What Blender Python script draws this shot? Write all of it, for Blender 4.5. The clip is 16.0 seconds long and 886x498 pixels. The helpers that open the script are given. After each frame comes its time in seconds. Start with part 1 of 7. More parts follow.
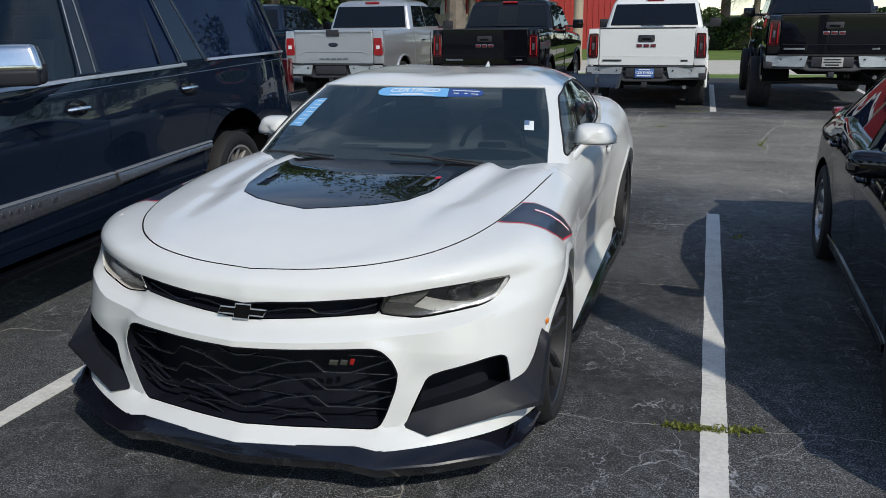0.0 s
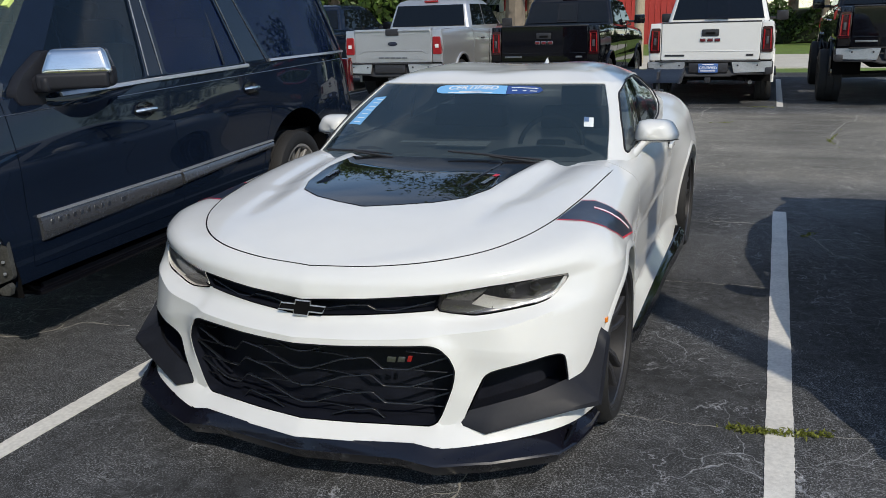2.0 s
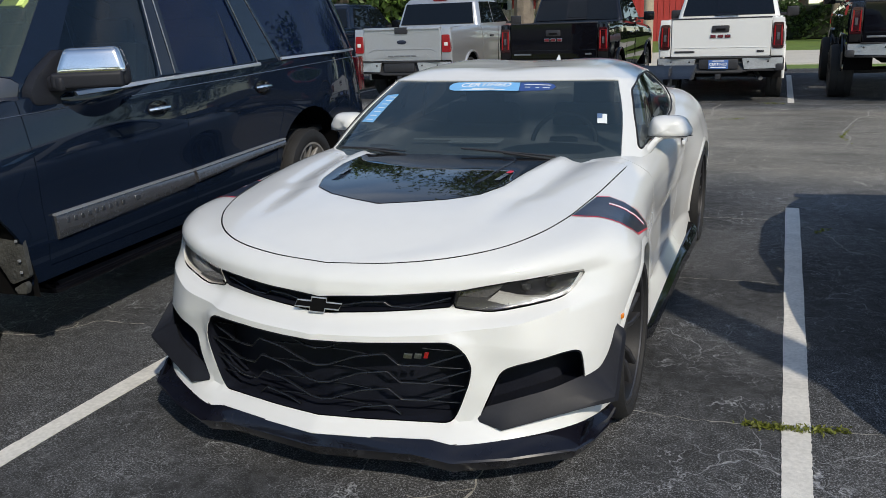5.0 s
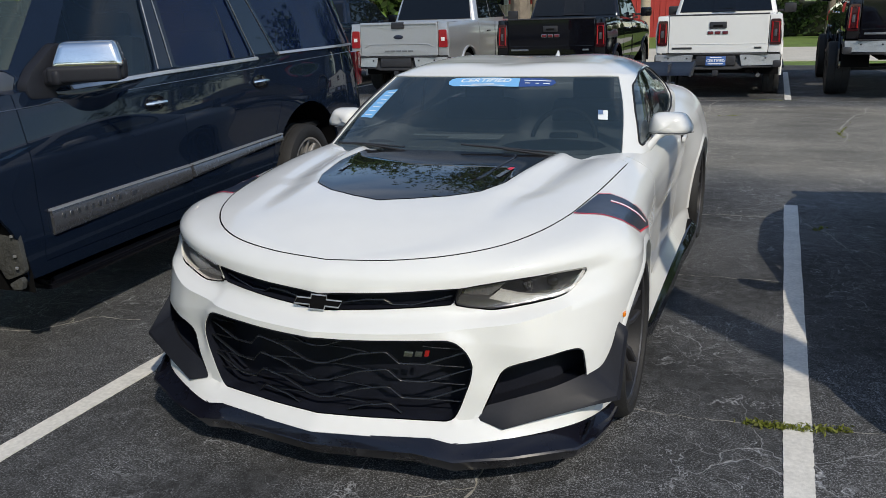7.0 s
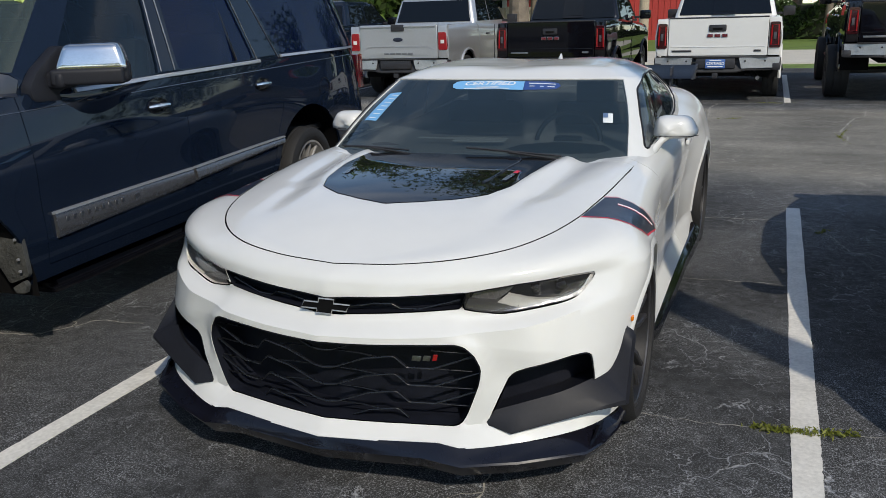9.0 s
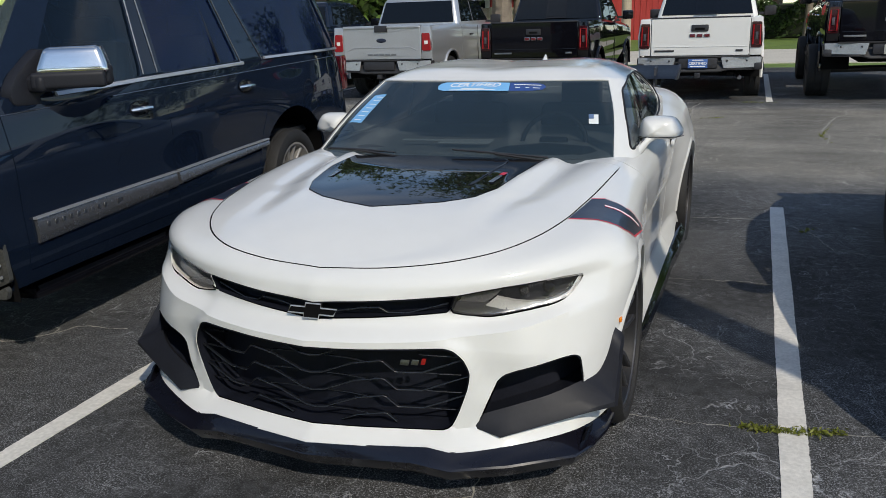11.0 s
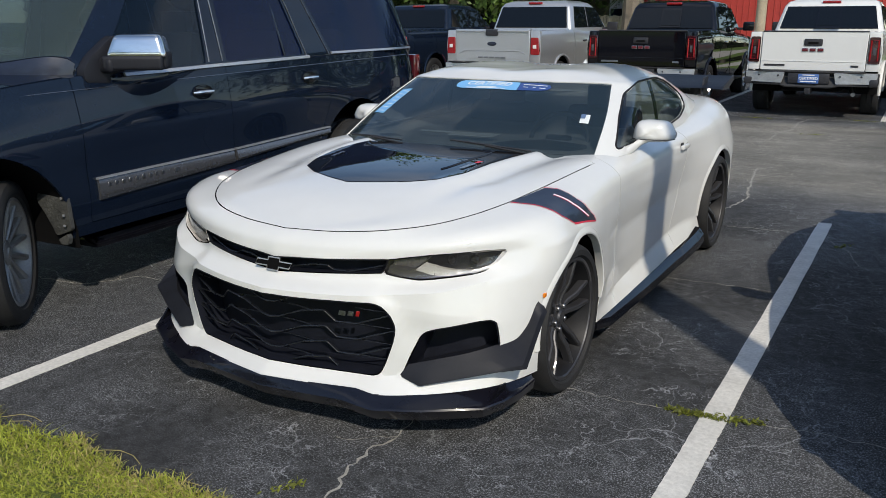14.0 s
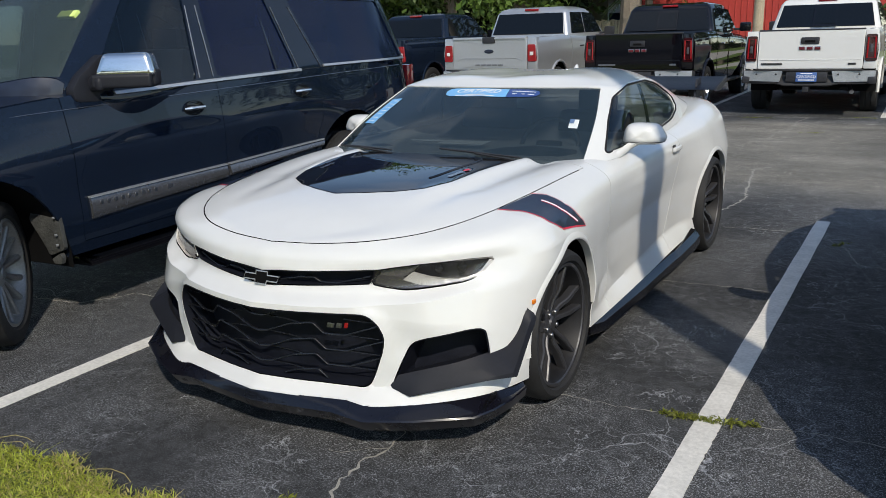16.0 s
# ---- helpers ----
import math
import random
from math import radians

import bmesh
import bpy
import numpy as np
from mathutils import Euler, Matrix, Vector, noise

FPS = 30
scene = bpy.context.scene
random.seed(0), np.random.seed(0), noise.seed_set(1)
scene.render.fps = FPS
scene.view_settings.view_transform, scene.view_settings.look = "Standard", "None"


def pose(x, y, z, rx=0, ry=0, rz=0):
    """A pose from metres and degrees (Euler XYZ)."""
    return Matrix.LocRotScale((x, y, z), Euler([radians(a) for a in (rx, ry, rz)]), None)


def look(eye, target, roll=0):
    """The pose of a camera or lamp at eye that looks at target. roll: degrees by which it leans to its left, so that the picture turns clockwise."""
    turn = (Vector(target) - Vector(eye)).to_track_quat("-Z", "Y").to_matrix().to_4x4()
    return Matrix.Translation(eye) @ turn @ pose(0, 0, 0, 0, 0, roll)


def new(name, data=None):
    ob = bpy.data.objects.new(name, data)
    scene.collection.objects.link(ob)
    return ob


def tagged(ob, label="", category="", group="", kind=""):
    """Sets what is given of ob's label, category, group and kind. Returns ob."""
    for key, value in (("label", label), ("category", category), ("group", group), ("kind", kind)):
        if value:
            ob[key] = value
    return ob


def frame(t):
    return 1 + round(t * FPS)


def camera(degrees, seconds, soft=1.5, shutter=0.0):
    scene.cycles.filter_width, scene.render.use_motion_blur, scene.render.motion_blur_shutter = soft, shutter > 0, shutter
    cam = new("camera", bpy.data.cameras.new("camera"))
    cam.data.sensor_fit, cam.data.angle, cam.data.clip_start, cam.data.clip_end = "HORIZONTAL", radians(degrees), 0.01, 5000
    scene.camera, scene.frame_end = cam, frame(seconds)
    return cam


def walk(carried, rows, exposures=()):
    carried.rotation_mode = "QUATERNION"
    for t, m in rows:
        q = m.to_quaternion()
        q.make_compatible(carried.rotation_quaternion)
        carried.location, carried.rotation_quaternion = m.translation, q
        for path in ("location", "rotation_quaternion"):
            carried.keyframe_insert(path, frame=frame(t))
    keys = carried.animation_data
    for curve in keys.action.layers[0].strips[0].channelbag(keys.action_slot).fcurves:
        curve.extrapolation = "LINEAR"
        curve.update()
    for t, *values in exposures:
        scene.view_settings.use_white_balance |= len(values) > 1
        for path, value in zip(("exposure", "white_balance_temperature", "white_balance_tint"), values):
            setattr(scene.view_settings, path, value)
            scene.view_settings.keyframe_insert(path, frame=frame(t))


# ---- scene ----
cam = camera(56.7, 16.0, 0.85)
# time, eye, target, roll; x across the bay, y from the front axle of the white car to its tail
PATH = [
    (0.0, (1.489, -3.265, 1.671), (0.915, -1.427, 1.128), -0.7),
    (0.5, (1.496, -3.264, 1.673), (0.883, -1.443, 1.117), -1.3),
    (1.0, (1.497, -3.255, 1.670), (0.847, -1.445, 1.119), -1.6),
    (1.5, (1.490, -3.247, 1.666), (0.809, -1.448, 1.118), -1.6),
    (2.0, (1.490, -3.260, 1.667), (0.782, -1.470, 1.123), -1.7),
    (2.5, (1.486, -3.262, 1.669), (0.761, -1.478, 1.130), -2.1),
    (3.0, (1.484, -3.277, 1.665), (0.751, -1.496, 1.127), -2.3),
    (3.5, (1.477, -3.283, 1.665), (0.730, -1.507, 1.129), -2.4),
    (4.0, (1.475, -3.281, 1.663), (0.733, -1.503, 1.125), -2.3),
    (6.5, (1.444, -3.258, 1.662), (0.730, -1.474, 1.104), -1.9),
    (7.0, (1.437, -3.255, 1.662), (0.722, -1.473, 1.104), -1.8),
    (7.5, (1.431, -3.260, 1.661), (0.715, -1.478, 1.104), -1.7),
    (8.0, (1.419, -3.261, 1.663), (0.705, -1.477, 1.108), -1.7),
    (8.5, (1.408, -3.260, 1.664), (0.694, -1.475, 1.110), -1.7),
    (11.0, (1.384, -3.244, 1.670), (0.708, -1.444, 1.117), -1.9),
    (11.5, (1.411, -3.243, 1.664), (0.742, -1.444, 1.105), -1.8),
    (12.0, (1.551, -3.264, 1.656), (0.877, -1.467, 1.094), -1.3),
    (12.5, (1.688, -3.349, 1.643), (0.989, -1.560, 1.084), -1.0),
    (13.0, (1.889, -3.434, 1.649), (1.177, -1.649, 1.094), -0.6),
    (13.5, (2.127, -3.369, 1.642), (1.277, -1.642, 1.099), 0.7),
    (14.0, (2.231, -3.333, 1.649), (1.267, -1.665, 1.111), -0.1),
    (14.5, (2.268, -3.301, 1.645), (1.291, -1.640, 1.110), -0.8),
    (15.0, (2.294, -3.286, 1.649), (1.306, -1.630, 1.123), -1.7),
    (15.5, (2.303, -3.292, 1.650), (1.330, -1.623, 1.131), -1.8),
    (16.0, (2.293, -3.284, 1.645), (1.313, -1.619, 1.128), -1.8),
]
walk(cam, [(t, look(eye, target, roll)) for t, eye, target, roll in PATH],
     [(0.0, 0.11, 6850, 8), (1.5, 0.17, 7050, 9), (3.5, 0.22, 7230, 9), (7.5, 0.22, 7230, 9), (8.5, 0.16, 7230, 9), (11.0, 0.12, 7230, 9), (12.0, 0.10, 7230, 9), (12.5, 0.12, 7230, 9), (14.0, 0.25, 7230, 9), (16.0, 0.30, 7230, 9)])

from mathutils.bvhtree import BVHTree

# ---- light ----
SUN_FROM = Vector((0.5417, -0.5417, 0.6428))
world = bpy.data.worlds.new("sky")
scene.world = world
world.use_nodes = True
wn, wl = world.node_tree.nodes, world.node_tree.links
sky = wn.new("ShaderNodeTexSky")
sky.sky_type, sky.sun_disc = "NISHITA", False
sky.sun_elevation = math.asin(SUN_FROM.z)
sky.sun_rotation = math.atan2(SUN_FROM.x, SUN_FROM.y)
sky.air_density, sky.dust_density, sky.ozone_density, sky.altitude = 1.0, 0.2, 4.0, 400
# broken fair-weather cloud over the blue
wc, wv, wr, wm = wn.new("ShaderNodeTexCoord"), wn.new("ShaderNodeTexNoise"), wn.new("ShaderNodeMapRange"), wn.new("ShaderNodeMix")
wv.inputs["Scale"].default_value, wv.inputs["Detail"].default_value, wv.inputs["Roughness"].default_value = 1.7, 5, 0.5
wr.inputs["From Min"].default_value, wr.inputs["From Max"].default_value = 0.50, 0.74
wr.inputs["To Max"].default_value = 0.50
wm.data_type = "RGBA"
wm.inputs[7].default_value = (8.5, 9.0, 9.8, 1)
wo = wn.new("ShaderNodeMapping")
wo.inputs["Location"].default_value, wo.inputs["Scale"].default_value = (0.3, 5.2, 1.1), (1, 1, 2.2)
wl.new(wc.outputs["Generated"], wo.inputs[0])
wl.new(wo.outputs[0], wv.inputs["Vector"])
wl.new(wv.outputs[0], wr.inputs["Value"])
wl.new(wr.outputs[0], wm.inputs[0])
wl.new(sky.outputs[0], wm.inputs[6])
wl.new(wm.outputs[2], wn["Background"].inputs[0])
wn["Background"].inputs[1].default_value = 0.15
sun = new("sun", bpy.data.lights.new("sun", "SUN"))
sun.data.energy, sun.data.angle, sun.data.color = 2.95, radians(0.53), (1.0, 0.965, 0.90)
sun.matrix_world = look((0, 0, 30), Vector((0, 0, 30)) - SUN_FROM)


# ---- materials ----
def mat(name, color, rough=0.5, metal=0.0, coat=0.0, vary=0.0, scale=8.0, bump=0.0, bscale=60.0, spec=0.5, flake=0.0):
    """A principled surface with colour variation at two scales and fine relief."""
    m = bpy.data.materials.new(name)
    m.use_nodes = True
    n, l = m.node_tree.nodes, m.node_tree.links
    b = n["Principled BSDF"]
    b.inputs["Base Color"].default_value = (*color, 1)
    b.inputs["Roughness"].default_value = rough
    b.inputs["Metallic"].default_value = metal
    b.inputs["Coat Weight"].default_value = coat
    b.inputs["Coat Roughness"].default_value = 0.03
    b.inputs["Specular IOR Level"].default_value = spec
    tc = n.new("ShaderNodeTexCoord")
    if vary:
        a, c = n.new("ShaderNodeTexNoise"), n.new("ShaderNodeTexNoise")
        a.inputs["Scale"].default_value, c.inputs["Scale"].default_value = scale, scale * 9
        a.inputs["Detail"].default_value = 5
        l.new(tc.outputs["Object"], a.inputs["Vector"])
        l.new(tc.outputs["Object"], c.inputs["Vector"])
        add = n.new("ShaderNodeMath")
        l.new(a.outputs[0], add.inputs[0])
        l.new(c.outputs[0], add.inputs[1])
        r = n.new("ShaderNodeMapRange")
        r.inputs["From Min"].default_value, r.inputs["From Max"].default_value = 0.7, 1.3
        r.inputs["To Min"].default_value, r.inputs["To Max"].default_value = 1 - vary, 1 + vary
        l.new(add.outputs[0], r.inputs["Value"])
        mul = n.new("ShaderNodeVectorMath")
        mul.operation = "SCALE"
        mul.inputs[0].default_value = color
        l.new(r.outputs[0], mul.inputs["Scale"])
        l.new(mul.outputs[0], b.inputs["Base Color"])
        rr = n.new("ShaderNodeMapRange")
        rr.inputs["To Min"].default_value, rr.inputs["To Max"].default_value = max(0.02, rough * 0.8), min(1, rough * 1.2)
        l.new(a.outputs[0], rr.inputs["Value"])
        l.new(rr.outputs[0], b.inputs["Roughness"])
    if bump:
        t, u = n.new("ShaderNodeTexNoise"), n.new("ShaderNodeBump")
        t.inputs["Scale"].default_value, t.inputs["Detail"].default_value = bscale, 4
        u.inputs["Strength"].default_value, u.inputs["Distance"].default_value = bump, 0.01
        l.new(tc.outputs["Object"], t.inputs["Vector"])
        l.new(t.outputs[0], u.inputs["Height"])
        l.new(u.outputs[0], b.inputs["Normal"])
    return m


def glass_mat(name, tint, opacity, rough=0.02, clear=(0.62, 0.70, 0.74), ior=1.55):
    """A tinted pane: clear coat gloss over a see-through, darkening sheet."""
    m = bpy.data.materials.new(name)
    m.use_nodes = True
    n, l = m.node_tree.nodes, m.node_tree.links
    b = n["Principled BSDF"]
    b.inputs["Base Color"].default_value = (*tint, 1)
    b.inputs["Roughness"].default_value = rough
    b.inputs["Coat Weight"].default_value = 0.0
    b.inputs["Specular IOR Level"].default_value = 0.5
    t = n.new("ShaderNodeBsdfTransparent")
    t.inputs[0].default_value = (*clear, 1)
    g = n.new("ShaderNodeBsdfGlossy")
    g.inputs["Roughness"].default_value = rough
    fr = n.new("ShaderNodeFresnel")
    fr.inputs["IOR"].default_value = ior
    sheet, out = n.new("ShaderNodeMixShader"), n.new("ShaderNodeMixShader")
    sheet.inputs[0].default_value = opacity
    d = n.new("ShaderNodeBsdfDiffuse")
    d.inputs[0].default_value = (*tint, 1)
    l.new(t.outputs[0], sheet.inputs[1])
    l.new(d.outputs[0], sheet.inputs[2])
    l.new(fr.outputs[0], out.inputs[0])
    l.new(sheet.outputs[0], out.inputs[1])
    l.new(g.outputs[0], out.inputs[2])
    l.new(out.outputs[0], n["Material Output"].inputs[0])
    return m


WHITE = mat("white_paint", (0.66, 0.66, 0.645), 0.50, 0, 1.0, 0.012, 1.5, spec=0.2)
WHITE.node_tree.nodes["Principled BSDF"].inputs["Coat Roughness"].default_value = 0.10
GRILLEBAR = mat("grille_bar_plastic", (0.008, 0.009, 0.012), 0.28, 0, 0.5, 0.1, 20)
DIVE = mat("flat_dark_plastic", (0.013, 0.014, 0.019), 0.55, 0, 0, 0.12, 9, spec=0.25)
SPLITTER = mat("gloss_black_splitter", (0.005, 0.005, 0.009), 0.28, 0, 0.7, 0.12, 9, spec=0.2)
LAMPGUIDE = mat("silvery_light_guide", (0.52, 0.53, 0.54), 0.22, 0.1, 0.6, 0.15, 25)
LAMPGREY = mat("grey_lamp_reflector", (0.10, 0.10, 0.11), 0.3, 0.5, 0.3, 0.12, 40)
LAMPPALE = mat("ribbed_lamp_reflector", (0.16, 0.16, 0.17), 0.3, 0.4, 0.3, 0.3, 130)
NAVY = mat("dark_blue_paint", (0.0055, 0.0102, 0.0215), 0.25, 0, 0.85, 0.1, 2, spec=0.0)
BLACKP = mat("black_paint", (0.004, 0.004, 0.006), 0.3, 0, 1.0, 0.1, 2, spec=0.0)
SILVER = mat("silver_paint", (0.50, 0.51, 0.53), 0.34, 0.65, 0.7, 0.03, 3)
GLOSSBLACK = mat("gloss_black", (0.005, 0.005, 0.007), 0.3, 0, 1.0, 0.1, 6, spec=0.0)
CARBON = mat("carbon_weave", (0.006, 0.007, 0.011), 0.38, 0, 0.05, 0.3, 40)
SATIN = mat("satin_black_plastic", (0.022, 0.022, 0.026), 0.48, 0, 0, 0.2, 20, 0.05, 300)
PLASTIC = mat("dark_plastic", (0.018, 0.018, 0.020), 0.6, 0, 0, 0.25, 14, 0.1, 240)
# near-black colour holds the shade of gaps, wells and undersides; also the emblem's black
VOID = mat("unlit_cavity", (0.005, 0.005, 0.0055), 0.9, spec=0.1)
DUCT = mat("dark_bluish_duct_plastic", (0.0085, 0.010, 0.0165), 0.5, 0, 0.0, 0.3, 16, spec=0.25)
RUBBER = mat("tyre_rubber", (0.012, 0.012, 0.013), 0.75, 0, 0, 0.25, 9, 0.15, 120)
RIMDARK = mat("dark_graphite_alloy", (0.045, 0.045, 0.050), 0.42, 0.4, 0.25, 0.12, 9)
RIMSILVER = mat("bright_alloy", (0.42, 0.42, 0.43), 0.28, 0.9, 0.2, 0.08, 9)
RIMGREY = mat("dusty_grey_alloy", (0.30, 0.29, 0.28), 0.42, 0.4, 0.2, 0.15, 9)
CHROME = mat("chrome", (0.80, 0.78, 0.75), 0.14, 1.0, 0, 0.03, 7)
MOULDING = mat("grey_brushed_moulding", (0.17, 0.175, 0.19), 0.26, 0.75, 0.3, 0.08, 30)
STEEL = mat("brake_steel", (0.30, 0.30, 0.31), 0.4, 1.0, 0, 0.2, 20)
DARKGLASS = glass_mat("tinted_glass", (0.004, 0.011, 0.022), 0.40, clear=(0.36, 0.46, 0.52), ior=1.5)
# teal tint lifted to carry part of the cloud and sky reflection
SCREENGLASS = glass_mat("windshield_glass", (0.016, 0.028, 0.036), 0.74, clear=(0.36, 0.44, 0.50), ior=1.6)
# blue of the mirrored sky is put into this tint, with weaker true reflection
PRIVACY = glass_mat("privacy_glass", (0.0020, 0.0055, 0.026), 0.90, ior=1.36)
# the pale green tint stands in for sky reflected in the suv's windshield
VEILEDGLASS = glass_mat("sky_veiled_windshield_glass", (0.040, 0.056, 0.052), 0.66, clear=(0.5, 0.58, 0.56), ior=1.7)
TRUCKGLASS = glass_mat("dusty_tinted_glass", (0.005, 0.007, 0.010), 1.0, ior=1.45)
BARREL = mat("dark_wheel_barrel", (0.016, 0.016, 0.018), 0.5, 0.2, 0, 0.2, 20, spec=0.2)
BUMPER = mat("dulled_chrome", (0.42, 0.425, 0.435), 0.30, 0.6, 0, 0.15, 6)
LENS = glass_mat("clear_lens", (0.45, 0.45, 0.46), 0.03, 0.03, (0.97, 0.97, 0.97), 1.6)
REDLENS = mat("red_lens", (0.27, 0.008, 0.012), 0.12, 0, 1.0, 0.2, 30)
DARKRED = mat("dark_red_lens", (0.035, 0.005, 0.007), 0.10, 0, 1.0, 0.2, 30)
BADGERED = mat("dark_red_badge", (0.11, 0.010, 0.016), 0.25, 0, 0.6, 0.1, 30)
PLATEBLUE = mat("deep_blue_plate", (0.055, 0.13, 0.36), 0.5, 0, 0, 0.06, 20)
PALEPLATE = mat("pale_plate", (0.36, 0.36, 0.33), 0.5, 0, 0, 0.08, 20)
AMBER = mat("amber_lens", (0.75, 0.20, 0.01), 0.2, 0, 0.8)
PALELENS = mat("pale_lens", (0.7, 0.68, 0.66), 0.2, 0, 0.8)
STRIPE = mat("navy_decal", (0.010, 0.014, 0.030), 0.35, 0, 0.4, 0.1, 30)
REDLINE = mat("red_decal", (0.60, 0.02, 0.05), 0.4)
WHITELINE = mat("white_decal", (0.8, 0.8, 0.8), 0.4)
SKYBLUE = mat("light_blue_sticker", (0.16, 0.42, 0.72), 0.5, 0, 0, 0.04, 30)
ROYAL = mat("royal_blue_sticker", (0.022, 0.065, 0.24), 0.5, 0, 0, 0.06, 30)
SEATCLOTH = mat("seat_leather", (0.011, 0.011, 0.013), 0.6, 0, 0, 0.2, 12, 0.1, 90)
DASHM = mat("dashboard_plastic", (0.008, 0.009, 0.011), 0.7, 0, 0, 0.2, 14, 0.1, 90)
SLATE = mat("slate_blue_print", (0.09, 0.15, 0.27), 0.6, 0, 0, 0.2, 60)
PAPER = mat("paper", (0.65, 0.68, 0.68), 0.7, 0, 0, 0.03, 20)


# ---- mesh tools ----
def part(name, bm, material, parent=None, label="", smooth=True, angle=38):
    """Links a bmesh as one mesh object under a thing or a part."""
    me = bpy.data.meshes.new(name)
    if smooth:
        bm.normal_update()
        for f in bm.faces:
            f.smooth = True
        lim = radians(angle)
        for e in bm.edges:
            if len(e.link_faces) == 2 and e.calc_face_angle(0) > lim:
                e.smooth = False
    bm.to_mesh(me)
    bm.free()
    me.materials.append(material)
    ob = new(name, me)
    if parent is not None:
        ob.parent = parent
    if label:
        ob["label"] = label
    if material.name.endswith(("_glass", "clear_lens")):
        ob.visible_shadow = False
    return ob


def thing(name, m, label, category, group="", kind=""):
    ob = new(name)
    ob.matrix_world = m
    return tagged(ob, label, category, group, kind)


def box(bm, c, s, bev=0.0, seg=2, rot=None):
    r = bmesh.ops.create_cube(bm, size=1)
    vs = r["verts"]
    for v in vs:
        v.co = Vector((v.co.x * s[0], v.co.y * s[1], v.co.z * s[2]))
    if bev:
        es = list({e for v in vs for e in v.link_edges})
        q = bmesh.ops.bevel(bm, geom=es, offset=bev, segments=seg, affect="EDGES", profile=0.6)
        vs = list({v for f in q["faces"] for v in f.verts} | {v for v in vs if v.is_valid})
    mm = Matrix.Translation(c) @ (rot.to_4x4() if rot is not None else Matrix())
    for v in vs:
        v.co = mm @ v.co
    return vs


def boxm(*a, **k):
    bm = bmesh.new()
    box(bm, *a, **k)
    return bm


def tube(bm, pts, r, n=8, closed=False):
    """A round bar along points."""
    pts = [Vector(p) for p in pts]
    rings = []
    for i, p in enumerate(pts):
        a = pts[i - 1] if i or closed else p
        b = pts[(i + 1) % len(pts)] if i < len(pts) - 1 or closed else p
        d = (b - a).normalized()
        u = d.orthogonal().normalized() if not rings else (rings[-1][1] - d * rings[-1][1].dot(d)).normalized()
        w = d.cross(u)
        rr = r[i] if hasattr(r, "__len__") else r
        rings.append(([bm.verts.new(p + (u * math.cos(2 * math.pi * k / n) + w * math.sin(2 * math.pi * k / n)) * rr) for k in range(n)], u))
    for i in range(len(rings) - (0 if closed else 1)):
        A, B = rings[i][0], rings[(i + 1) % len(rings)][0]
        for k in range(n):
            bm.faces.new((A[k], A[(k + 1) % n], B[(k + 1) % n], B[k]))
    if not closed:
        bm.faces.new(rings[0][0][::-1])
        bm.faces.new(rings[-1][0])


def prism(bm, poly, lo, hi, axis="x", bev=0.0, seg=2):
    """A plate: a polygon swept along an axis. The polygon's two numbers are the two other axes in order."""
    def at(p, h):
        return {"x": (h, p[0], p[1]), "y": (p[0], h, p[1]), "z": (p[0], p[1], h)}[axis]
    A = [bm.verts.new(at(p, lo)) for p in poly]
    B = [bm.verts.new(at(p, hi)) for p in poly]
    fs = [bm.faces.new(A), bm.faces.new(B[::-1])]
    n = len(poly)
    for i in range(n):
        fs.append(bm.faces.new((A[i], B[i], B[(i + 1) % n], A[(i + 1) % n])))
    bmesh.ops.recalc_face_normals(bm, faces=fs)
    if bev:
        bmesh.ops.bevel(bm, geom=list({e for f in fs for e in f.edges}), offset=bev, segments=seg, affect="EDGES", profile=0.6)
    return A + B


def prismm(*a, **k):
    bm = bmesh.new()
    prism(bm, *a, **k)
    return bm


def lathe(bm, prof, n=48, axis_x=True):
    """Turns (radius, along) points round the x axis."""
    rows = []
    for r, a in prof:
        rows.append([bm.verts.new((a, r * math.cos(2 * math.pi * k / n), r * math.sin(2 * math.pi * k / n))) for k in range(n)])
    for A, B in zip(rows, rows[1:]):
        for k in range(n):
            bm.faces.new((A[k], B[k], B[(k + 1) % n], A[(k + 1) % n]))


def hermite(P, counts):
    """A smooth curve through points P (n, d), with counts[i] samples in each span."""
    P = np.asarray(P, float)
    h = np.maximum(np.linalg.norm(np.diff(P, axis=0), axis=1), 1e-6)
    d = np.diff(P, axis=0) / h[:, None]
    T = np.zeros_like(P)
    T[0], T[-1] = d[0], d[-1]
    for i in range(1, len(P) - 1):
        T[i] = (d[i - 1] * h[i] + d[i] * h[i - 1]) / (h[i - 1] + h[i])
    out = []
    for i in range(len(P) - 1):
        f = np.linspace(0, 1, counts[i], endpoint=False)[:, None]
        out.append((2 * f**3 - 3 * f**2 + 1) * P[i] + (f**3 - 2 * f**2 + f) * h[i] * T[i] + (-2 * f**3 + 3 * f**2) * P[i + 1] + (f**3 - f**2) * h[i] * T[i + 1])
    out.append(P[-1:])
    return np.concatenate(out)


def sd_poly(poly):
    """A signed distance to a closed polygon in two coordinates, negative inside."""
    Q = np.asarray(poly, float)
    def f(X):
        best = np.full(len(X), 1e9)
        inside = np.zeros(len(X), bool)
        for a, b in zip(Q, np.roll(Q, -1, axis=0)):
            e, w = b - a, X - a
            k = np.clip((w @ e) / (e @ e), 0, 1)
            best = np.minimum(best, np.linalg.norm(w - k[:, None] * e, axis=1))
            if a[1] != b[1]:
                c = (a[1] > X[:, 1]) != (b[1] > X[:, 1])
                inside ^= c & (X[:, 0] < (b[0] - a[0]) * (X[:, 1] - a[1]) / (b[1] - a[1]) + a[0])
        return np.where(inside, -best, best)
    return f


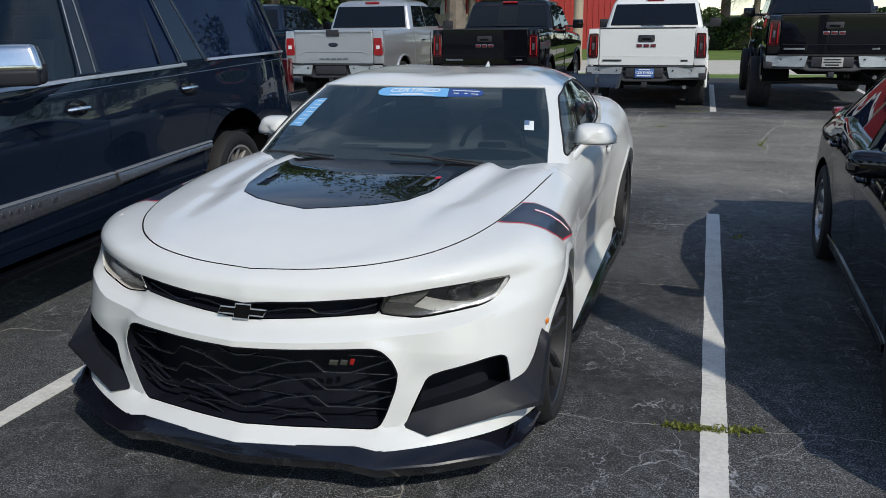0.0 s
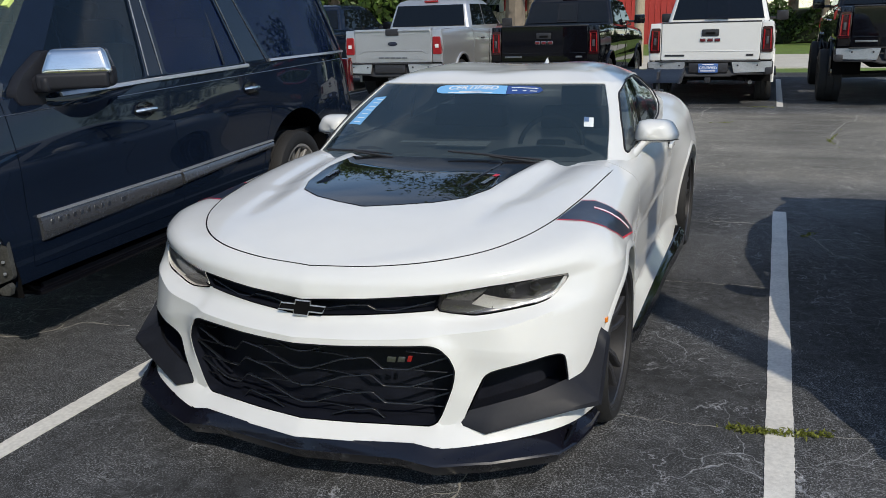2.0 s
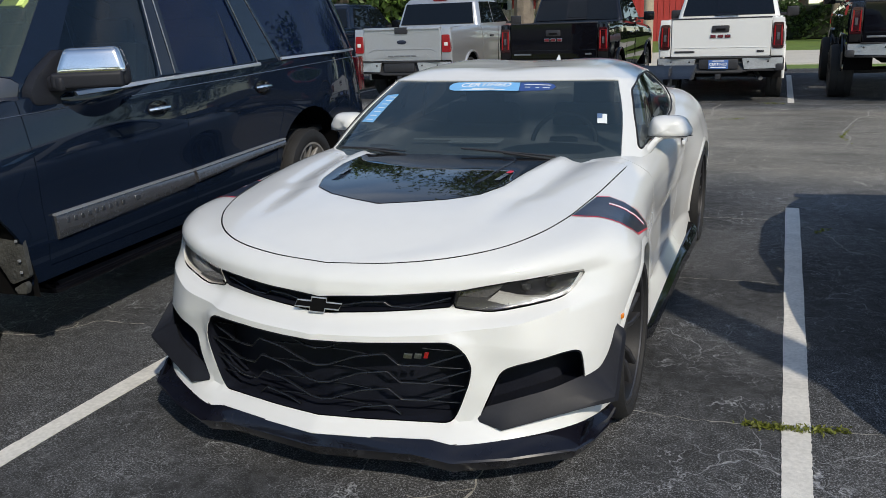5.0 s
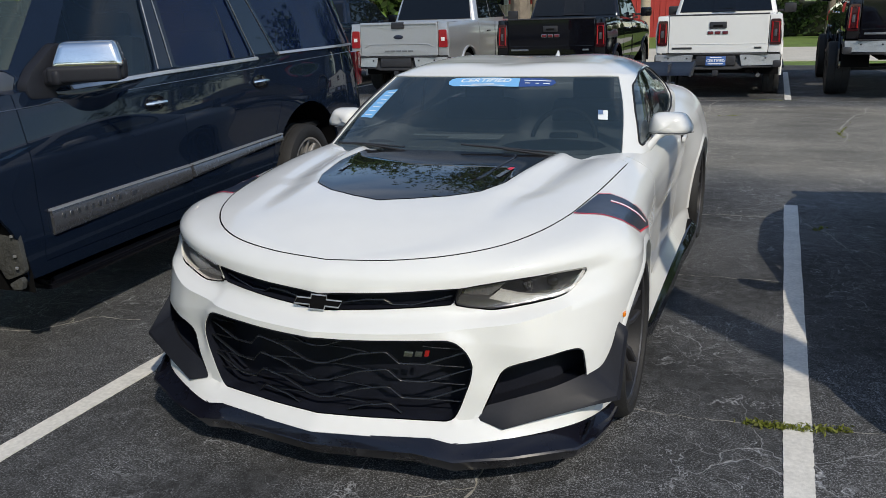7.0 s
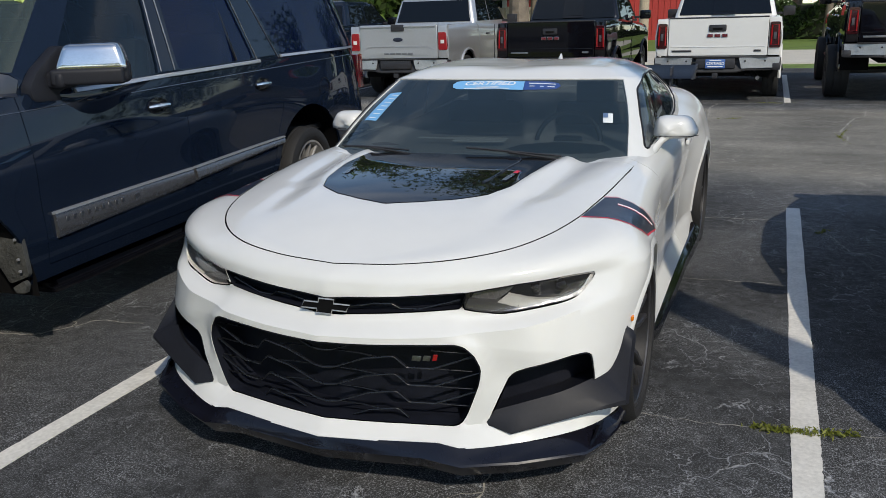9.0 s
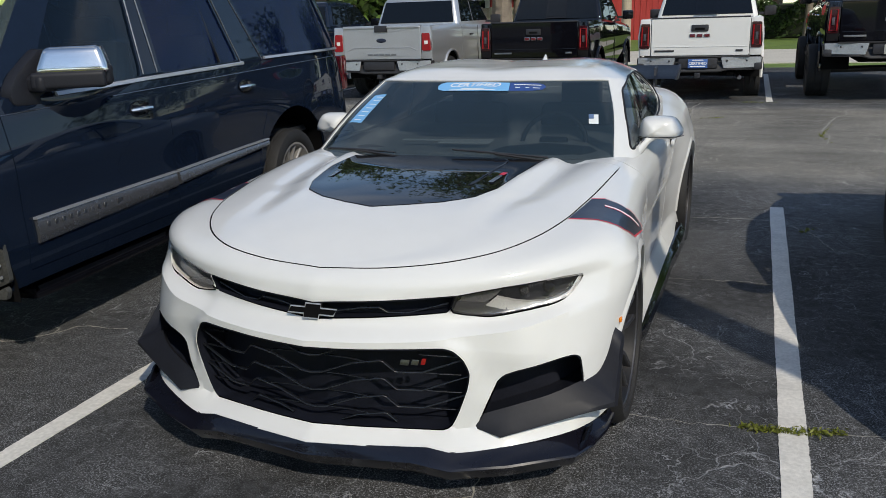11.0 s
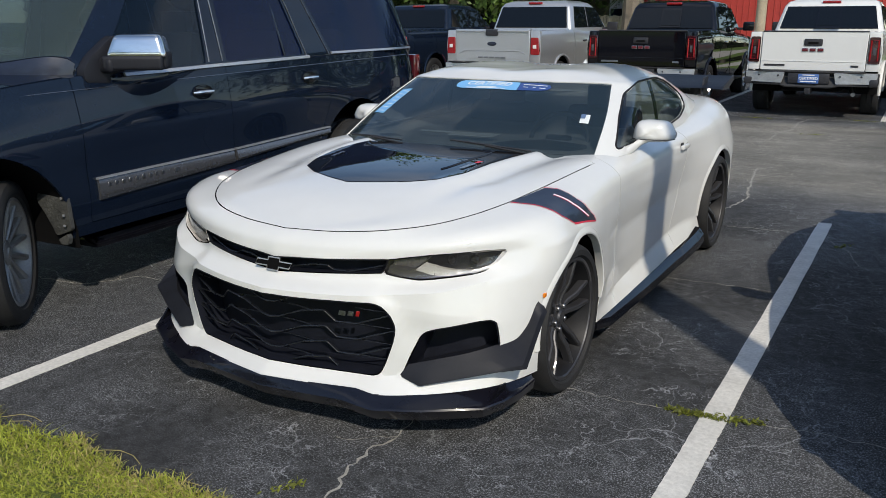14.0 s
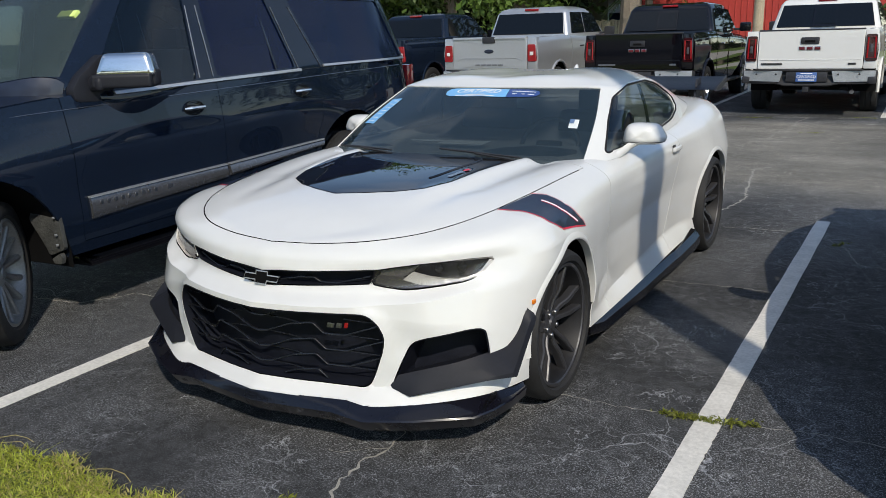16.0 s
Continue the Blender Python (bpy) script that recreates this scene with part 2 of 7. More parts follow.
def rounded(poly, r, n=4):
    """Rounds a polygon's corners."""
    out = []
    m = len(poly)
    for i in range(m):
        p, a, b = Vector(poly[i]), Vector(poly[i - 1]), Vector(poly[(i + 1) % m])
        ra = min(r, (a - p).length * 0.45)
        rb = min(r, (b - p).length * 0.45)
        A, B = p + (a - p).normalized() * ra, p + (b - p).normalized() * rb
        for k in range(n + 1):
            f = k / n
            q = A * (1 - f) ** 2 + p * 2 * f * (1 - f) + B * f**2
            out.append((q.x, q.y))
    return out


class Shell:
    """Half a car body as a smooth grid, lofted across lines that run from the nose round the side to the tail, and cut into panels."""

    def __init__(self, lines, cell, creases=(), mid_u=None):
        L = np.asarray(lines, float)
        mean = np.linalg.norm(np.diff(L, axis=1), axis=2).max(axis=0)
        cu = [max(2, int(round(x / cell))) for x in mean]
        R = np.stack([hermite(l, cu) for l in L])
        meanv = np.linalg.norm(np.diff(R, axis=0), axis=2)
        cv = [max(2, int(round(np.percentile(x, 80) / cell))) for x in meanv]
        cuts = [0, *creases, len(L) - 1]
        cols = []
        for i in range(R.shape[1]):
            seg = []
            for a, b in zip(cuts, cuts[1:]):
                c = hermite(R[a:b + 1, i], cv[a:b])
                seg.append(c if b == cuts[-1] else c[:-1])
            cols.append(np.concatenate(seg))
        self.G = np.stack(cols)
        self.u = np.concatenate([k + np.linspace(0, 1, c, endpoint=False) for k, c in enumerate(cu)] + [[len(cu)]])
        self.v = np.concatenate([k + np.linspace(0, 1, c, endpoint=False) for k, c in enumerate(cv)] + [[len(cv)]])

    def at(self, I, J):
        n, m = self.G.shape[:2]
        I, J = np.clip(I, 0, n - 1), np.clip(J, 0, m - 1)
        i, j = np.minimum(I.astype(int), n - 2), np.minimum(J.astype(int), m - 2)
        a, b = (I - i)[:, None], (J - j)[:, None]
        G = self.G
        P = G[i, j] * (1 - a) * (1 - b) + G[i + 1, j] * a * (1 - b) + G[i, j + 1] * (1 - a) * b + G[i + 1, j + 1] * a * b
        return P, np.interp(I, np.arange(n), self.u), np.interp(J, np.arange(m), self.v)

    def split(self, regions, gap=0.0025):
        """regions: (name, f(P, u, v)), the first that holds a face takes it; the rest is 'body'. Returns name -> (verts, quads)."""
        n, m = self.G.shape[:2]
        I, J = np.meshgrid(np.arange(n - 1) + 0.5, np.arange(m - 1) + 0.5, indexing="ij")
        P, U, V = self.at(I.ravel(), J.ravel())
        owner = np.full(len(P), len(regions))
        for k in range(len(regions) - 1, -1, -1):
            owner[regions[k][1](P, U, V) < 0] = k
        owner = owner.reshape(n - 1, m - 1)
        out = {}
        for k in range(len(regions) + 1):
            name = regions[k][0] if k < len(regions) else "body"
            cells = np.argwhere(owner == k)
            if not len(cells):
                continue
            mine = np.zeros((n, m), bool)
            other = np.full((n, m), -1)
            for di in (0, 1):
                for dj in (0, 1):
                    mine[cells[:, 0] + di, cells[:, 1] + dj] = True
            for q in range(len(regions), -1, -1):
                if q != k:
                    c = np.argwhere(owner == q)
                    for di in (0, 1):
                        for dj in (0, 1):
                            other[c[:, 0] + di, c[:, 1] + dj] = q
            ids = -np.ones((n, m), int)
            vi = np.argwhere(mine)
            ids[mine] = np.arange(len(vi))
            fi, fj = vi[:, 0].astype(float), vi[:, 1].astype(float)
            oth = other[mine]
            for q in range(len(regions) + 1):
                sel = oth == q
                if q == k or not sel.any():
                    continue
                if k < q:
                    f, want = regions[k][1], -gap
                else:
                    f, want = regions[q][1], gap
                a, b = fi[sel].copy(), fj[sel].copy()
                a0, b0 = a.copy(), b.copy()
                for _ in range(4):
                    e = 0.05
                    f0 = f(*self.at(a, b)) - want
                    gi = (f(*self.at(a + e, b)) - f(*self.at(a - e, b))) / (2 * e)
                    gj = (f(*self.at(a, b + e)) - f(*self.at(a, b - e))) / (2 * e)
                    g2 = np.maximum(gi**2 + gj**2, 1e-10)
                    a = np.clip(a - f0 * gi / g2, a0 - 0.9, a0 + 0.9)
                    b = np.clip(b - f0 * gj / g2, b0 - 0.9, b0 + 0.9)
                a[a0 == 0], a[a0 == n - 1] = 0, n - 1
                fi[sel], fj[sel] = a, b
            X = self.at(fi, fj)[0]
            Q = np.stack([ids[cells[:, 0], cells[:, 1]], ids[cells[:, 0] + 1, cells[:, 1]], ids[cells[:, 0] + 1, cells[:, 1] + 1], ids[cells[:, 0], cells[:, 1] + 1]], axis=1)
            out[name] = (X, Q)
        return out


def panel(data, side=0, lip=0.012, push=0.0):
    """A bmesh from half a panel: side 0 both halves joined, 1 as it is, -1 mirrored; its free edges are folded inwards by lip."""
    X, Q = data
    bm = bmesh.new()
    for s in ((1, -1) if side == 0 else (side,)):
        vs = [bm.verts.new((x * s, y, z)) for x, y, z in X]
        for q in Q:
            w = [vs[i] for i in (q[::-1] if s > 0 else q)]
            if len(set(w)) == 4:
                bm.faces.new(w)
    bmesh.ops.remove_doubles(bm, verts=bm.verts, dist=0.0006)
    bmesh.ops.dissolve_degenerate(bm, dist=0.0002, edges=bm.edges)
    bm.normal_update()
    if push:
        for v in bm.verts:
            v.co += v.normal * push
    if lip:
        nor = {v: v.normal.copy() for v in bm.verts}
        es = [e for e in bm.edges if e.is_boundary and not all(abs(v.co.x) < 0.002 for v in e.verts)]
        r = bmesh.ops.extrude_edge_only(bm, edges=es)
        new_v = [g for g in r["geom"] if isinstance(g, bmesh.types.BMVert)]
        for v in new_v:
            near = [nor[w] for e in v.link_edges for w in (e.other_vert(v),) if w in nor]
            if near:
                v.co -= near[0] * lip
    return bm


# ---- wheels ----
def wheel(parent, name, x, y, z, out, tyre_r, rim_r, width, rim_mat, spokes, style, m=None):
    """A wheel under a car: tyre, rim, spokes, hub, disc. out: +1 or -1, the side it faces."""
    w = new(name)
    w.parent = parent
    w.location = (x, y, z)
    if out < 0:
        w.rotation_euler = (0, 0, math.pi)
    h = width / 2
    bm = bmesh.new()
    k = tyre_r - rim_r
    lathe(bm, [(rim_r - 0.008, -h * 0.8), (rim_r + 0.2 * k, -h), (rim_r + 0.6 * k, -h * 1.02), (tyre_r - 0.012, -h * 0.93), (tyre_r, -h * 0.72),
               (tyre_r, -h * 0.35), (tyre_r - 0.008, -h * 0.33), (tyre_r - 0.008, -h * 0.28), (tyre_r, -h * 0.26), (tyre_r, h * 0.26), (tyre_r - 0.008, h * 0.28), (tyre_r - 0.008, h * 0.33), (tyre_r, h * 0.35),
               (tyre_r, h * 0.72), (tyre_r - 0.012, h * 0.93), (rim_r + 0.6 * k, h * 1.02), (rim_r + 0.2 * k, h), (rim_r + 0.004, h * 0.88), (rim_r - 0.008, h * 0.8)], 56)
    part("tyre", bm, RUBBER, w, "black rubber tyre")
    bm = bmesh.new()
    lathe(bm, [(rim_r - 0.01, -h * 0.8), (rim_r + 0.006, h * 0.82), (rim_r + 0.004, h * 0.9), (rim_r - 0.012, h * 0.9), (rim_r - 0.022, h * 0.78), (rim_r - 0.045, h * 0.2), (rim_r - 0.05, -h * 0.8)], 56)
    part("rim", bm, rim_mat if rim_mat is not RIMDARK else BARREL, w)
    if rim_mat is RIMDARK:
        bm = bmesh.new()
        lathe(bm, [(rim_r - 0.016, h * 0.86), (rim_r - 0.012, h * 0.905), (rim_r + 0.001, h * 0.915), (rim_r + 0.006, h * 0.87)], 56)
        part("rim_lip", bm, rim_mat, w)
    bm = bmesh.new()
    lathe(bm, [(0.0, h * 0.62), (0.028, h * 0.62), (0.034, h * 0.56), (0.07, h * 0.50), (0.078, h * 0.3), (0.078, h * 0.1), (0, h * 0.1)], 24)
    part("hub", bm, rim_mat, w)
    for i in range(spokes):
        a = 2 * math.pi * (i + 0.18) / spokes
        bm = bmesh.new()
        if style == "split":
            # a forked spoke: two thin arms with an elbow, close together at the hub
            for sg in (1, -1):
                line = [(0.045, 0.012, 0.50, 0.0150), (0.105, 0.027, 0.58, 0.0130), (0.155, 0.036, 0.73, 0.0125), (rim_r - 0.012, 0.055, 0.84, 0.0110)]
                rings = []
                for rr, tt, xx, ww in line:
                    ring = []
                    for dt, dx in ((-1.0, -0.040), (1.0, -0.040), (1.0, -0.007), (0.7, 0.0), (-0.7, 0.0), (-1.0, -0.007)):
                        y, z = rr, sg * tt + dt * ww
                        ring.append(bm.verts.new((h * xx + dx, y * math.cos(a) - z * math.sin(a), y * math.sin(a) + z * math.cos(a))))
                    rings.append(ring)
                for P, Q in zip(rings, rings[1:]):
                    for k in range(6):
                        bm.faces.new((P[k], P[(k + 1) % 6], Q[(k + 1) % 6], Q[k]))
                bm.faces.new(rings[0])
                bm.faces.new(rings[-1])
        else:
            wd = {"plain": 0.03, "thin": 0.013}[style]
            A0, A1 = 0.055, rim_r - 0.014
            rings = []
            for f in (0, 0.33, 0.67, 1):
                rr, xx, ww = A0 + (A1 - A0) * f, h * (0.46 + 0.34 * f), wd * (0.7 + 0.75 * f)
                rings.append([bm.verts.new((xx + dx, rr * math.cos(a) - dt * ww * math.sin(a), rr * math.sin(a) + dt * ww * math.cos(a))) for dt, dx in ((-1, -0.034), (1, -0.034), (1, -0.009), (0.45, 0), (-0.45, 0), (-1, -0.009))])
            for P, Q in zip(rings, rings[1:]):
                for k in range(6):
                    bm.faces.new((P[k], P[(k + 1) % 6], Q[(k + 1) % 6], Q[k]))
        bmesh.ops.recalc_face_normals(bm, faces=bm.faces)
        part("spoke", bm, rim_mat, w, angle=20)
        if style != "thin":
            b = a + math.pi / spokes
            nut = boxm((h * 0.52, 0.056 * math.cos(b), 0.056 * math.sin(b)), (0.03, 0.019, 0.019), 0.004, 1)
            part("wheel_nut", nut, STEEL, w)
    bm = bmesh.new()
    lathe(bm, [(0.05, h * 0.02), (rim_r * 0.78, h * 0.02), (rim_r * 0.78, -h * 0.15), (0.05, -h * 0.15)], 40)
    part("brake_disc", bm, STEEL if rim_mat is not RIMDARK else BARREL, w)
    bm = bmesh.new()
    box(bm, (h * -0.05, -rim_r * 0.62, 0.02), (h * 0.5, rim_r * 0.22, rim_r * 0.75), 0.012)
    part("brake_caliper", bm, SATIN, w)
    return w

# ---- ground ----
def asphalt_mat():
    m = mat("asphalt", (0.050, 0.052, 0.056), 0.82)
    n, l = m.node_tree.nodes, m.node_tree.links
    b = n["Principled BSDF"]
    tc = n.new("ShaderNodeTexCoord")
    def noise(scale, detail=4, rough=0.6):
        t = n.new("ShaderNodeTexNoise")
        t.inputs["Scale"].default_value, t.inputs["Detail"].default_value, t.inputs["Roughness"].default_value = scale, detail, rough
        l.new(tc.outputs["Object"], t.inputs["Vector"])
        return t.outputs[0]
    def ramp(src, lo, hi, a, c):
        r = n.new("ShaderNodeMapRange")
        for k, v in zip(("From Min", "From Max", "To Min", "To Max"), (lo, hi, a, c)):
            r.inputs[k].default_value = v
        l.new(src, r.inputs["Value"])
        return r.outputs[0]
    def op(kind, a, c):
        o = n.new("ShaderNodeMath")
        o.operation = kind
        for i, v in enumerate((a, c)):
            if isinstance(v, float):
                o.inputs[i].default_value = v
            else:
                l.new(v, o.inputs[i])
        return o.outputs[0]
    patch, grain = noise(0.7, 6), noise(160.0, 2)
    # worn aggregate: pale specks where the binder has gone
    worn = ramp(noise(0.75, 6, 0.62), 0.44, 0.59, 0.0, 1.0)
    # bare patches: between two joints beside the coupe, along the bay line by the suv, and before the front wheel
    at = n.new("ShaderNodeSeparateXYZ")
    l.new(tc.outputs["Object"], at.inputs[0])
    def area(x0, x1, y0, y1, soft, much):
        px = op("MULTIPLY", ramp(at.outputs[0], x0 - soft, x0 + soft, 0.0, 1.0), ramp(at.outputs[0], x1 - soft, x1 + soft, 1.0, 0.0))
        py = op("MULTIPLY", ramp(at.outputs[1], y0 - soft, y0 + soft, 0.0, 1.0), ramp(at.outputs[1], y1 - soft, y1 + soft, 1.0, 0.0))
        return op("MULTIPLY", op("MULTIPLY", px, py), much)
    bare = op("MAXIMUM", area(0.9, 1.5, 2.0, 3.2, 0.14, 1.0), op("MAXIMUM", area(-3.4, -1.15, -1.9, 0.2, 0.3, 0.9), area(0.8, 1.9, -2.0, -0.7, 0.3, 0.6)))
    worn = op("MAXIMUM", worn, op("MULTIPLY", bare, ramp(noise(2.5, 4), 0.35, 0.5, 0.5, 1.0)))
    speck = op("MULTIPLY", ramp(noise(120.0, 3, 0.8), 0.535, 0.60, 0.0, 1.0), op("ADD", 0.12, op("MULTIPLY", worn, 0.88)))
    # fine map cracks
    def cracks(scale, wid, warp):
        w = n.new("ShaderNodeTexNoise")
        w.inputs["Scale"].default_value, w.inputs["Detail"].default_value = scale * 1.7, 4
        l.new(tc.outputs["Object"], w.inputs["Vector"])
        mix = n.new("ShaderNodeVectorMath")
        mix.operation = "MULTIPLY_ADD"
        mix.inputs[1].default_value = (warp, warp, 0)
        l.new(w.outputs[1], mix.inputs[0])
        l.new(tc.outputs["Object"], mix.inputs[2])
        v = n.new("ShaderNodeTexVoronoi")
        v.feature = "DISTANCE_TO_EDGE"
        v.inputs["Scale"].default_value = scale
        l.new(mix.outputs[0], v.inputs["Vector"])
        return ramp(v.outputs["Distance"], 0.0, wid, 1.0, 0.0)
    fine = op("MULTIPLY", cracks(6.5, 0.013, 0.26), ramp(noise(0.9, 5), 0.40, 0.52, 0.15, 1.0))
    fine = op("MULTIPLY", fine, ramp(noise(8.0, 4), 0.36, 0.58, 0.1, 1.0))
    hair = op("MULTIPLY", cracks(21.0, 0.045, 0.10), op("MULTIPLY", ramp(noise(1.7, 5), 0.44, 0.58, 0.0, 0.65), ramp(noise(12.0, 3), 0.38, 0.6, 0.1, 1.0)))
    big = op("MULTIPLY", cracks(1.9, 0.008, 0.5), ramp(noise(0.9, 3), 0.50, 0.60, 0.0, 0.8))
    crack = op("MAXIMUM", op("MAXIMUM", fine, big), hair)
    val = op("ADD", ramp(patch, 0.3, 0.7, 0.009, 0.036), op("MULTIPLY", ramp(grain, 0.3, 0.7, -0.014, 0.02), 1.0))
    val = op("ADD", val, ramp(noise(14.0, 7, 0.75), 0.36, 0.64, -0.020, 0.026))
    val = op("MAXIMUM", val, 0.012)
    val = op("ADD", val, op("MULTIPLY", speck, 0.27))
    val = op("ADD", val, op("MULTIPLY", crack, 0.32))
    # the drive lane is older and browner
    sep = n.new("ShaderNodeSeparateXYZ")
    l.new(tc.outputs["Object"], sep.inputs[0])
    yy = op("ADD", sep.outputs[1], op("MULTIPLY", noise(0.6, 4), 1.2))
    lane = op("MULTIPLY", ramp(yy, 5.0, 6.4, 0.0, 1.0), ramp(yy, 11.6, 12.4, 1.0, 0.0))
    streak = n.new("ShaderNodeMapping")
    streak.inputs["Scale"].default_value = (0.6, 1.3, 1)
    l.new(tc.outputs["Object"], streak.inputs[0])
    st = n.new("ShaderNodeTexNoise")
    st.inputs["Scale"].default_value, st.inputs["Detail"].default_value = 1.2, 6
    l.new(streak.outputs[0], st.inputs["Vector"])
    val = op("ADD", val, op("MULTIPLY", lane, ramp(st.outputs[0], 0.30, 0.70, 0.06, 0.15)))
    col = n.new("ShaderNodeCombineColor")
    l.new(op("MULTIPLY", val, op("ADD", 0.975, op("MULTIPLY", lane, 0.10))), col.inputs[0])
    l.new(val, col.inputs[1])
    l.new(op("MULTIPLY", val, op("ADD", 1.05, op("MULTIPLY", lane, -0.20))), col.inputs[2])
    l.new(col.outputs[0], b.inputs["Base Color"])
    bu = n.new("ShaderNodeBump")
    bu.inputs["Strength"].default_value, bu.inputs["Distance"].default_value = 0.7, 0.006
    l.new(op("SUBTRACT", op("ADD", grain, op("MULTIPLY", noise(420.0, 2), 0.6)), op("MULTIPLY", crack, 1.5)), bu.inputs["Height"])
    l.new(bu.outputs[0], b.inputs["Normal"])
    return m


ASPHALT = asphalt_mat()
LINE = mat("worn_white_line_paint", (0.62, 0.60, 0.56), 0.7, 0, 0, 0.16, 6, 0.3, 180)
LAWN = mat("lawn_soil", (0.06, 0.085, 0.02), 0.9, 0, 0, 0.4, 2, 0.4, 60)
FARLAWN = mat("lawn", (0.11, 0.17, 0.03), 0.9, 0, 0, 0.35, 1.3, 0.6, 40)
CONCRETE = mat("concrete", (0.50, 0.47, 0.41), 0.85, 0, 0, 0.12, 1.5, 0.2, 80)


def slab(name, x0, x1, y0, y1, z, material, label, cat, kind="structure", t=0.05):
    bm = boxm(((x0 + x1) / 2, (y0 + y1) / 2, z - t / 2), (x1 - x0, y1 - y0, t))
    ob = part(name, bm, material, None, label, smooth=False)
    return tagged(ob, label, cat, "", kind)


slab("ground", -600, 600, -600, 1200, -0.03, FARLAWN, "green grassy ground reaching the horizon", "ground")
slab("parking_lot", -40, 40, -1.7, 20.6, 0.0, ASPHALT, "dark cracked asphalt parking lot with worn patches", "asphalt", t=0.06)
slab("street", -200, 200, -60, -5.5, -0.01, ASPHALT, "grey asphalt street beyond the lawn verge", "street")
slab("sidewalk", -60, 60, 22.6, 30.0, 0.0, CONCRETE, "pale concrete road strip behind the trucks", "pavement", t=0.06)


def bay_line(x, y0, y1, w=0.108, lean=0.006):
    """A painted line with slightly eaten edges; x is its place at y = 0, lean its drift over a metre."""
    bm = bmesh.new()
    n = int((y1 - y0) / 0.02)
    rng = random.Random(int(x * 100 + y0))
    rows = []
    for i in range(n + 1):
        y = y0 + (y1 - y0) * i / n
        a, b = (0.0015 * math.sin(y * 7 + x) + rng.uniform(-0.0015, 0.001) - (rng.random() < 0.04) * 0.004 for _ in range(2))
        c = x + lean * y
        rows.append([bm.verts.new((c - w / 2 - a, y, 0.0)), bm.verts.new((c - w / 2 - a, y, 0.004)), bm.verts.new((c + w / 2 + b, y, 0.004)), bm.verts.new((c + w / 2 + b, y, 0.0))])
    for A, B in zip(rows, rows[1:]):
        for k in range(3):
            bm.faces.new((A[k], A[k + 1], B[k + 1], B[k]))
    ob = part("parking_line", bm, LINE, None, smooth=False)
    return tagged(ob, "white painted parking bay line, worn", "line", "parking lines", "structure")


for x in (-4.40, -1.338, 1.638, 4.75):
    bay_line(x, -1.42, 4.05)
for x in (-7.55, -4.5, -1.40, 1.72, 4.85):
    bay_line(x, 12.17, 18.3, 0.106, 0.0)

# ---- the white sports coupe ----
coupe = thing("sports_coupe", pose(-0.013, 0, 0) @ Matrix.Diagonal((1.013, 1, 1, 1)), "white two-door sports coupe with black hood insert, splitter and rear wing", "car")

# body lines: nose centre, round the corner, along the side, to the tail centre
SHOULDER = [(0, -0.776, 0.811), (0.25, -0.744, 0.820), (0.45, -0.676, 0.836), (0.596, -0.562, 0.853), (0.694, -0.42, 0.875), (0.749, -0.27, 0.893), (0.791, -0.03, 0.914),
            (0.838, 0.50, 0.948), (0.848, 0.80, 0.953), (0.862, 1.30, 0.960), (0.868, 2.10, 0.966), (0.876, 2.81, 0.998), (0.842, 3.41, 1.018), (0.72, 3.70, 1.022), (0, 3.82, 1.03)]
CREST = [(0, -0.838, 0.768), (0.25, -0.808, 0.770), (0.47, -0.748, 0.776), (0.69, -0.645, 0.788), (0.872, -0.482, 0.806), (0.964, -0.30, 0.830), (0.953, 0.0, 0.852),
         (0.945, 0.52, 0.875), (0.943, 0.80, 0.880), (0.942, 1.30, 0.885), (0.950, 2.10, 0.912), (0.968, 2.78, 0.928), (0.905, 3.45, 0.945), (0.74, 3.79, 0.98), (0, 3.91, 0.97)]
BROW = [(0, -0.850, 0.722), (0.25, -0.820, 0.722), (0.47, -0.752, 0.726), (0.68, -0.645, 0.738), (0.886, -0.462, 0.757), (1.012, -0.28, 0.765), (1.003, 0.0, 0.772),
        (0.962, 0.50, 0.785), (0.950, 0.80, 0.786), (0.955, 1.30, 0.79), (0.962, 2.10, 0.81), (1.000, 2.80, 0.83), (0.940, 3.45, 0.85), (0.76, 3.82, 0.86), (0, 3.93, 0.85)]
SILL = [(0, -0.850, 0.645), (0.25, -0.817, 0.650), (0.46, -0.750, 0.660), (0.67, -0.645, 0.668), (0.888, -0.486, 0.706), (1.010, -0.30, 0.70), (1.017, 0.0, 0.70),
        (0.966, 0.50, 0.69), (0.942, 0.80, 0.687), (0.945, 1.30, 0.685), (0.952, 2.10, 0.70), (1.025, 2.80, 0.71), (0.965, 3.45, 0.74), (0.77, 3.83, 0.74), (0, 3.95, 0.73)]
RIDGE = [(0, -0.933, 0.592), (0.25, -0.896, 0.597), (0.50, -0.816, 0.606), (0.70, -0.712, 0.624), (0.888, -0.535, 0.664), (1.002, -0.32, 0.645), (1.020, 0.0, 0.62),
         (0.968, 0.48, 0.58), (0.926, 0.80, 0.566), (0.920, 1.30, 0.575), (0.940, 2.10, 0.60), (1.025, 2.80, 0.60), (0.965, 3.45, 0.60), (0.77, 3.83, 0.60), (0, 3.95, 0.58)]
MOUTH = [(0, -0.937, 0.560), (0.25, -0.900, 0.562), (0.52, -0.814, 0.560), (0.72, -0.722, 0.53), (0.892, -0.578, 0.50), (0.986, -0.355, 0.50), (1.014, 0.0, 0.50),
         (0.975, 0.48, 0.40), (0.932, 0.80, 0.40), (0.920, 1.30, 0.425), (0.938, 2.10, 0.48), (1.015, 2.80, 0.48), (0.96, 3.45, 0.48), (0.77, 3.80, 0.48), (0, 3.90, 0.45)]
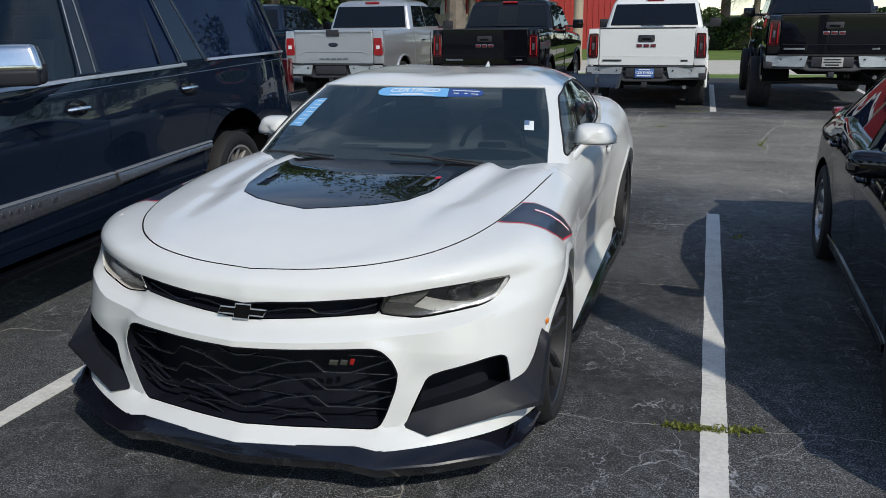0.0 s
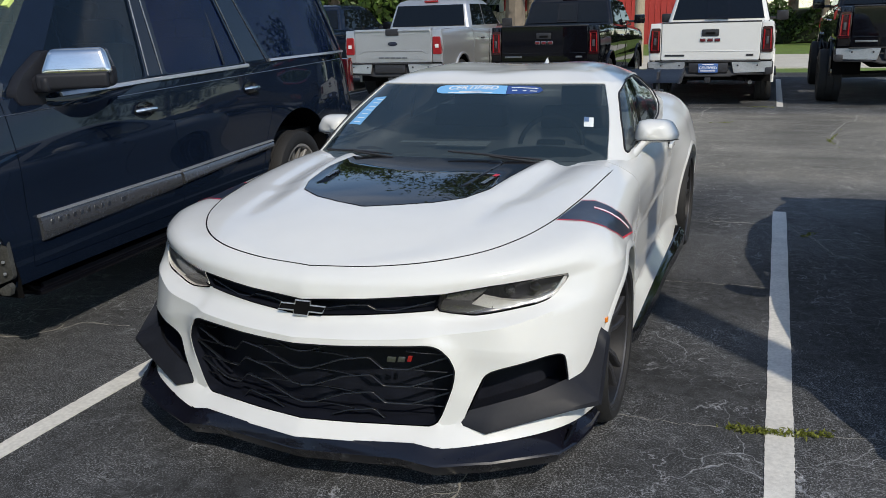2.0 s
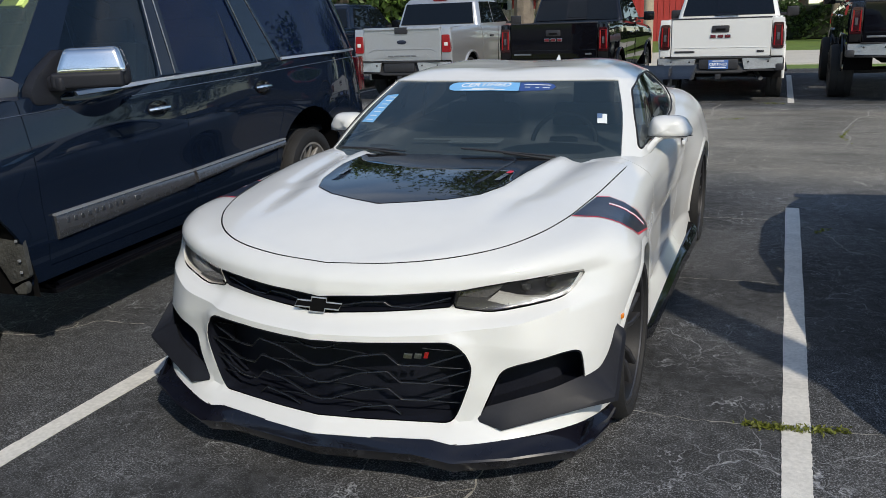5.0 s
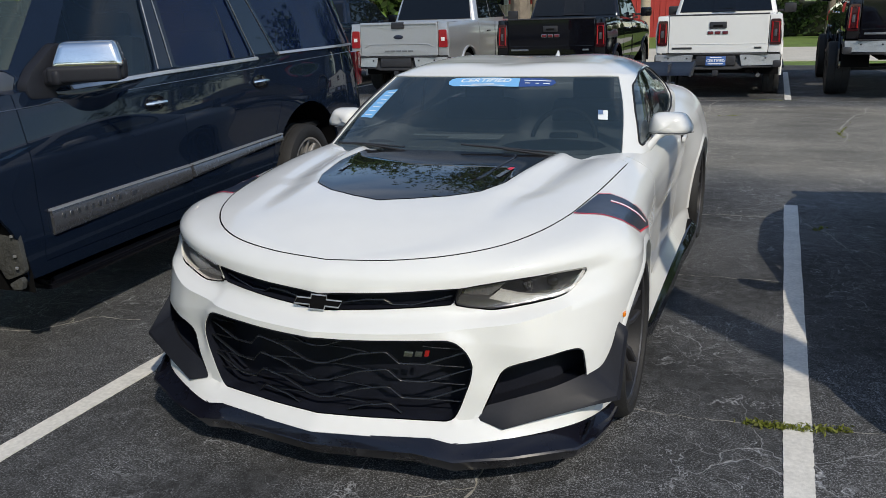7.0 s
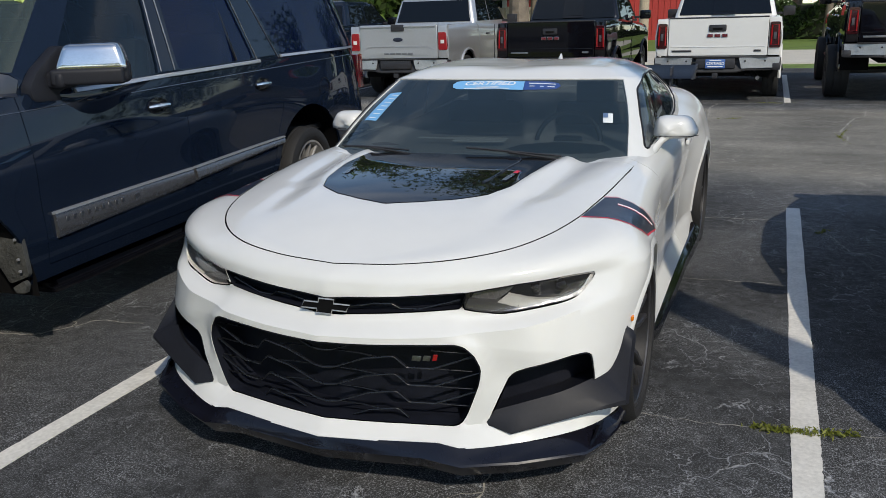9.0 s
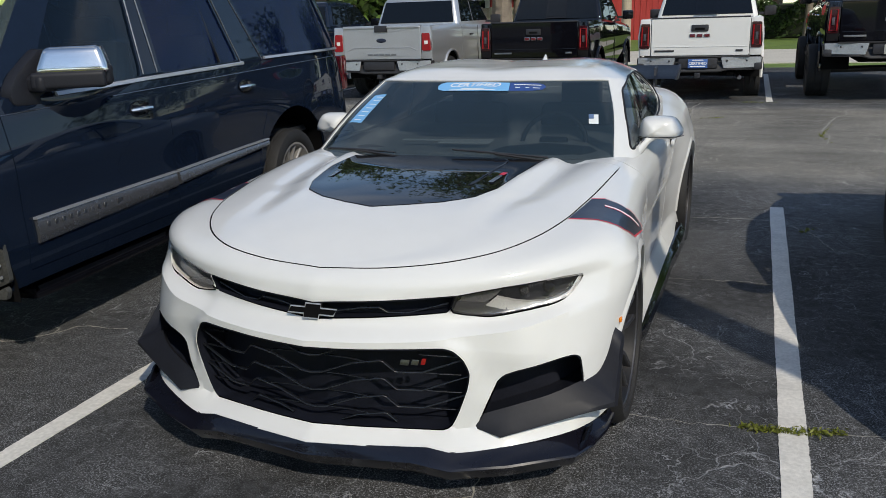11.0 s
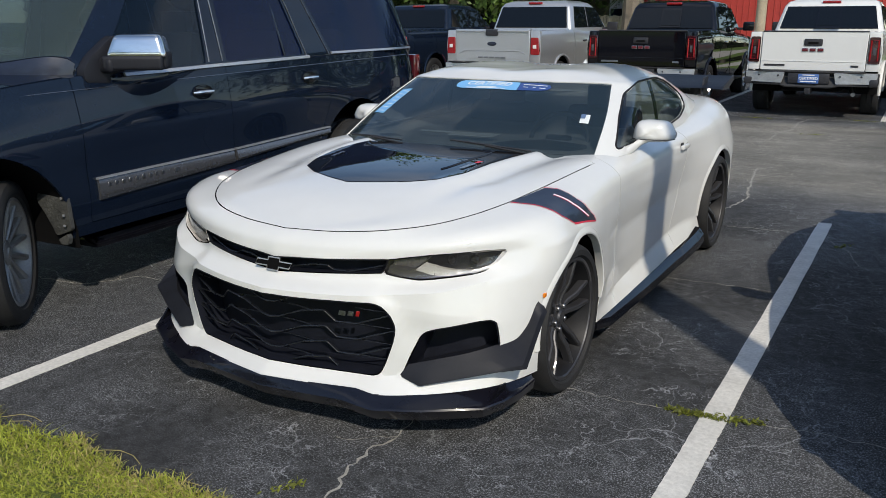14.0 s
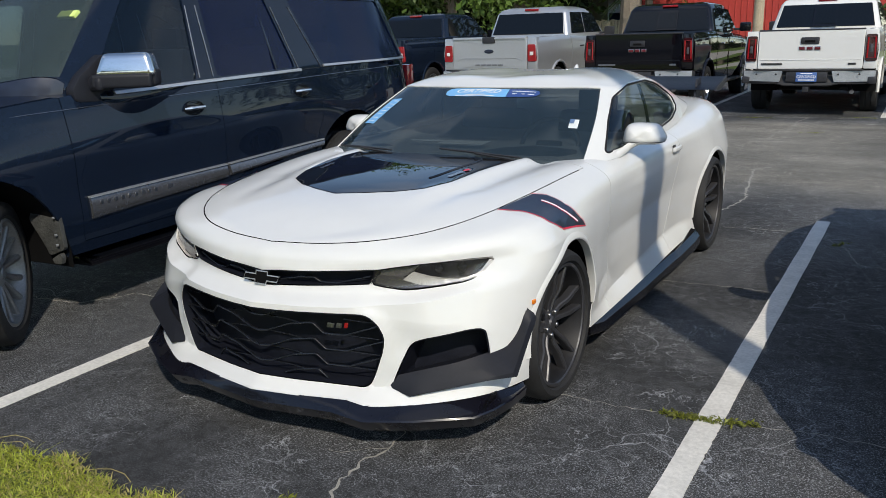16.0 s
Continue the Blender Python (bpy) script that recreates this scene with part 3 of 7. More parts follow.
CHIN = [(0, -0.918, 0.262), (0.25, -0.876, 0.264), (0.475, -0.812, 0.262), (0.62, -0.765, 0.280), (0.89, -0.595, 0.310), (0.985, -0.37, 0.32), (0.995, 0.0, 0.32),
        (0.955, 0.50, 0.252), (0.922, 0.80, 0.264), (0.916, 1.30, 0.286), (0.930, 2.10, 0.328), (1.00, 2.80, 0.30), (0.94, 3.45, 0.32), (0.75, 3.75, 0.32), (0, 3.85, 0.30)]
LIP = [(0, -0.976, 0.224), (0.25, -0.932, 0.222), (0.497, -0.888, 0.214), (0.66, -0.803, 0.217), (0.90, -0.612, 0.235), (0.968, -0.38, 0.220), (0.975, 0.0, 0.21),
       (0.970, 0.52, 0.194), (0.970, 0.80, 0.194), (0.972, 1.30, 0.202), (0.985, 2.10, 0.232), (0.98, 2.80, 0.20), (0.92, 3.45, 0.23), (0.72, 3.70, 0.25), (0, 3.80, 0.25)]


HOOD_LINE = hermite([(-0.776, 0.811), (-0.68, 0.842), (-0.50, 0.898), (-0.25, 0.943), (0.0, 0.966), (0.5, 0.984), (0.9, 0.968), (2.5, 0.985), (3.1, 1.085), (3.9, 1.06)], [16] * 9)
EDGE = hermite(SHOULDER, [10] * 14)


def hood_height(y):
    return np.interp(y, HOOD_LINE[:, 0], HOOD_LINE[:, 1])


def inner(f):
    """A line on the hood, a share f of the way from the shoulder to the middle; the hood is arched from side to side."""
    ys = [-0.70, -0.60, -0.47, -0.34, -0.22, -0.08, 0.10, 0.55, 0.83, 1.30, 2.10, 2.81, 3.30, 3.58, 3.72]
    out = []
    for (x, y, z), yc in zip(SHOULDER, ys):
        X, Y = x * (1 - f), y + (yc - y) * f
        zc = float(hood_height(Y))
        k = int(np.argmax(EDGE[:, 1] > 3.0))
        half, ze = np.interp(Y, EDGE[:k, 1], EDGE[:k, 0]), np.interp(Y, EDGE[:k, 1], EDGE[:k, 2])
        if Y > 2.9:
            half, ze = 0.86, z
        Z = zc - (zc - ze) * min(1, X / max(half, 0.05)) ** 2.4
        out.append((X, Y, Z))
    return out


lower = Shell([inner(1.0), inner(0.9), inner(0.6), inner(0.3), SHOULDER, CREST, BROW, SILL, RIDGE, MOUTH, CHIN, LIP], 0.022, creases=(6, 8, 9, 10))


def sculpt(P):
    """Ridges beside the hood insert that end in ears at the cowl, with a soft valley outside them."""
    x, y = P[..., 0], P[..., 1]
    e = np.interp(y, [-0.6, -0.14, -0.02, 0.56], [0.33, 0.375, 0.425, 0.50])
    step = lambda a, b: np.clip((y - a) / (b - a), 0, 1) ** 2 * (3 - 2 * np.clip((y - a) / (b - a), 0, 1))
    off = 1 - step(0.60, 0.66)
    ridge = 0.011 * np.exp(-((x - e - 0.032) / 0.026) ** 2) * step(-0.10, 0.25) * off
    ridge += 0.005 * np.exp(-((x - e - 0.03) / 0.05) ** 2) * step(-0.45, -0.10) * off
    valley = -0.011 * np.exp(-((x - e - 0.135) / 0.055) ** 2) * step(-0.58, -0.12) * off
    return ridge + valley


top = lower.v < 4
lower.G[:, top, 2] += sculpt(lower.G[:, top])
yz, xz, xy = (lambda P: P[:, 1:3]), (lambda P: P[:, [0, 2]]), (lambda P: P[:, 0:2])
AX_F, AX_R = (0.012, 0.345), (2.812, 0.348)


def front(f, back=-0.2):
    return lambda P, u, v: np.where((P[:, 1] < back) & (v > 4.2), f(xz(P)), 1.0)


def sided(f, lo=-0.6, hi=3.6):
    return lambda P, u, v: np.where((P[:, 0] > 0.6) & (P[:, 1] > lo) & (P[:, 1] < hi), f(yz(P)), 1.0)


def arch(c, r):
    return lambda P, u, v: np.where((P[:, 0] > 0.72) & (v > 4.6), np.linalg.norm(yz(P) - np.array(c), axis=1) - r, 1.0)


upper_grille = sd_poly([(-0.2, 0.704), (0.0, 0.704), (0.1, 0.712), (0.283, 0.723), (0.396, 0.730), (0.489, 0.735), (0.466, 0.676), (0.392, 0.671), (0.278, 0.664), (0.074, 0.650), (0.0, 0.645), (-0.2, 0.645)])
headlamp = sd_poly(rounded([(0.493, 0.734), (0.558, 0.745), (0.646, 0.757), (0.735, 0.763), (0.808, 0.768), (0.878, 0.766), (0.866, 0.742), (0.844, 0.709), (0.818, 0.689), (0.782, 0.678), (0.713, 0.666), (0.644, 0.657), (0.590, 0.653), (0.519, 0.663), (0.470, 0.675)], 0.008, 3))
lower_grille = sd_poly(rounded([(-0.3, 0.569), (0.0, 0.569), (0.111, 0.569), (0.308, 0.574), (0.473, 0.574), (0.505, 0.562), (0.536, 0.523), (0.552, 0.477), (0.545, 0.426), (0.508, 0.320), (0.487, 0.276), (0.468, 0.262), (0.439, 0.262), (0.286, 0.269), (0.123, 0.269), (0.0, 0.270), (-0.3, 0.270)], 0.012, 3))
duct = sd_poly(rounded([(0.585, 0.279), (0.577, 0.288), (0.620, 0.395), (0.640, 0.445), (0.660, 0.462), (0.701, 0.476), (0.836, 0.505), (0.872, 0.506), (0.888, 0.494), (0.894, 0.45), (0.901, 0.385), (0.79, 0.336), (0.68, 0.308)], 0.010, 3))
door = sd_poly([(0.70, 0.10), (0.70, 0.985), (1.2, 1.2), (1.98, 1.2), (2.03, 0.80), (1.96, 0.55), (1.84, 0.318), (1.80, 0.10)])
hood_r = lambda P, u, v: np.maximum((v - 4.0) * (0.10 + 0.20 * np.clip((P[:, 1] + 0.7) / 0.8, 0, 1)), P[:, 1] - 0.60)
insert_poly = sd_poly([(-0.375, -0.15), (-0.26, -0.238), (-0.13, -0.294), (0.0, -0.332), (0.13, -0.294), (0.26, -0.238), (0.375, -0.15), (0.430, -0.01), (0.468, 0.25), (0.488, 0.56), (-0.488, 0.56), (-0.468, 0.25), (-0.430, -0.01)])
insert_f = lambda P, u, v: np.where(v < 4, insert_poly(xy(P)), 1.0)
tail_f = lambda P, u, v: 3.62 - P[:, 1]

# the surround of the lower grille stands proud, with a hollow outside its corner
face = lower.v > 7
P = lower.G[:, face]
d = lower_grille(P[..., [0, 2]].reshape(-1, 2)).reshape(P.shape[:2])
ease = lambda a, b, t: np.clip((t - a) / (b - a), 0, 1) ** 2 * (3 - 2 * np.clip((t - a) / (b - a), 0, 1))
hollow = 0.017 * ease(0.006, 0.040, d) * (1 - ease(0.06, 0.20, d)) * ease(0.44, 0.52, P[..., 0]) * ease(0.36, 0.46, P[..., 2]) * (1 - ease(0.63, 0.67, P[..., 2]))
lower.G[:, face, 1] += hollow * (P[..., 1] < -0.3)

cut = lower.split([
    ("arch_front", arch(AX_F, 0.388)), ("arch_rear", arch(AX_R, 0.395)),
    ("upper_grille", front(upper_grille)), ("headlamp", front(headlamp)), ("lower_grille", front(lower_grille)), ("duct", front(duct, -0.42)),
    ("hood_insert", insert_f), ("hood", hood_r),
    ("door", sided(door, 0.4, 2.3)), ("rear_bumper", tail_f), ("front_body", lambda P, u, v: P[:, 1] - 0.70),
])
SKINS = {}
for nm in ("hood", "front_body", "rear_bumper"):
    bm = panel(cut[nm], 0, 0.004)
    SKINS[nm] = BVHTree.FromBMesh(bm)
    part(nm, bm, WHITE, coupe)
    # near-black copy just behind the skin, so the panel gaps look shaded
    part("dark_gap_backing", panel(cut[nm], 0, 0, -0.0125), VOID, coupe)
seam = lower.G[:, int(np.argmin(np.abs(lower.v - 4.0)))]
seam = [Vector(p) for p in seam if p[1] < 0.55]
# the shade in the hood's shut gap, drawn as a thin black bead
for s in (1, -1):
    bm = bmesh.new()
    tube(bm, [Vector((s * p.x, p.y, p.z - 0.001)) for p in seam], 0.0030, 6)
    part("hood_gap_line", bm, VOID, coupe, "black line along the hood edge, drawn for the shaded shut gap")
part("hood_insert", panel(cut["hood_insert"], 0, 0.02, 0.002), GLOSSBLACK, coupe, "gloss black vented hood insert")
for s in (1, -1):
    part("door", panel(cut["door"], s, 0.004), WHITE, coupe)
    for nm in ("door", "body"):
        part("dark_gap_backing", panel(cut[nm], s, 0, -0.0125), VOID, coupe)
    part("quarter_panel", panel(cut["body"], s, 0.006), WHITE, coupe)
    part("headlight", panel(cut["headlamp"], s, 0.0, -0.003), LENS, coupe, "clear headlight lens over a housing, dark right and lit pale left")


def cavity(data, depth, side=0, keep=""):
    """The opening's own surface moved back, with walls to its rim; keep: only the back or only the walls."""
    X, Q = data
    bm = bmesh.new()
    for s in ((1, -1) if side == 0 else (side,)):
        vs = [bm.verts.new((x * s, y, z)) for x, y, z in X]
        for q in Q:
            bm.faces.new([vs[i] for i in (q[::-1] if s > 0 else q)])
    bmesh.ops.remove_doubles(bm, verts=bm.verts, dist=0.0006)
    es = [e for e in bm.edges if e.is_boundary and not all(abs(v.co.x) < 0.002 for v in e.verts)]
    inner_v = set(bm.verts)
    r = bmesh.ops.extrude_edge_only(bm, edges=es)
    rim = {g for g in r["geom"] if isinstance(g, bmesh.types.BMVert)}
    for v in inner_v:
        v.co += Vector((-0.15 * v.co.x * depth, depth, 0))
    if keep:
        wall = {f for f in bm.faces if any(v in rim for v in f.verts)}
        wall = {f for f in wall if abs(f.calc_center_median().x) > 0.77}
        bmesh.ops.delete(bm, geom=[f for f in bm.faces if (f in wall) == (keep == "back")], context="FACES")
    bmesh.ops.recalc_face_normals(bm, faces=bm.faces)
    return bm


part("grille_cavity", cavity(cut["lower_grille"], 0.15), DUCT, coupe)
part("upper_grille_cavity", cavity(cut["upper_grille"], 0.05), DUCT, coupe)
for s in (1, -1):
    part("duct_cavity", cavity(cut["duct"], 0.17, s), DUCT, coupe)
    # one housing, two colours: the -x side is coloured pale as if sunlit
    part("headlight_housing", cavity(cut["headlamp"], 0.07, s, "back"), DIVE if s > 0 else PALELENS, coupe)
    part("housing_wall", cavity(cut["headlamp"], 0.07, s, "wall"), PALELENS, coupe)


def shell_tree(shell, vmin):
    """The half body below the shoulder as a tree for rays."""
    G = shell.G[:, shell.v >= vmin]
    n, m = G.shape[:2]
    k = np.arange(n * m).reshape(n, m)
    F = np.stack([k[:-1, :-1], k[1:, :-1], k[1:, 1:], k[:-1, 1:]], axis=-1).reshape(-1, 4)
    return BVHTree.FromPolygons([Vector(p) for p in G.reshape(-1, 3)], F.tolist())


HALF = shell_tree(lower, 4)


def front_y(x, z):
    """How far forward the front of the body stands at a place."""
    loc = HALF.ray_cast(Vector((max(abs(x), 0.001), -2, z)), Vector((0, 1, 0)))[0]
    return loc.y if loc else HALF.find_nearest(Vector((abs(x), -0.8, z)))[0].y


def side_x(y, z):
    """How far out the side of the body stands at a place."""
    loc = HALF.ray_cast(Vector((2, y, z)), Vector((-1, 0, 0)))[0]
    return loc.x if loc else HALF.find_nearest(Vector((1.0, y, z)))[0].x


# greenhouse
BELT = [(0, 0.47, 0.955), (0.45, 0.53, 0.958), (0.792, 0.726, 0.957), (0.838, 0.805, 0.950), (0.862, 1.40, 0.955), (0.868, 2.0, 0.965), (0.845, 2.5, 1.01), (0.715, 2.98, 1.080), (0.5, 3.10, 1.085), (0, 3.2, 1.085)]
MIDG = [(0, 0.87, 1.145), (0.43, 0.92, 1.145), (0.738, 1.058, 1.140), (0.785, 1.13, 1.132), (0.805, 1.55, 1.145), (0.80, 2.05, 1.15), (0.775, 2.48, 1.145), (0.665, 2.86, 1.135), (0.46, 2.93, 1.155), (0, 3.0, 1.17)]
RAIL = [(0, 1.27, 1.305), (0.40, 1.30, 1.304), (0.655, 1.375, 1.297), (0.695, 1.43, 1.288), (0.715, 1.75, 1.300), (0.70, 2.1, 1.295), (0.67, 2.42, 1.262), (0.60, 2.66, 1.235), (0.42, 2.72, 1.268), (0, 2.75, 1.295)]
ROOF = [(0, 1.36, 1.335), (0.38, 1.38, 1.334), (0.56, 1.48, 1.335), (0.59, 1.53, 1.332), (0.60, 1.80, 1.342), (0.59, 2.1, 1.338), (0.55, 2.36, 1.316), (0.46, 2.5, 1.302), (0.3, 2.57, 1.312), (0, 2.6, 1.322)]
CROWN = [(0, 1.50, 1.348), (0, 1.53, 1.35), (0, 1.60, 1.353), (0, 1.70, 1.356), (0, 1.85, 1.358), (0, 2.05, 1.355), (0, 2.2, 1.351), (0, 2.3, 1.346), (0, 2.4, 1.34), (0, 2.46, 1.335)]
green = Shell([CROWN, ROOF, RAIL, MIDG, BELT], 0.025, creases=(2,))
side_glass = sd_poly(rounded([(0.90, 0.985), (1.13, 1.13), (1.35, 1.235), (1.63, 1.284), (2.05, 1.284), (2.30, 1.245), (2.45, 1.155), (2.42, 1.08), (2.20, 1.03), (1.94, 1.008), (1.5, 0.99)], 0.05))
gcut = green.split([
    ("windshield", lambda P, u, v: np.maximum((u - 2.0) * 0.2, (2.06 - v) * 0.2)),
    ("window", lambda P, u, v: np.where((P[:, 0] > 0.5) & (u > 2.3) & (u < 7.3), side_glass(yz(P)), 1.0)),
    ("rear_window", lambda P, u, v: np.maximum(np.maximum((7.6 - u) * 0.2, (2.08 - v) * 0.2), (v - 3.9) * 0.2)),
], 0.001)
part("roof", panel(gcut["body"], 0, 0.015), WHITE, coupe)
part("windshield", panel(gcut["windshield"], 0, 0.0, -0.004), SCREENGLASS, coupe, "dark tinted windshield")
part("rear_window", panel(gcut["rear_window"], 0, 0.0, -0.004), PRIVACY, coupe)
for s in (1, -1):
    part("side_window", panel(gcut["window"], s, 0.0, -0.006), DARKGLASS, coupe)

for s in (1, -1):
    wheel(coupe, "front_wheel", 0.852 * s, AX_F[0] - 0.035, AX_F[1], s, 0.345, 0.280, 0.29, RIMDARK, 5, "split")
    wheel(coupe, "rear_wheel", 0.865 * s, AX_R[0], AX_R[1], s, 0.348, 0.280, 0.31, RIMDARK, 5, "split")


def drape(bm, A, B, n, m, skins, way, lift=0.0015):
    """A thin sheet between two edges, laid onto skins along a direction."""
    A, B, way = [Vector(a) for a in A], [Vector(b) for b in B], Vector(way).normalized()
    def along(P, f):
        f *= len(P) - 1
        i = min(int(f), len(P) - 2)
        return P[i].lerp(P[i + 1], f - i)
    rows = []
    for i in range(n + 1):
        row = []
        for j in range(m + 1):
            p = along(A, i / n).lerp(along(B, i / n), j / m)
            best = None
            for t in skins:
                loc, nor, _, d = t.ray_cast(p - way * 0.3, way, 0.7)
                if loc is not None and (best is None or d < best[1]):
                    best = (loc, d, nor)
            q = best[0] + (best[2] if best[2].dot(way) < 0 else -best[2]) * lift if best else p
            row.append(bm.verts.new(q))
        rows.append(row)
    for P, Q in zip(rows, rows[1:]):
        for j in range(m):
            bm.faces.new((P[j], Q[j], Q[j + 1], P[j + 1]))


def text_mesh(word, size, bold=0.0):
    cu = bpy.data.curves.new("word", "FONT")
    cu.body, cu.size, cu.align_x, cu.align_y, cu.offset = word, size, "CENTER", "CENTER", bold
    ob = bpy.data.objects.new("word", cu)
    me = bpy.data.meshes.new_from_object(ob)
    bm = bmesh.new()
    bm.from_mesh(me)
    bpy.data.objects.remove(ob)
    return bm


def laid(bm, origin, right, up, lift=0.0):
    """Puts a flat mesh of the x-y plane onto a place with given axes."""
    r, u = Vector(right).normalized(), Vector(up)
    u = (u - r * u.dot(r)).normalized()
    nrm = r.cross(u)
    for v in bm.verts:
        v.co = Vector(origin) + r * v.co.x + u * v.co.y + nrm * (v.co.z + lift)
    return bm


# fender stripes: navy with a red edge and a white bar
SK = [SKINS["front_body"], SKINS["hood"]]
for s in (1, -1):
    def mx(P):
        return [(x * s, y, z) for x, y, z in P]
    way = (-0.75 * s, 0.05, -0.66)
    TOPE = [(0.812, 0.042, 0.92), (0.861, 0.093, 0.910), (0.940, 0.110, 0.865), (0.978, 0.165, 0.815), (0.994, 0.232, 0.756)]
    LOWE = [(0.766, -0.218, 0.896), (0.864, -0.172, 0.890), (0.918, -0.158, 0.868), (0.958, -0.135, 0.837), (0.986, -0.050, 0.795)]
    bm = bmesh.new()
    drape(bm, mx(TOPE), mx(LOWE), 28, 12, SK, way)
    dec = part("fender_stripe", bm, STRIPE, coupe, "navy fender decal with red outline")
    bm = bmesh.new()
    e = 0.006
    drape(bm, mx(TOPE), mx([(x - 0.5 * e, y + 0.2 * e, z + 0.6 * e) for x, y, z in TOPE]), 28, 1, SK, way, 0.003)
    drape(bm, mx(LOWE), mx([(x + 0.3 * e, y - e, z - 0.3 * e) for x, y, z in LOWE]), 28, 1, SK, way, 0.003)
    drape(bm, mx([TOPE[-1], (0.992, 0.09, 0.777), LOWE[-1]]), mx([(0.995, 0.232, 0.750), (0.995, 0.09, 0.771), (0.992, -0.052, 0.789)]), 12, 1, SK, way, 0.003)
    part("red_outline", bm, REDLINE, dec)
    WB = [(0.868, 0.014, 0.900), (0.908, 0.028, 0.880), (0.945, 0.044, 0.856), (0.970, 0.085, 0.826), (0.989, 0.138, 0.791)]
    for nm, w, m, up in (("white_bar", 0.006, WHITELINE, 0.0032), ("red_outline", 0.010, REDLINE, 0.0024)):
        bm = bmesh.new()
        drape(bm, mx([(x - 0.3 * w, y + w, z) for x, y, z in WB]), mx([(x + 0.3 * w, y - w, z) for x, y, z in WB]), 20, 1, SK, way, up)
        part(nm, bm, m, dec)

# splitter
OUT = [(0, -0.985, 0.184), (0.20, -0.962, 0.187), (0.385, -0.946, 0.194), (0.520, -0.934, 0.176), (0.70, -0.852, 0.177), (0.906, -0.728, 0.186), (0.952, -0.65, 0.196), (0.984, -0.55, 0.206), (0.992, -0.43, 0.212)]
INN = [(0, -0.966, 0.226), (0.20, -0.938, 0.224), (0.428, -0.900, 0.232), (0.500, -0.886, 0.216), (0.66, -0.802, 0.218), (0.84, -0.664, 0.230), (0.915, -0.588, 0.236), (0.962, -0.48, 0.228), (0.968, -0.41, 0.221)]
bm = bmesh.new()
for s in (1, -1):
    rows = []
    for (a, b, c), (d, e, f) in zip(OUT, INN):
        mid = ((a * 0.5 + d * 0.5), (b * 0.5 + e * 0.5), c * 0.5 + f * 0.5 + (0.004 if a < 0.45 else -0.006))
        sec = [(d, e, f), mid, (a * 0.997, b + 0.004, c + 0.002), (a, b, c - 0.005), (a * 0.99, b + 0.016, c - 0.030), (a * 0.975, b + 0.042, c - 0.062), (d * 0.97, e + 0.06, c - 0.066)]
        rows.append([bm.verts.new((x * s, y, z)) for x, y, z in sec])
    for P, Q in zip(rows, rows[1:]):
        for k in range(6):
            bm.faces.new((P[k], Q[k], Q[k + 1], P[k + 1]))
    bm.faces.new(rows[-1])
bmesh.ops.remove_doubles(bm, verts=bm.verts, dist=0.0005)
bmesh.ops.recalc_face_normals(bm, faces=bm.faces)
splitter = part("splitter", bm, SPLITTER, coupe, "satin black front splitter with a gloss edge", angle=22)
for s in (1, -1):
    # upright fence near each end of the splitter
    bm = bmesh.new()
    A = [(0.905, -0.700, 0.185), (0.925, -0.600, 0.205), (0.930, -0.585, 0.246), (0.922, -0.620, 0.244)]
    P = [bm.verts.new((s * x, y, z)) for x, y, z in A]
    Q = [bm.verts.new((s * (x + 0.008), y - 0.002, z)) for x, y, z in A]
    bm.faces.new(P)
    bm.faces.new(Q[::-1])
    for k in range(4):
        bm.faces.new((P[k], P[(k + 1) % 4], Q[(k + 1) % 4], Q[k]))
    bmesh.ops.recalc_face_normals(bm, faces=bm.faces)
    part("splitter_fence", bm, GLOSSBLACK, splitter, smooth=False)
# dive planes on the corners
CI = [(x, front_y(x, z) + 0.010, z) for x, z in ((0.588, 0.318), (0.70, 0.348), (0.80, 0.372), (0.90, 0.400))] + [(0.935, -0.515, 0.405), (0.956, -0.458, 0.440), (0.968, -0.42, 0.490), (0.972, -0.390, 0.546)]
CO = [(0.568, front_y(0.57, 0.28) - 0.006, 0.280), (0.655, -0.792, 0.260), (0.84, -0.695, 0.304), (1.012, -0.600, 0.344), (1.0115, -0.585, 0.352), (1.008, -0.52, 0.405), (1.004, -0.455, 0.458), (1.0, -0.374, 0.518)]
for s in (1, -1):
    bm = bmesh.new()
    I, O = hermite(CI, [4] * 7), np.concatenate([np.linspace(a, b, 4, endpoint=False) for a, b in zip(np.array(CO), np.array(CO[1:]))] + [np.array(CO[-1:])])
    rows = []
    for k, (p, q) in enumerate(zip(I, O)):
        side = min(1, max(0, (k - 10) / 4))
        sec = [p, p * 0.5 + q * 0.5 + np.array([0, 0, -0.002]), q, q + np.array([0.003 + 0.006 * side, -0.002 + 0.012 * side, -0.010 - 0.016 * side]), p + np.array([0, 0.02, -0.014])]
        rows.append([bm.verts.new((x * s, y, z)) for x, y, z in sec])
    for P, Q in zip(rows, rows[1:]):
        for k in range(5):
            bm.faces.new((P[k], Q[k], Q[(k + 1) % 5], P[(k + 1) % 5]))
    bm.faces.new(rows[0])
    bm.faces.new(rows[-1])
    bmesh.ops.recalc_face_normals(bm, faces=bm.faces)
    part("dive_plane", bm, DIVE, coupe, "satin dark grey dive plane", angle=32)
    bm = bmesh.new()
    box(bm, (0.992 * s, -0.352, 0.558), (0.010, 0.024, 0.017), 0.003)
    part("side_marker", bm, AMBER, coupe, "small amber side marker")

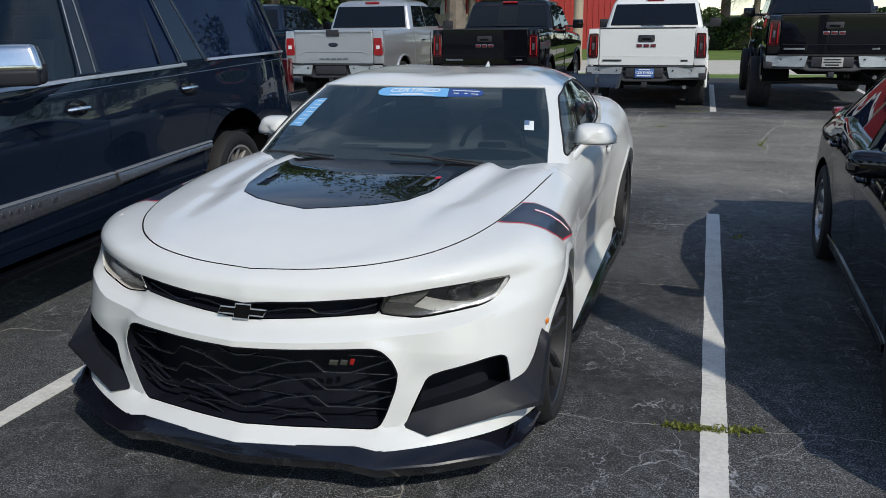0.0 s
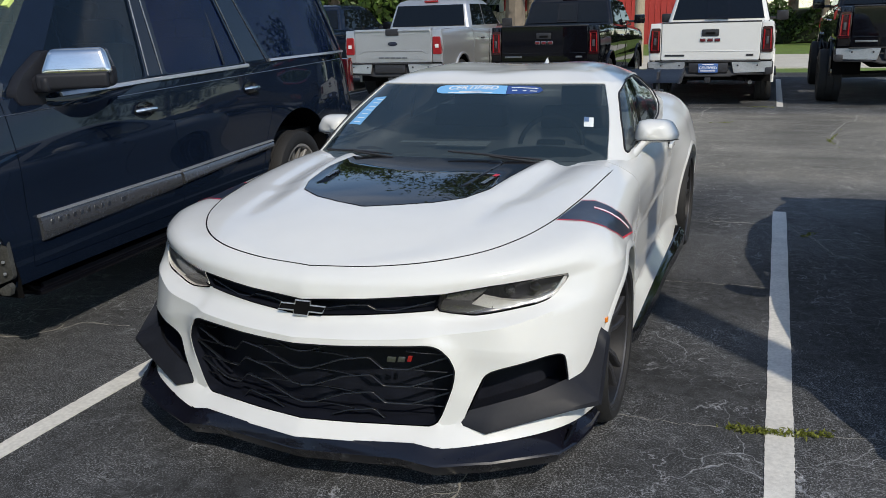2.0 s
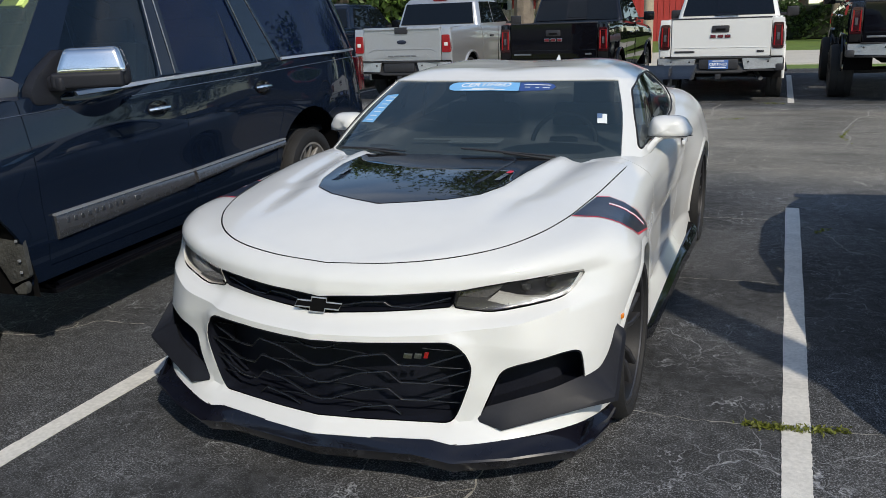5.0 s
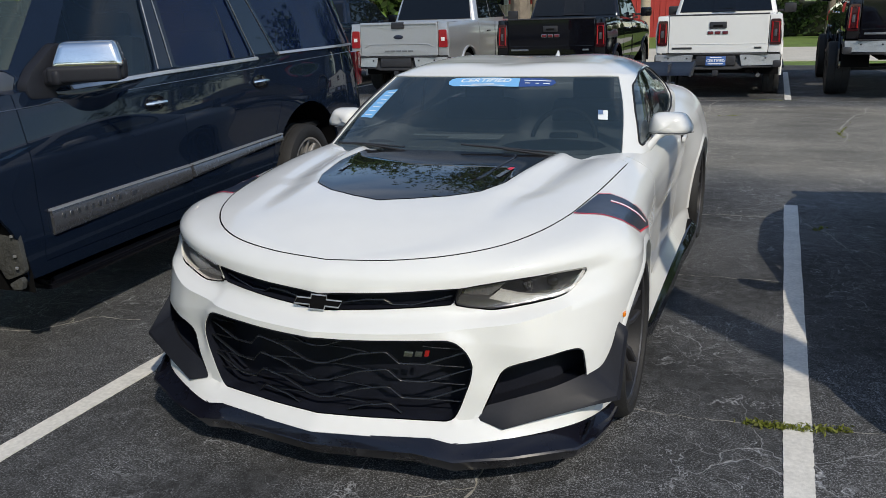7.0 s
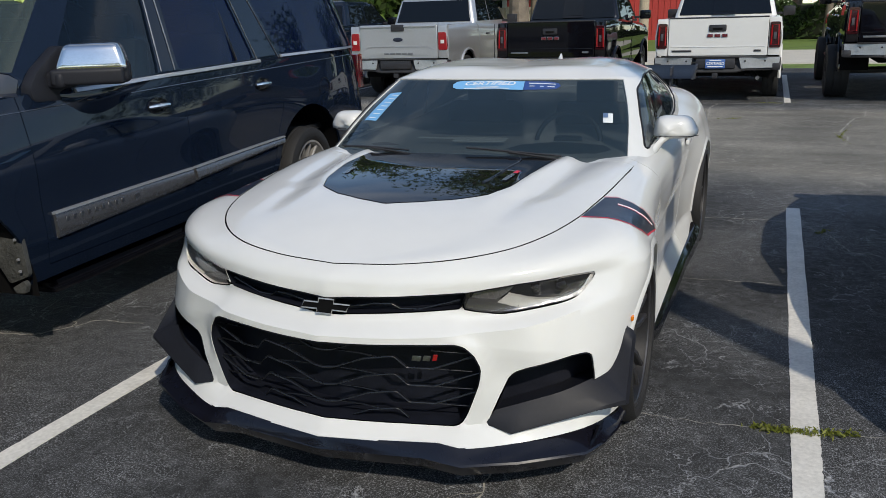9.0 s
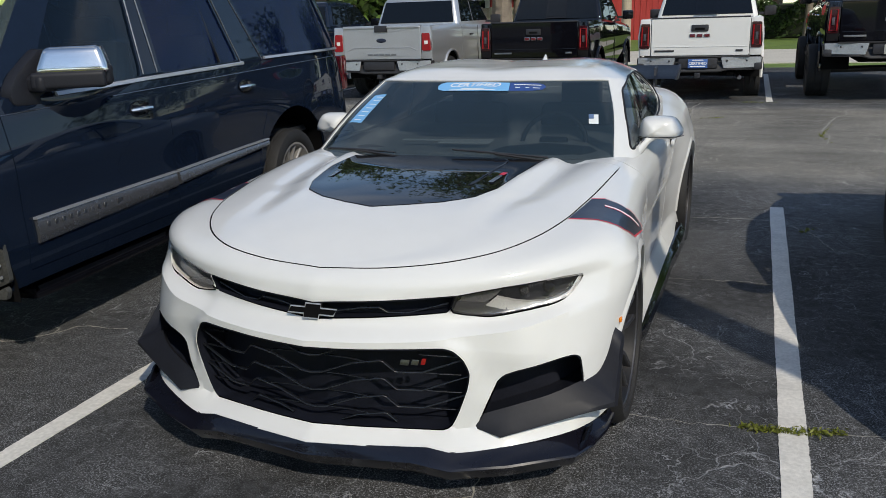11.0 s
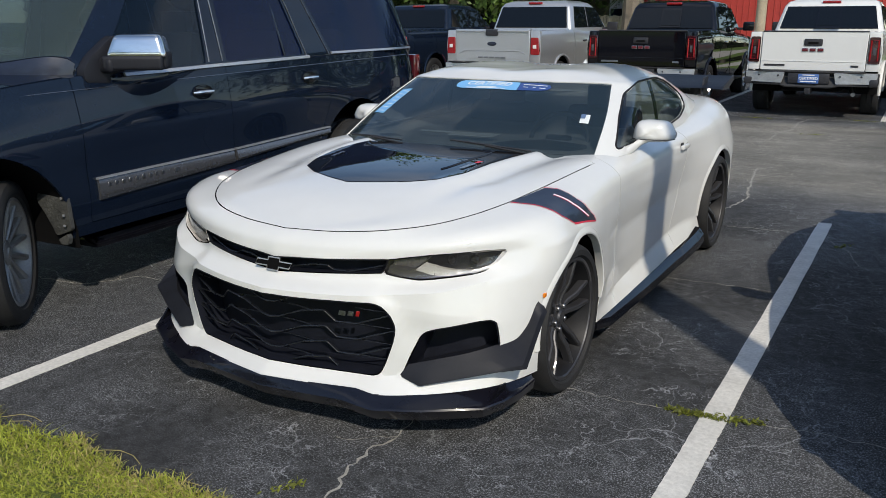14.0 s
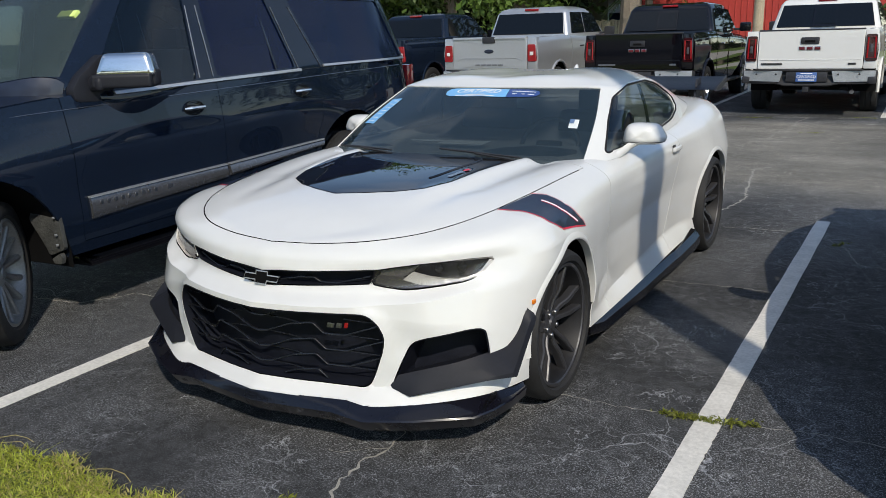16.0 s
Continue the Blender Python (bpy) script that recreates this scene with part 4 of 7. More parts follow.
# rocker skirts with a raised rear blade
for s in (1, -1):
    bm = bmesh.new()
    rows = []
    for y, xo, zb, zt in ((0.42, 0.955, 0.13, 0.22), (0.55, 0.985, 0.115, 0.205), (1.2, 1.0, 0.11, 0.195), (1.75, 1.005, 0.11, 0.200), (1.95, 1.020, 0.115, 0.212), (2.25, 1.035, 0.13, 0.240), (2.36, 1.035, 0.15, 0.252)):
        sec = [(0.92, y, zt + 0.02), (xo - 0.03, y, zt), (xo, y, (zb + zt) / 2 + 0.012), (xo + 0.004, y, zb + 0.01), (xo - 0.01, y, zb), (0.90, y, zb + 0.005)]
        rows.append([bm.verts.new((x * s, yy, z)) for x, yy, z in sec])
    for P, Q in zip(rows, rows[1:]):
        for k in range(6):
            bm.faces.new((P[k], Q[k], Q[(k + 1) % 6], P[(k + 1) % 6]))
    bm.faces.new(rows[0])
    bm.faces.new(rows[-1])
    bmesh.ops.recalc_face_normals(bm, faces=bm.faces)
    part("side_skirt", bm, GLOSSBLACK, coupe, "gloss black side skirt", angle=30)

# wheel wells
for s in (1, -1):
    for (cy, cz), r in ((AX_F, 0.40), (AX_R, 0.405)):
        bm = bmesh.new()
        rows = []
        for k in range(25):
            a = math.pi * (-0.15 + 1.3 * k / 24)
            rows.append([bm.verts.new((x * s, cy + r * math.cos(a), cz + r * math.sin(a))) for x in (0.55, 0.95)])
        for P, Q in zip(rows, rows[1:]):
            bm.faces.new((P[0], P[1], Q[1], Q[0]))
        bm.faces.new([p[0] for p in rows])
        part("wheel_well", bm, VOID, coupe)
for s in (1, -1):
    for (cy, cz), r in ((AX_F, 0.388), (AX_R, 0.395)):
        bm = bmesh.new()
        rows = []
        for k in range(41):
            a = math.pi * (-0.02 + 1.04 * k / 40)
            sec = []
            for dr, out in ((-0.004, -0.03), (-0.004, 0.005), (0.002, 0.008), (0.016, 0.007), (0.028, 0.0005)):
                y, z = cy + (r + dr) * math.cos(a), cz + (r + dr) * math.sin(a)
                q = max(dr, 0.008)
                sec.append(bm.verts.new((s * (side_x(cy + (r + q) * math.cos(a), cz + (r + q) * math.sin(a)) + out), y, z)))
            rows.append(sec)
        for P, Q in zip(rows, rows[1:]):
            for k in range(4):
                bm.faces.new((P[k], P[k + 1], Q[k + 1], Q[k]))
        bmesh.ops.recalc_face_normals(bm, faces=bm.faces)
        part("arch_lip", bm, WHITE, coupe, angle=30)
bm = bmesh.new()
box(bm, (0, 1.4, 0.19), (1.1, 4.3, 0.06), 0.02)
box(bm, (0, 1.45, 0.19), (1.8, 1.7, 0.05), 0.02)
part("floor_pan", bm, VOID, coupe)

# lower grille of thin zig-zag bars with finer branches
BAR = [(0.0, 0.391), (0.04, 0.394), (0.155, 0.437), (0.252, 0.451), (0.264, 0.447), (0.302, 0.408), (0.388, 0.404), (0.50, 0.442), (0.58, 0.466)]
TWIG = [(0.055, 0.392), (0.13, 0.386), (0.20, 0.374)]
LEAF = [(0.385, 0.405), (0.45, 0.397), (0.515, 0.391)]


def blade(bm, pts, h, depth):
    """A thin moulded bar along points in the x-z plane: a rounded front edge that runs back."""
    rows = []
    for x, y, z in pts:
        rows.append([bm.verts.new((x, y + b, z + c)) for b, c in ((0, -h * 0.35), (0, h * 0.35), (h * 0.6, h), (depth, h * 0.8), (depth, -h * 0.8), (h * 0.6, -h))])
    for P, Q in zip(rows, rows[1:]):
        for k in range(6):
            bm.faces.new((P[k], P[(k + 1) % 6], Q[(k + 1) % 6], Q[k]))
    bm.faces.new(rows[0])
    bm.faces.new(rows[-1])
    bmesh.ops.recalc_face_normals(bm, faces=bm.faces)


def grille_line(line, dz, h, back, depth, n, hole, name):
    P = np.concatenate([np.linspace(a, b, n, endpoint=False) for a, b in zip(np.array(line), np.array(line[1:]))] + [np.array(line[-1:])])
    for s in (1, -1):
        bm, run = bmesh.new(), []
        for x, z in P:
            z += dz
            if hole(np.array([[x, z]]))[0] < -0.002:
                run.append((s * x, front_y(x, z) + back, z))
            elif len(run) > 2:
                break
            else:
                run = []
        if len(run) > 2:
            blade(bm, run, h, depth)
            part(name, bm, GRILLEBAR, coupe, angle=50)
        else:
            bm.free()


for k in range(-2, 3):
    grille_line(BAR, 0.069 * k, 0.0029, 0.026, 0.012, 6, lower_grille, "grille_bar")
    grille_line(TWIG, 0.069 * k, 0.0014, 0.034, 0.008, 6, lower_grille, "grille_bar")
    grille_line(LEAF, 0.069 * k, 0.0015, 0.030, 0.008, 6, lower_grille, "grille_bar")
grille_line([(0.07, 0.666), (0.165, 0.686), (0.232, 0.689), (0.260, 0.671), (0.325, 0.669), (0.46, 0.703)], 0.0, 0.0030, 0.018, 0.010, 6, upper_grille, "upper_grille_bar")

# emblem: a plain black plaque with a bright rim
bm = bmesh.new()
E0 = [(-0.082, 0.012), (-0.026, 0.012), (-0.022, 0.027), (0.038, 0.027), (0.036, 0.012), (0.098, 0.012), (0.082, -0.013), (0.028, -0.013), (0.022, -0.029), (-0.036, -0.029), (-0.034, -0.013), (-0.096, -0.013)]
prism(bm, [(x, z + 0.677) for x, z in E0], -0.856, -0.846, "y")
emb = part("emblem", bm, VOID, coupe, "black front emblem with a thin chrome rim", smooth=False)
bm = bmesh.new()
tube(bm, [(x, -0.859, z + 0.677) for x, z in E0], 0.0027, 8, True)
part("rim", bm, SILVER, emb, "thin chrome rim")
# plain badges
bm = bmesh.new()
for k, (a, w) in enumerate(((0.322, 0.032), (0.359, 0.026))):
    y0 = front_y(0.35, 0.52) + 0.012
    prism(bm, [(a, 0.509), (a + w, 0.510), (a + w + 0.006, 0.530), (a + 0.006, 0.529)], y0 + 0.010 * k, y0 + 0.006 + 0.010 * k, "y", 0.002)
bd = part("grille_badge", bm, STEEL, coupe, "small metal badge with a red end")
bm = bmesh.new()
prism(bm, [(0.391, 0.509), (0.407, 0.510), (0.413, 0.533), (0.397, 0.532)], y0 + 0.020, y0 + 0.026, "y", 0.002)
part("red_tip", bm, REDLENS, bd)
SKI = []
bm = panel(cut["hood_insert"], 0, 0.0, 0.002)
SKI.append(BVHTree.FromBMesh(bm))
bm.free()
for s in (1, -1):
    bm = bmesh.new()
    a, b = Vector((0.388 * s, 0.06, 0.97)), Vector((0.405 * s, 0.235, 0.98))
    wd = Vector((-0.022 * s, 0.004, 0))
    drape(bm, [a, a.lerp(b, 0.68)], [a + wd, a.lerp(b, 0.68) + wd], 5, 2, SKI, (0, 0, -1), 0.004)
    hb = part("hood_badge", bm, RIMSILVER, coupe, "small chrome badge with a red end")
    bm = bmesh.new()
    if s < 0:
        bm.free()
        continue
    drape(bm, [a.lerp(b, 0.74), b], [a.lerp(b, 0.74) + wd, b + wd], 2, 2, SKI, (0, 0, -1), 0.004)
    part("red_tip", bm, REDLINE, hb)
for s in (1,):
    # curved scoop edge in the insert
    bm = bmesh.new()
    run = []
    for x, y in hermite([(0.300, 0.005), (0.306, 0.03), (0.318, 0.12), (0.330, 0.28), (0.340, 0.44), (0.33, 0.50), (0.25, 0.515)], [5] * 6):
        loc = SKI[0].ray_cast(Vector((x * s, y, 2)), Vector((0, 0, -1)))[0]
        run.append(loc if loc else Vector((x * s, y, 0.96)))
    tube(bm, run, [0.001] + [0.006] * (len(run) - 2) + [0.001], 8)
    part("hood_scoop_edge", bm, GLOSSBLACK, coupe, "gloss black moulded scoop edge")

# headlamp innards
def lamp_sheet(top, bottom, back):
    """A curved sheet inside the lamp between two edges, set back from the lens."""
    n = 24
    T, B = [np.array(hermite(e, [8] * (len(e) - 1))) for e in (top, bottom)]
    pick = lambda C, f: C[min(len(C) - 1, int(round(f * (len(C) - 1))))]
    rows = []
    for i in range(n + 1):
        a, b = pick(T, i / n), pick(B, i / n)
        rows.append([a + (b - a) * k / 4 for k in range(5)])
    G = np.array(rows)
    Y = np.array([[front_y(x, z) for x, z in r] for r in G])
    for _ in range(3):
        Y[1:-1] = (Y[:-2] + 2 * Y[1:-1] + Y[2:]) / 4
    return G, Y + back


def lamp_part(name, sheet, s, material, label=""):
    G, Y = sheet
    bm = bmesh.new()
    rows = [[bm.verts.new((s * x, y, z)) for (x, z), y in zip(r, q)] for r, q in zip(G, Y)]
    for P, Q in zip(rows, rows[1:]):
        for k in range(4):
            bm.faces.new((P[k], Q[k], Q[k + 1], P[k + 1]))
    bmesh.ops.recalc_face_normals(bm, faces=bm.faces)
    edge = [e for e in bm.edges if e.is_boundary]
    r = bmesh.ops.extrude_edge_only(bm, edges=edge)
    for v in r["geom"]:
        if isinstance(v, bmesh.types.BMVert):
            v.co.y += 0.02
    return part(name, bm, material, coupe, label)


guide = lamp_sheet([(0.612, 0.720), (0.640, 0.708), (0.702, 0.690), (0.786, 0.692), (0.831, 0.711), (0.858, 0.756)], [(0.578, 0.690), (0.642, 0.668), (0.724, 0.669), (0.806, 0.685), (0.848, 0.706), (0.871, 0.760)], 0.012)
ledge = lamp_sheet([(0.489, 0.708), (0.541, 0.706), (0.592, 0.697), (0.636, 0.676)], [(0.476, 0.677), (0.533, 0.663), (0.605, 0.656), (0.692, 0.665)], 0.014)
ribbed = lamp_sheet([(0.507, 0.731), (0.570, 0.741), (0.632, 0.748)], [(0.497, 0.712), (0.580, 0.703), (0.612, 0.726)], 0.020)
for s in (1, -1):
    lamp_part("light_guide", guide if s > 0 else (guide[0], guide[1] + 0.05), s, LAMPGUIDE, "silvery light strip inside the headlight")
    lamp_part("lamp_ledge", ledge, s, LAMPGREY)
    lamp_part("reflector", ribbed, s, LAMPPALE)
    for x, r in ((0.69, 0.020), (0.765, 0.022)):
        bm = bmesh.new()
        bmesh.ops.create_uvsphere(bm, u_segments=20, v_segments=12, radius=r)
        for v in bm.verts:
            v.co = Vector((v.co.x + x * s, v.co.y * 0.6 + front_y(x, 0.725) + (0.045 if s > 0 else 0.06), v.co.z + 0.726))
        part("projector_lens", bm, GLOSSBLACK, coupe)

# mirrors
for s in (1, -1):
    bm = bmesh.new()
    FACE = rounded([(x - 0.045, z - 0.02) for x, z in ((0.885, 1.016), (0.893, 1.085), (0.912, 1.122), (0.96, 1.129), (1.055, 1.126), (1.082, 1.112), (1.118, 1.050), (1.108, 1.022), (1.07, 1.010), (0.95, 1.004))], 0.018, 3)
    cx, cz = 0.940, 1.040
    rows = []
    for k, f in ((-0.080, 0.10), (-0.076, 0.40), (-0.062, 0.68), (-0.04, 0.86), (-0.01, 0.965), (0.03, 1.0), (0.052, 0.985), (0.056, 0.94)):
        rows.append([bm.verts.new((s * (cx + (x - cx) * f), 1.23 + k + 0.10 * (x - cx), cz + (z - cz) * f)) for x, z in FACE])
    n = len(FACE)
    for P, Q in zip(rows, rows[1:]):
        for k in range(n):
            bm.faces.new((P[k], Q[k], Q[(k + 1) % n], P[(k + 1) % n]))
    bm.faces.new(rows[0])
    bm.faces.new(rows[-1])
    bmesh.ops.recalc_face_normals(bm, faces=bm.faces)
    mir = part("mirror", bm, WHITE, coupe, "white door mirror", angle=60)
    bm = bmesh.new()
    tube(bm, [(s * (x - 0.045), 1.228 + k + 0.10 * (x - 0.045 - cx), 1.008) for x, k in ((0.888, 0.0), (0.90, -0.045), (0.95, -0.073), (1.02, -0.073), (1.085, -0.05), (1.117, 0.0))], 0.0022, 5)
    part("mirror_seam", bm, SATIN, mir)
    bm = bmesh.new()
    ARM = [(0.862, 1.010, 0.942), (0.876, 1.055, 0.958), (0.890, 1.120, 0.976), (0.905, 1.180, 0.994), (0.930, 1.215, 1.004)]
    rows = []
    for (cx, cy, cz), w, h in zip(hermite(ARM, [3] * 4), np.linspace(0.056, 0.045, 13), np.linspace(0.021, 0.016, 13)):
        rows.append([bm.verts.new((s * (cx - h * 0.5 * math.cos(a)), cy + w * math.sin(a), cz + h * math.cos(a))) for a in np.linspace(0, 2 * math.pi, 12, endpoint=False)])
    for P, Q in zip(rows, rows[1:]):
        for k in range(12):
            bm.faces.new((P[k], Q[k], Q[(k + 1) % 12], P[(k + 1) % 12]))
    bm.faces.new(rows[0])
    bm.faces.new(rows[-1])
    bmesh.ops.recalc_face_normals(bm, faces=bm.faces)
    part("mirror_arm", bm, WHITE, mir)
    bm = boxm((s * 0.940, 1.286, 1.048), (0.17, 0.008, 0.09), 0.003)
    part("mirror_glass", bm, CHROME, mir)
    # door handle and cup
    bm = bmesh.new()
    x0 = side_x(1.93, 0.87)
    box(bm, (s * (x0 + 0.012), 1.93, 0.872), (0.022, 0.16, 0.030), 0.010, 3)
    part("door_handle", bm, WHITE, coupe)
    bm = boxm((s * (x0 + 0.001), 1.885, 0.882), (0.008, 0.05, 0.035), 0.003)
    part("handle_recess", bm, PLASTIC, coupe)
    # black drip moulding round the side window
    bm = bmesh.new()
    pts = []
    for y, z in rounded([(0.90, 0.981), (1.13, 1.134), (1.35, 1.239), (1.63, 1.288), (2.05, 1.288), (2.30, 1.249), (2.456, 1.157), (2.426, 1.077), (2.20, 1.026), (1.94, 1.004), (1.5, 0.986)], 0.05):
        P = green.G[green.u > 2.3][:, green.v > 1.9].reshape(-1, 3)
        d = (P[:, 1] - y) ** 2 + (P[:, 2] - z) ** 2
        k = np.argsort(d)[:4]
        w = 1 / (d[k] + 1e-5)
        pts.append((s * (float((P[k, 0] * w).sum() / w.sum()) + 0.001), y, z))
    tube(bm, pts, 0.006, 6, True)
    part("window_trim", bm, BARREL, coupe)
    bm = bmesh.new()
    tube(bm, [(s * 0.765, 1.98, 1.01), (s * 0.74, 1.97, 1.14), (s * 0.700, 1.95, 1.27)], 0.011, 6)
    part("window_pillar", bm, SATIN, coupe)
    # tail lamps
    bm = boxm((s * 0.55, 3.915, 0.88), (0.36, 0.06, 0.11), 0.02)
    part("tail_light", bm, DARKRED, coupe)

# rear wing on two stands
bm = bmesh.new()
prism(bm, [(3.52, 1.180), (3.58, 1.200), (3.75, 1.225), (3.92, 1.268), (3.92, 1.258), (3.75, 1.205), (3.60, 1.178)], -0.83, 0.83)
for v in bm.verts:
    k = abs(v.co.x) / 0.83
    v.co.z -= 0.020 + 0.050 * k ** 2
    v.co.y = 3.74 + (v.co.y - 3.74) * (1 - 0.25 * k)
part("rear_wing", bm, CARBON, coupe, "dark carbon rear wing")
for s in (1, -1):
    part("wing_endplate", prismm([(3.53, 1.105), (3.57, 1.135), (3.92, 1.203), (3.93, 1.165), (3.72, 1.10)], s * 0.83, s * 0.845), SATIN, coupe)
    bm = bmesh.new()
    prism(bm, [(3.58, 1.01), (3.64, 1.19), (3.76, 1.20), (3.74, 1.01)], s * 0.66, s * 0.675)
    part("wing_stand", bm, SATIN, coupe)
    bm = boxm((s * 0.66, 3.66, 1.04), (0.10, 0.10, 0.02), 0.005)
    part("wing_foot", bm, SATIN, coupe)

# roof fin
bm = bmesh.new()
rows = []
for k in range(9):
    f = k / 8
    y = 2.60 + 0.16 * f
    h = 0.062 * math.sin(math.pi * min(1, f * 0.62)) ** 1.2 * (1 if f < 0.85 else (1 - f) / 0.15)
    w = 0.022 * math.sin(math.pi * min(0.98, 0.1 + f * 0.85))
    z0 = 1.300
    rows.append([bm.verts.new((-w, y, z0)), bm.verts.new((-w * 0.5, y, z0 + h * 0.7)), bm.verts.new((0, y, z0 + h)), bm.verts.new((w * 0.5, y, z0 + h * 0.7)), bm.verts.new((w, y, z0))])
for P, Q in zip(rows, rows[1:]):
    for k in range(4):
        bm.faces.new((P[k], Q[k], Q[k + 1], P[k + 1]))
bmesh.ops.recalc_face_normals(bm, faces=bm.faces)
part("roof_antenna", bm, WHITE, coupe)

# wipers and cowl
bm = bmesh.new()
rows = []
for k in range(-12, 13):
    x = 0.78 * k / 12
    q = (x / 0.78) ** 2
    rows.append([bm.verts.new((x, 0.44 + 0.20 * q, 0.944)), bm.verts.new((x, 0.58 + 0.16 * q, 0.968))])
for P, Q in zip(rows, rows[1:]):
    bm.faces.new((P[0], Q[0], Q[1], P[1]))
part("cowl", bm, PLASTIC, coupe)
for a, b, c in (((-0.72, 0.70, 0.985), (-0.50, 0.615, 0.998), (-0.28, 0.58, 0.992)), ((0.02, 0.60, 1.012), (0.25, 0.585, 1.002), (0.50, 0.60, 0.985))):
    bm = bmesh.new()
    tube(bm, [a, b, c], 0.0055, 6)
    wp = part("wiper", bm, SATIN, coupe)
    bm = bmesh.new()
    tube(bm, [Vector(b) + Vector((0, -0.02, 0)), Vector(c) + Vector((0.06, -0.045, -0.016))], 0.007, 6)
    part("wiper_arm", bm, PLASTIC, wp)

# stickers on the windshield
bm = panel(gcut["windshield"], 0, 0.0, -0.004)
WS = [BVHTree.FromBMesh(bm)]
bm.free()
wd = (0, 0.0, -1.0)


def ws_sheet(name, A, B, n, m, material, label, parent=None, lift=0.003):
    bm = bmesh.new()
    drape(bm, A, B, n, m, WS, wd, lift)
    return part(name, bm, material, parent if parent else coupe, label)


topE = [(-0.262, 1.200, 1.3), (-0.252, 1.225, 1.3), (-0.225, 1.238, 1.3), (-0.1, 1.238, 1.3), (0.145, 1.232, 1.3)]
lowE = [(-0.262, 1.195, 1.3), (-0.25, 1.160, 1.3), (-0.217, 1.143, 1.3), (-0.1, 1.138, 1.3), (0.160, 1.138, 1.3)]
cs = ws_sheet("windshield_banner", topE, lowE, 20, 4, SKYBLUE, "light and dark blue banner sticker on the windshield")
ws_sheet("dark_field", [(0.147, 1.232, 1.3), (0.28, 1.236, 1.3), (0.335, 1.225, 1.3), (0.352, 1.200, 1.3)], [(0.162, 1.138, 1.3), (0.29, 1.150, 1.3), (0.34, 1.165, 1.3), (0.354, 1.195, 1.3)], 14, 4, ROYAL, "", cs)
bm = text_mesh("CERTIFIED", 0.062, 0.0012)
for v in bm.verts:
    v.co.x += 0.16 * v.co.y
for v in bm.verts:
    p = Vector((-0.045 + v.co.x * 1.02, 1.203 + v.co.y * 0.95, 1.6))
    loc = WS[0].ray_cast(p, Vector((0, 0, -1)))[0] or WS[0].find_nearest(Vector((p.x, p.y, 1.238)))[0]
    v.co = loc + Vector((0, -0.003, 0.004))
part("lettering", bm, WHITELINE, cs, "white capital lettering", smooth=False)
for k, (x, y, w) in enumerate(((-0.05, 1.160, 0.13), (-0.05, 1.147, 0.26), (0.25, 1.208, 0.15), (0.20, 1.178, 0.03), (0.255, 1.178, 0.02), (0.305, 1.178, 0.04))):
    ws_sheet("text_bar", [(x - w / 2, y + 0.004, 1.3), (x + w / 2, y + 0.004, 1.3)], [(x - w / 2, y - 0.004, 1.3), (x + w / 2, y - 0.004, 1.3)], 6, 1, WHITELINE, "", cs, 0.005)
ps = ws_sheet("side_sticker", [(-0.690, 0.915, 1.3), (-0.640, 1.165, 1.3)], [(-0.600, 0.875, 1.3), (-0.560, 1.155, 1.3)], 8, 4, SKYBLUE, "light blue sticker strip on the windshield")
for k in range(7):
    y = 0.920 + 0.035 * k
    x = -0.675 + 0.0085 * k
    ws_sheet("text_bar", [(x + 0.012, y, 1.3), (x + 0.06, y - 0.018, 1.3)], [(x + 0.013, y + 0.007, 1.3), (x + 0.061, y - 0.011, 1.3)], 3, 1, WHITELINE, "", ps, 0.005)
fs = ws_sheet("small_sticker", [(0.622, 0.984, 1.3), (0.637, 0.911, 1.3)], [(0.668, 1.003, 1.3), (0.682, 0.928, 1.3)], 3, 3, PAPER, "small pale sticker with a blue corner")
ws_sheet("blue_corner", [(0.622, 0.985, 1.3), (0.630, 0.948, 1.3)], [(0.646, 0.994, 1.3), (0.653, 0.957, 1.3)], 2, 2, SLATE, "", fs, 0.005)

# cabin
bm = bmesh.new()
rows = []
for x in np.linspace(-0.74, 0.74, 13):
    q = (x / 0.74) ** 2
    hump = 0.025 * math.exp(-((x - 0.38) / 0.17) ** 2)
    rows.append([bm.verts.new((x, y + 0.1 * q, z)) for y, z in ((0.60, 0.955), (0.85, 0.965 + hump), (1.05, 0.955 + hump), (1.12, 0.90), (1.14, 0.6))])
for P, Q in zip(rows, rows[1:]):
    for k in range(4):
        bm.faces.new((P[k], Q[k], Q[k + 1], P[k + 1]))
part("dashboard", bm, DASHM, coupe)
part("dash_paper", boxm((-0.03, 0.97, 0.996), (0.28, 0.13, 0.004), rot=Euler((0.0, 0, 0.08)).to_matrix()), PAPER, coupe, "pale sheet of paper on the dashboard", smooth=False)
part("dash_paper", boxm((-0.29, 1.0, 0.995), (0.23, 0.04, 0.003), rot=Euler((0.0, 0, 0.05)).to_matrix()), PAPER, coupe, "pale strip of paper on the dashboard", smooth=False)
bm = bmesh.new()
C = Vector((0.38, 1.27, 0.94))
tilt = Euler((radians(68), 0, 0)).to_matrix()
tube(bm, [C + tilt @ Vector((0.18 * math.cos(a), 0.18 * math.sin(a), 0)) for a in np.linspace(0, 2 * math.pi, 28, endpoint=False)], 0.014, 8, True)
box(bm, C, (0.16, 0.05, 0.09), 0.02)
box(bm, C, (0.34, 0.02, 0.03), 0.005)
part("steering_wheel", bm, SEATCLOTH, coupe)
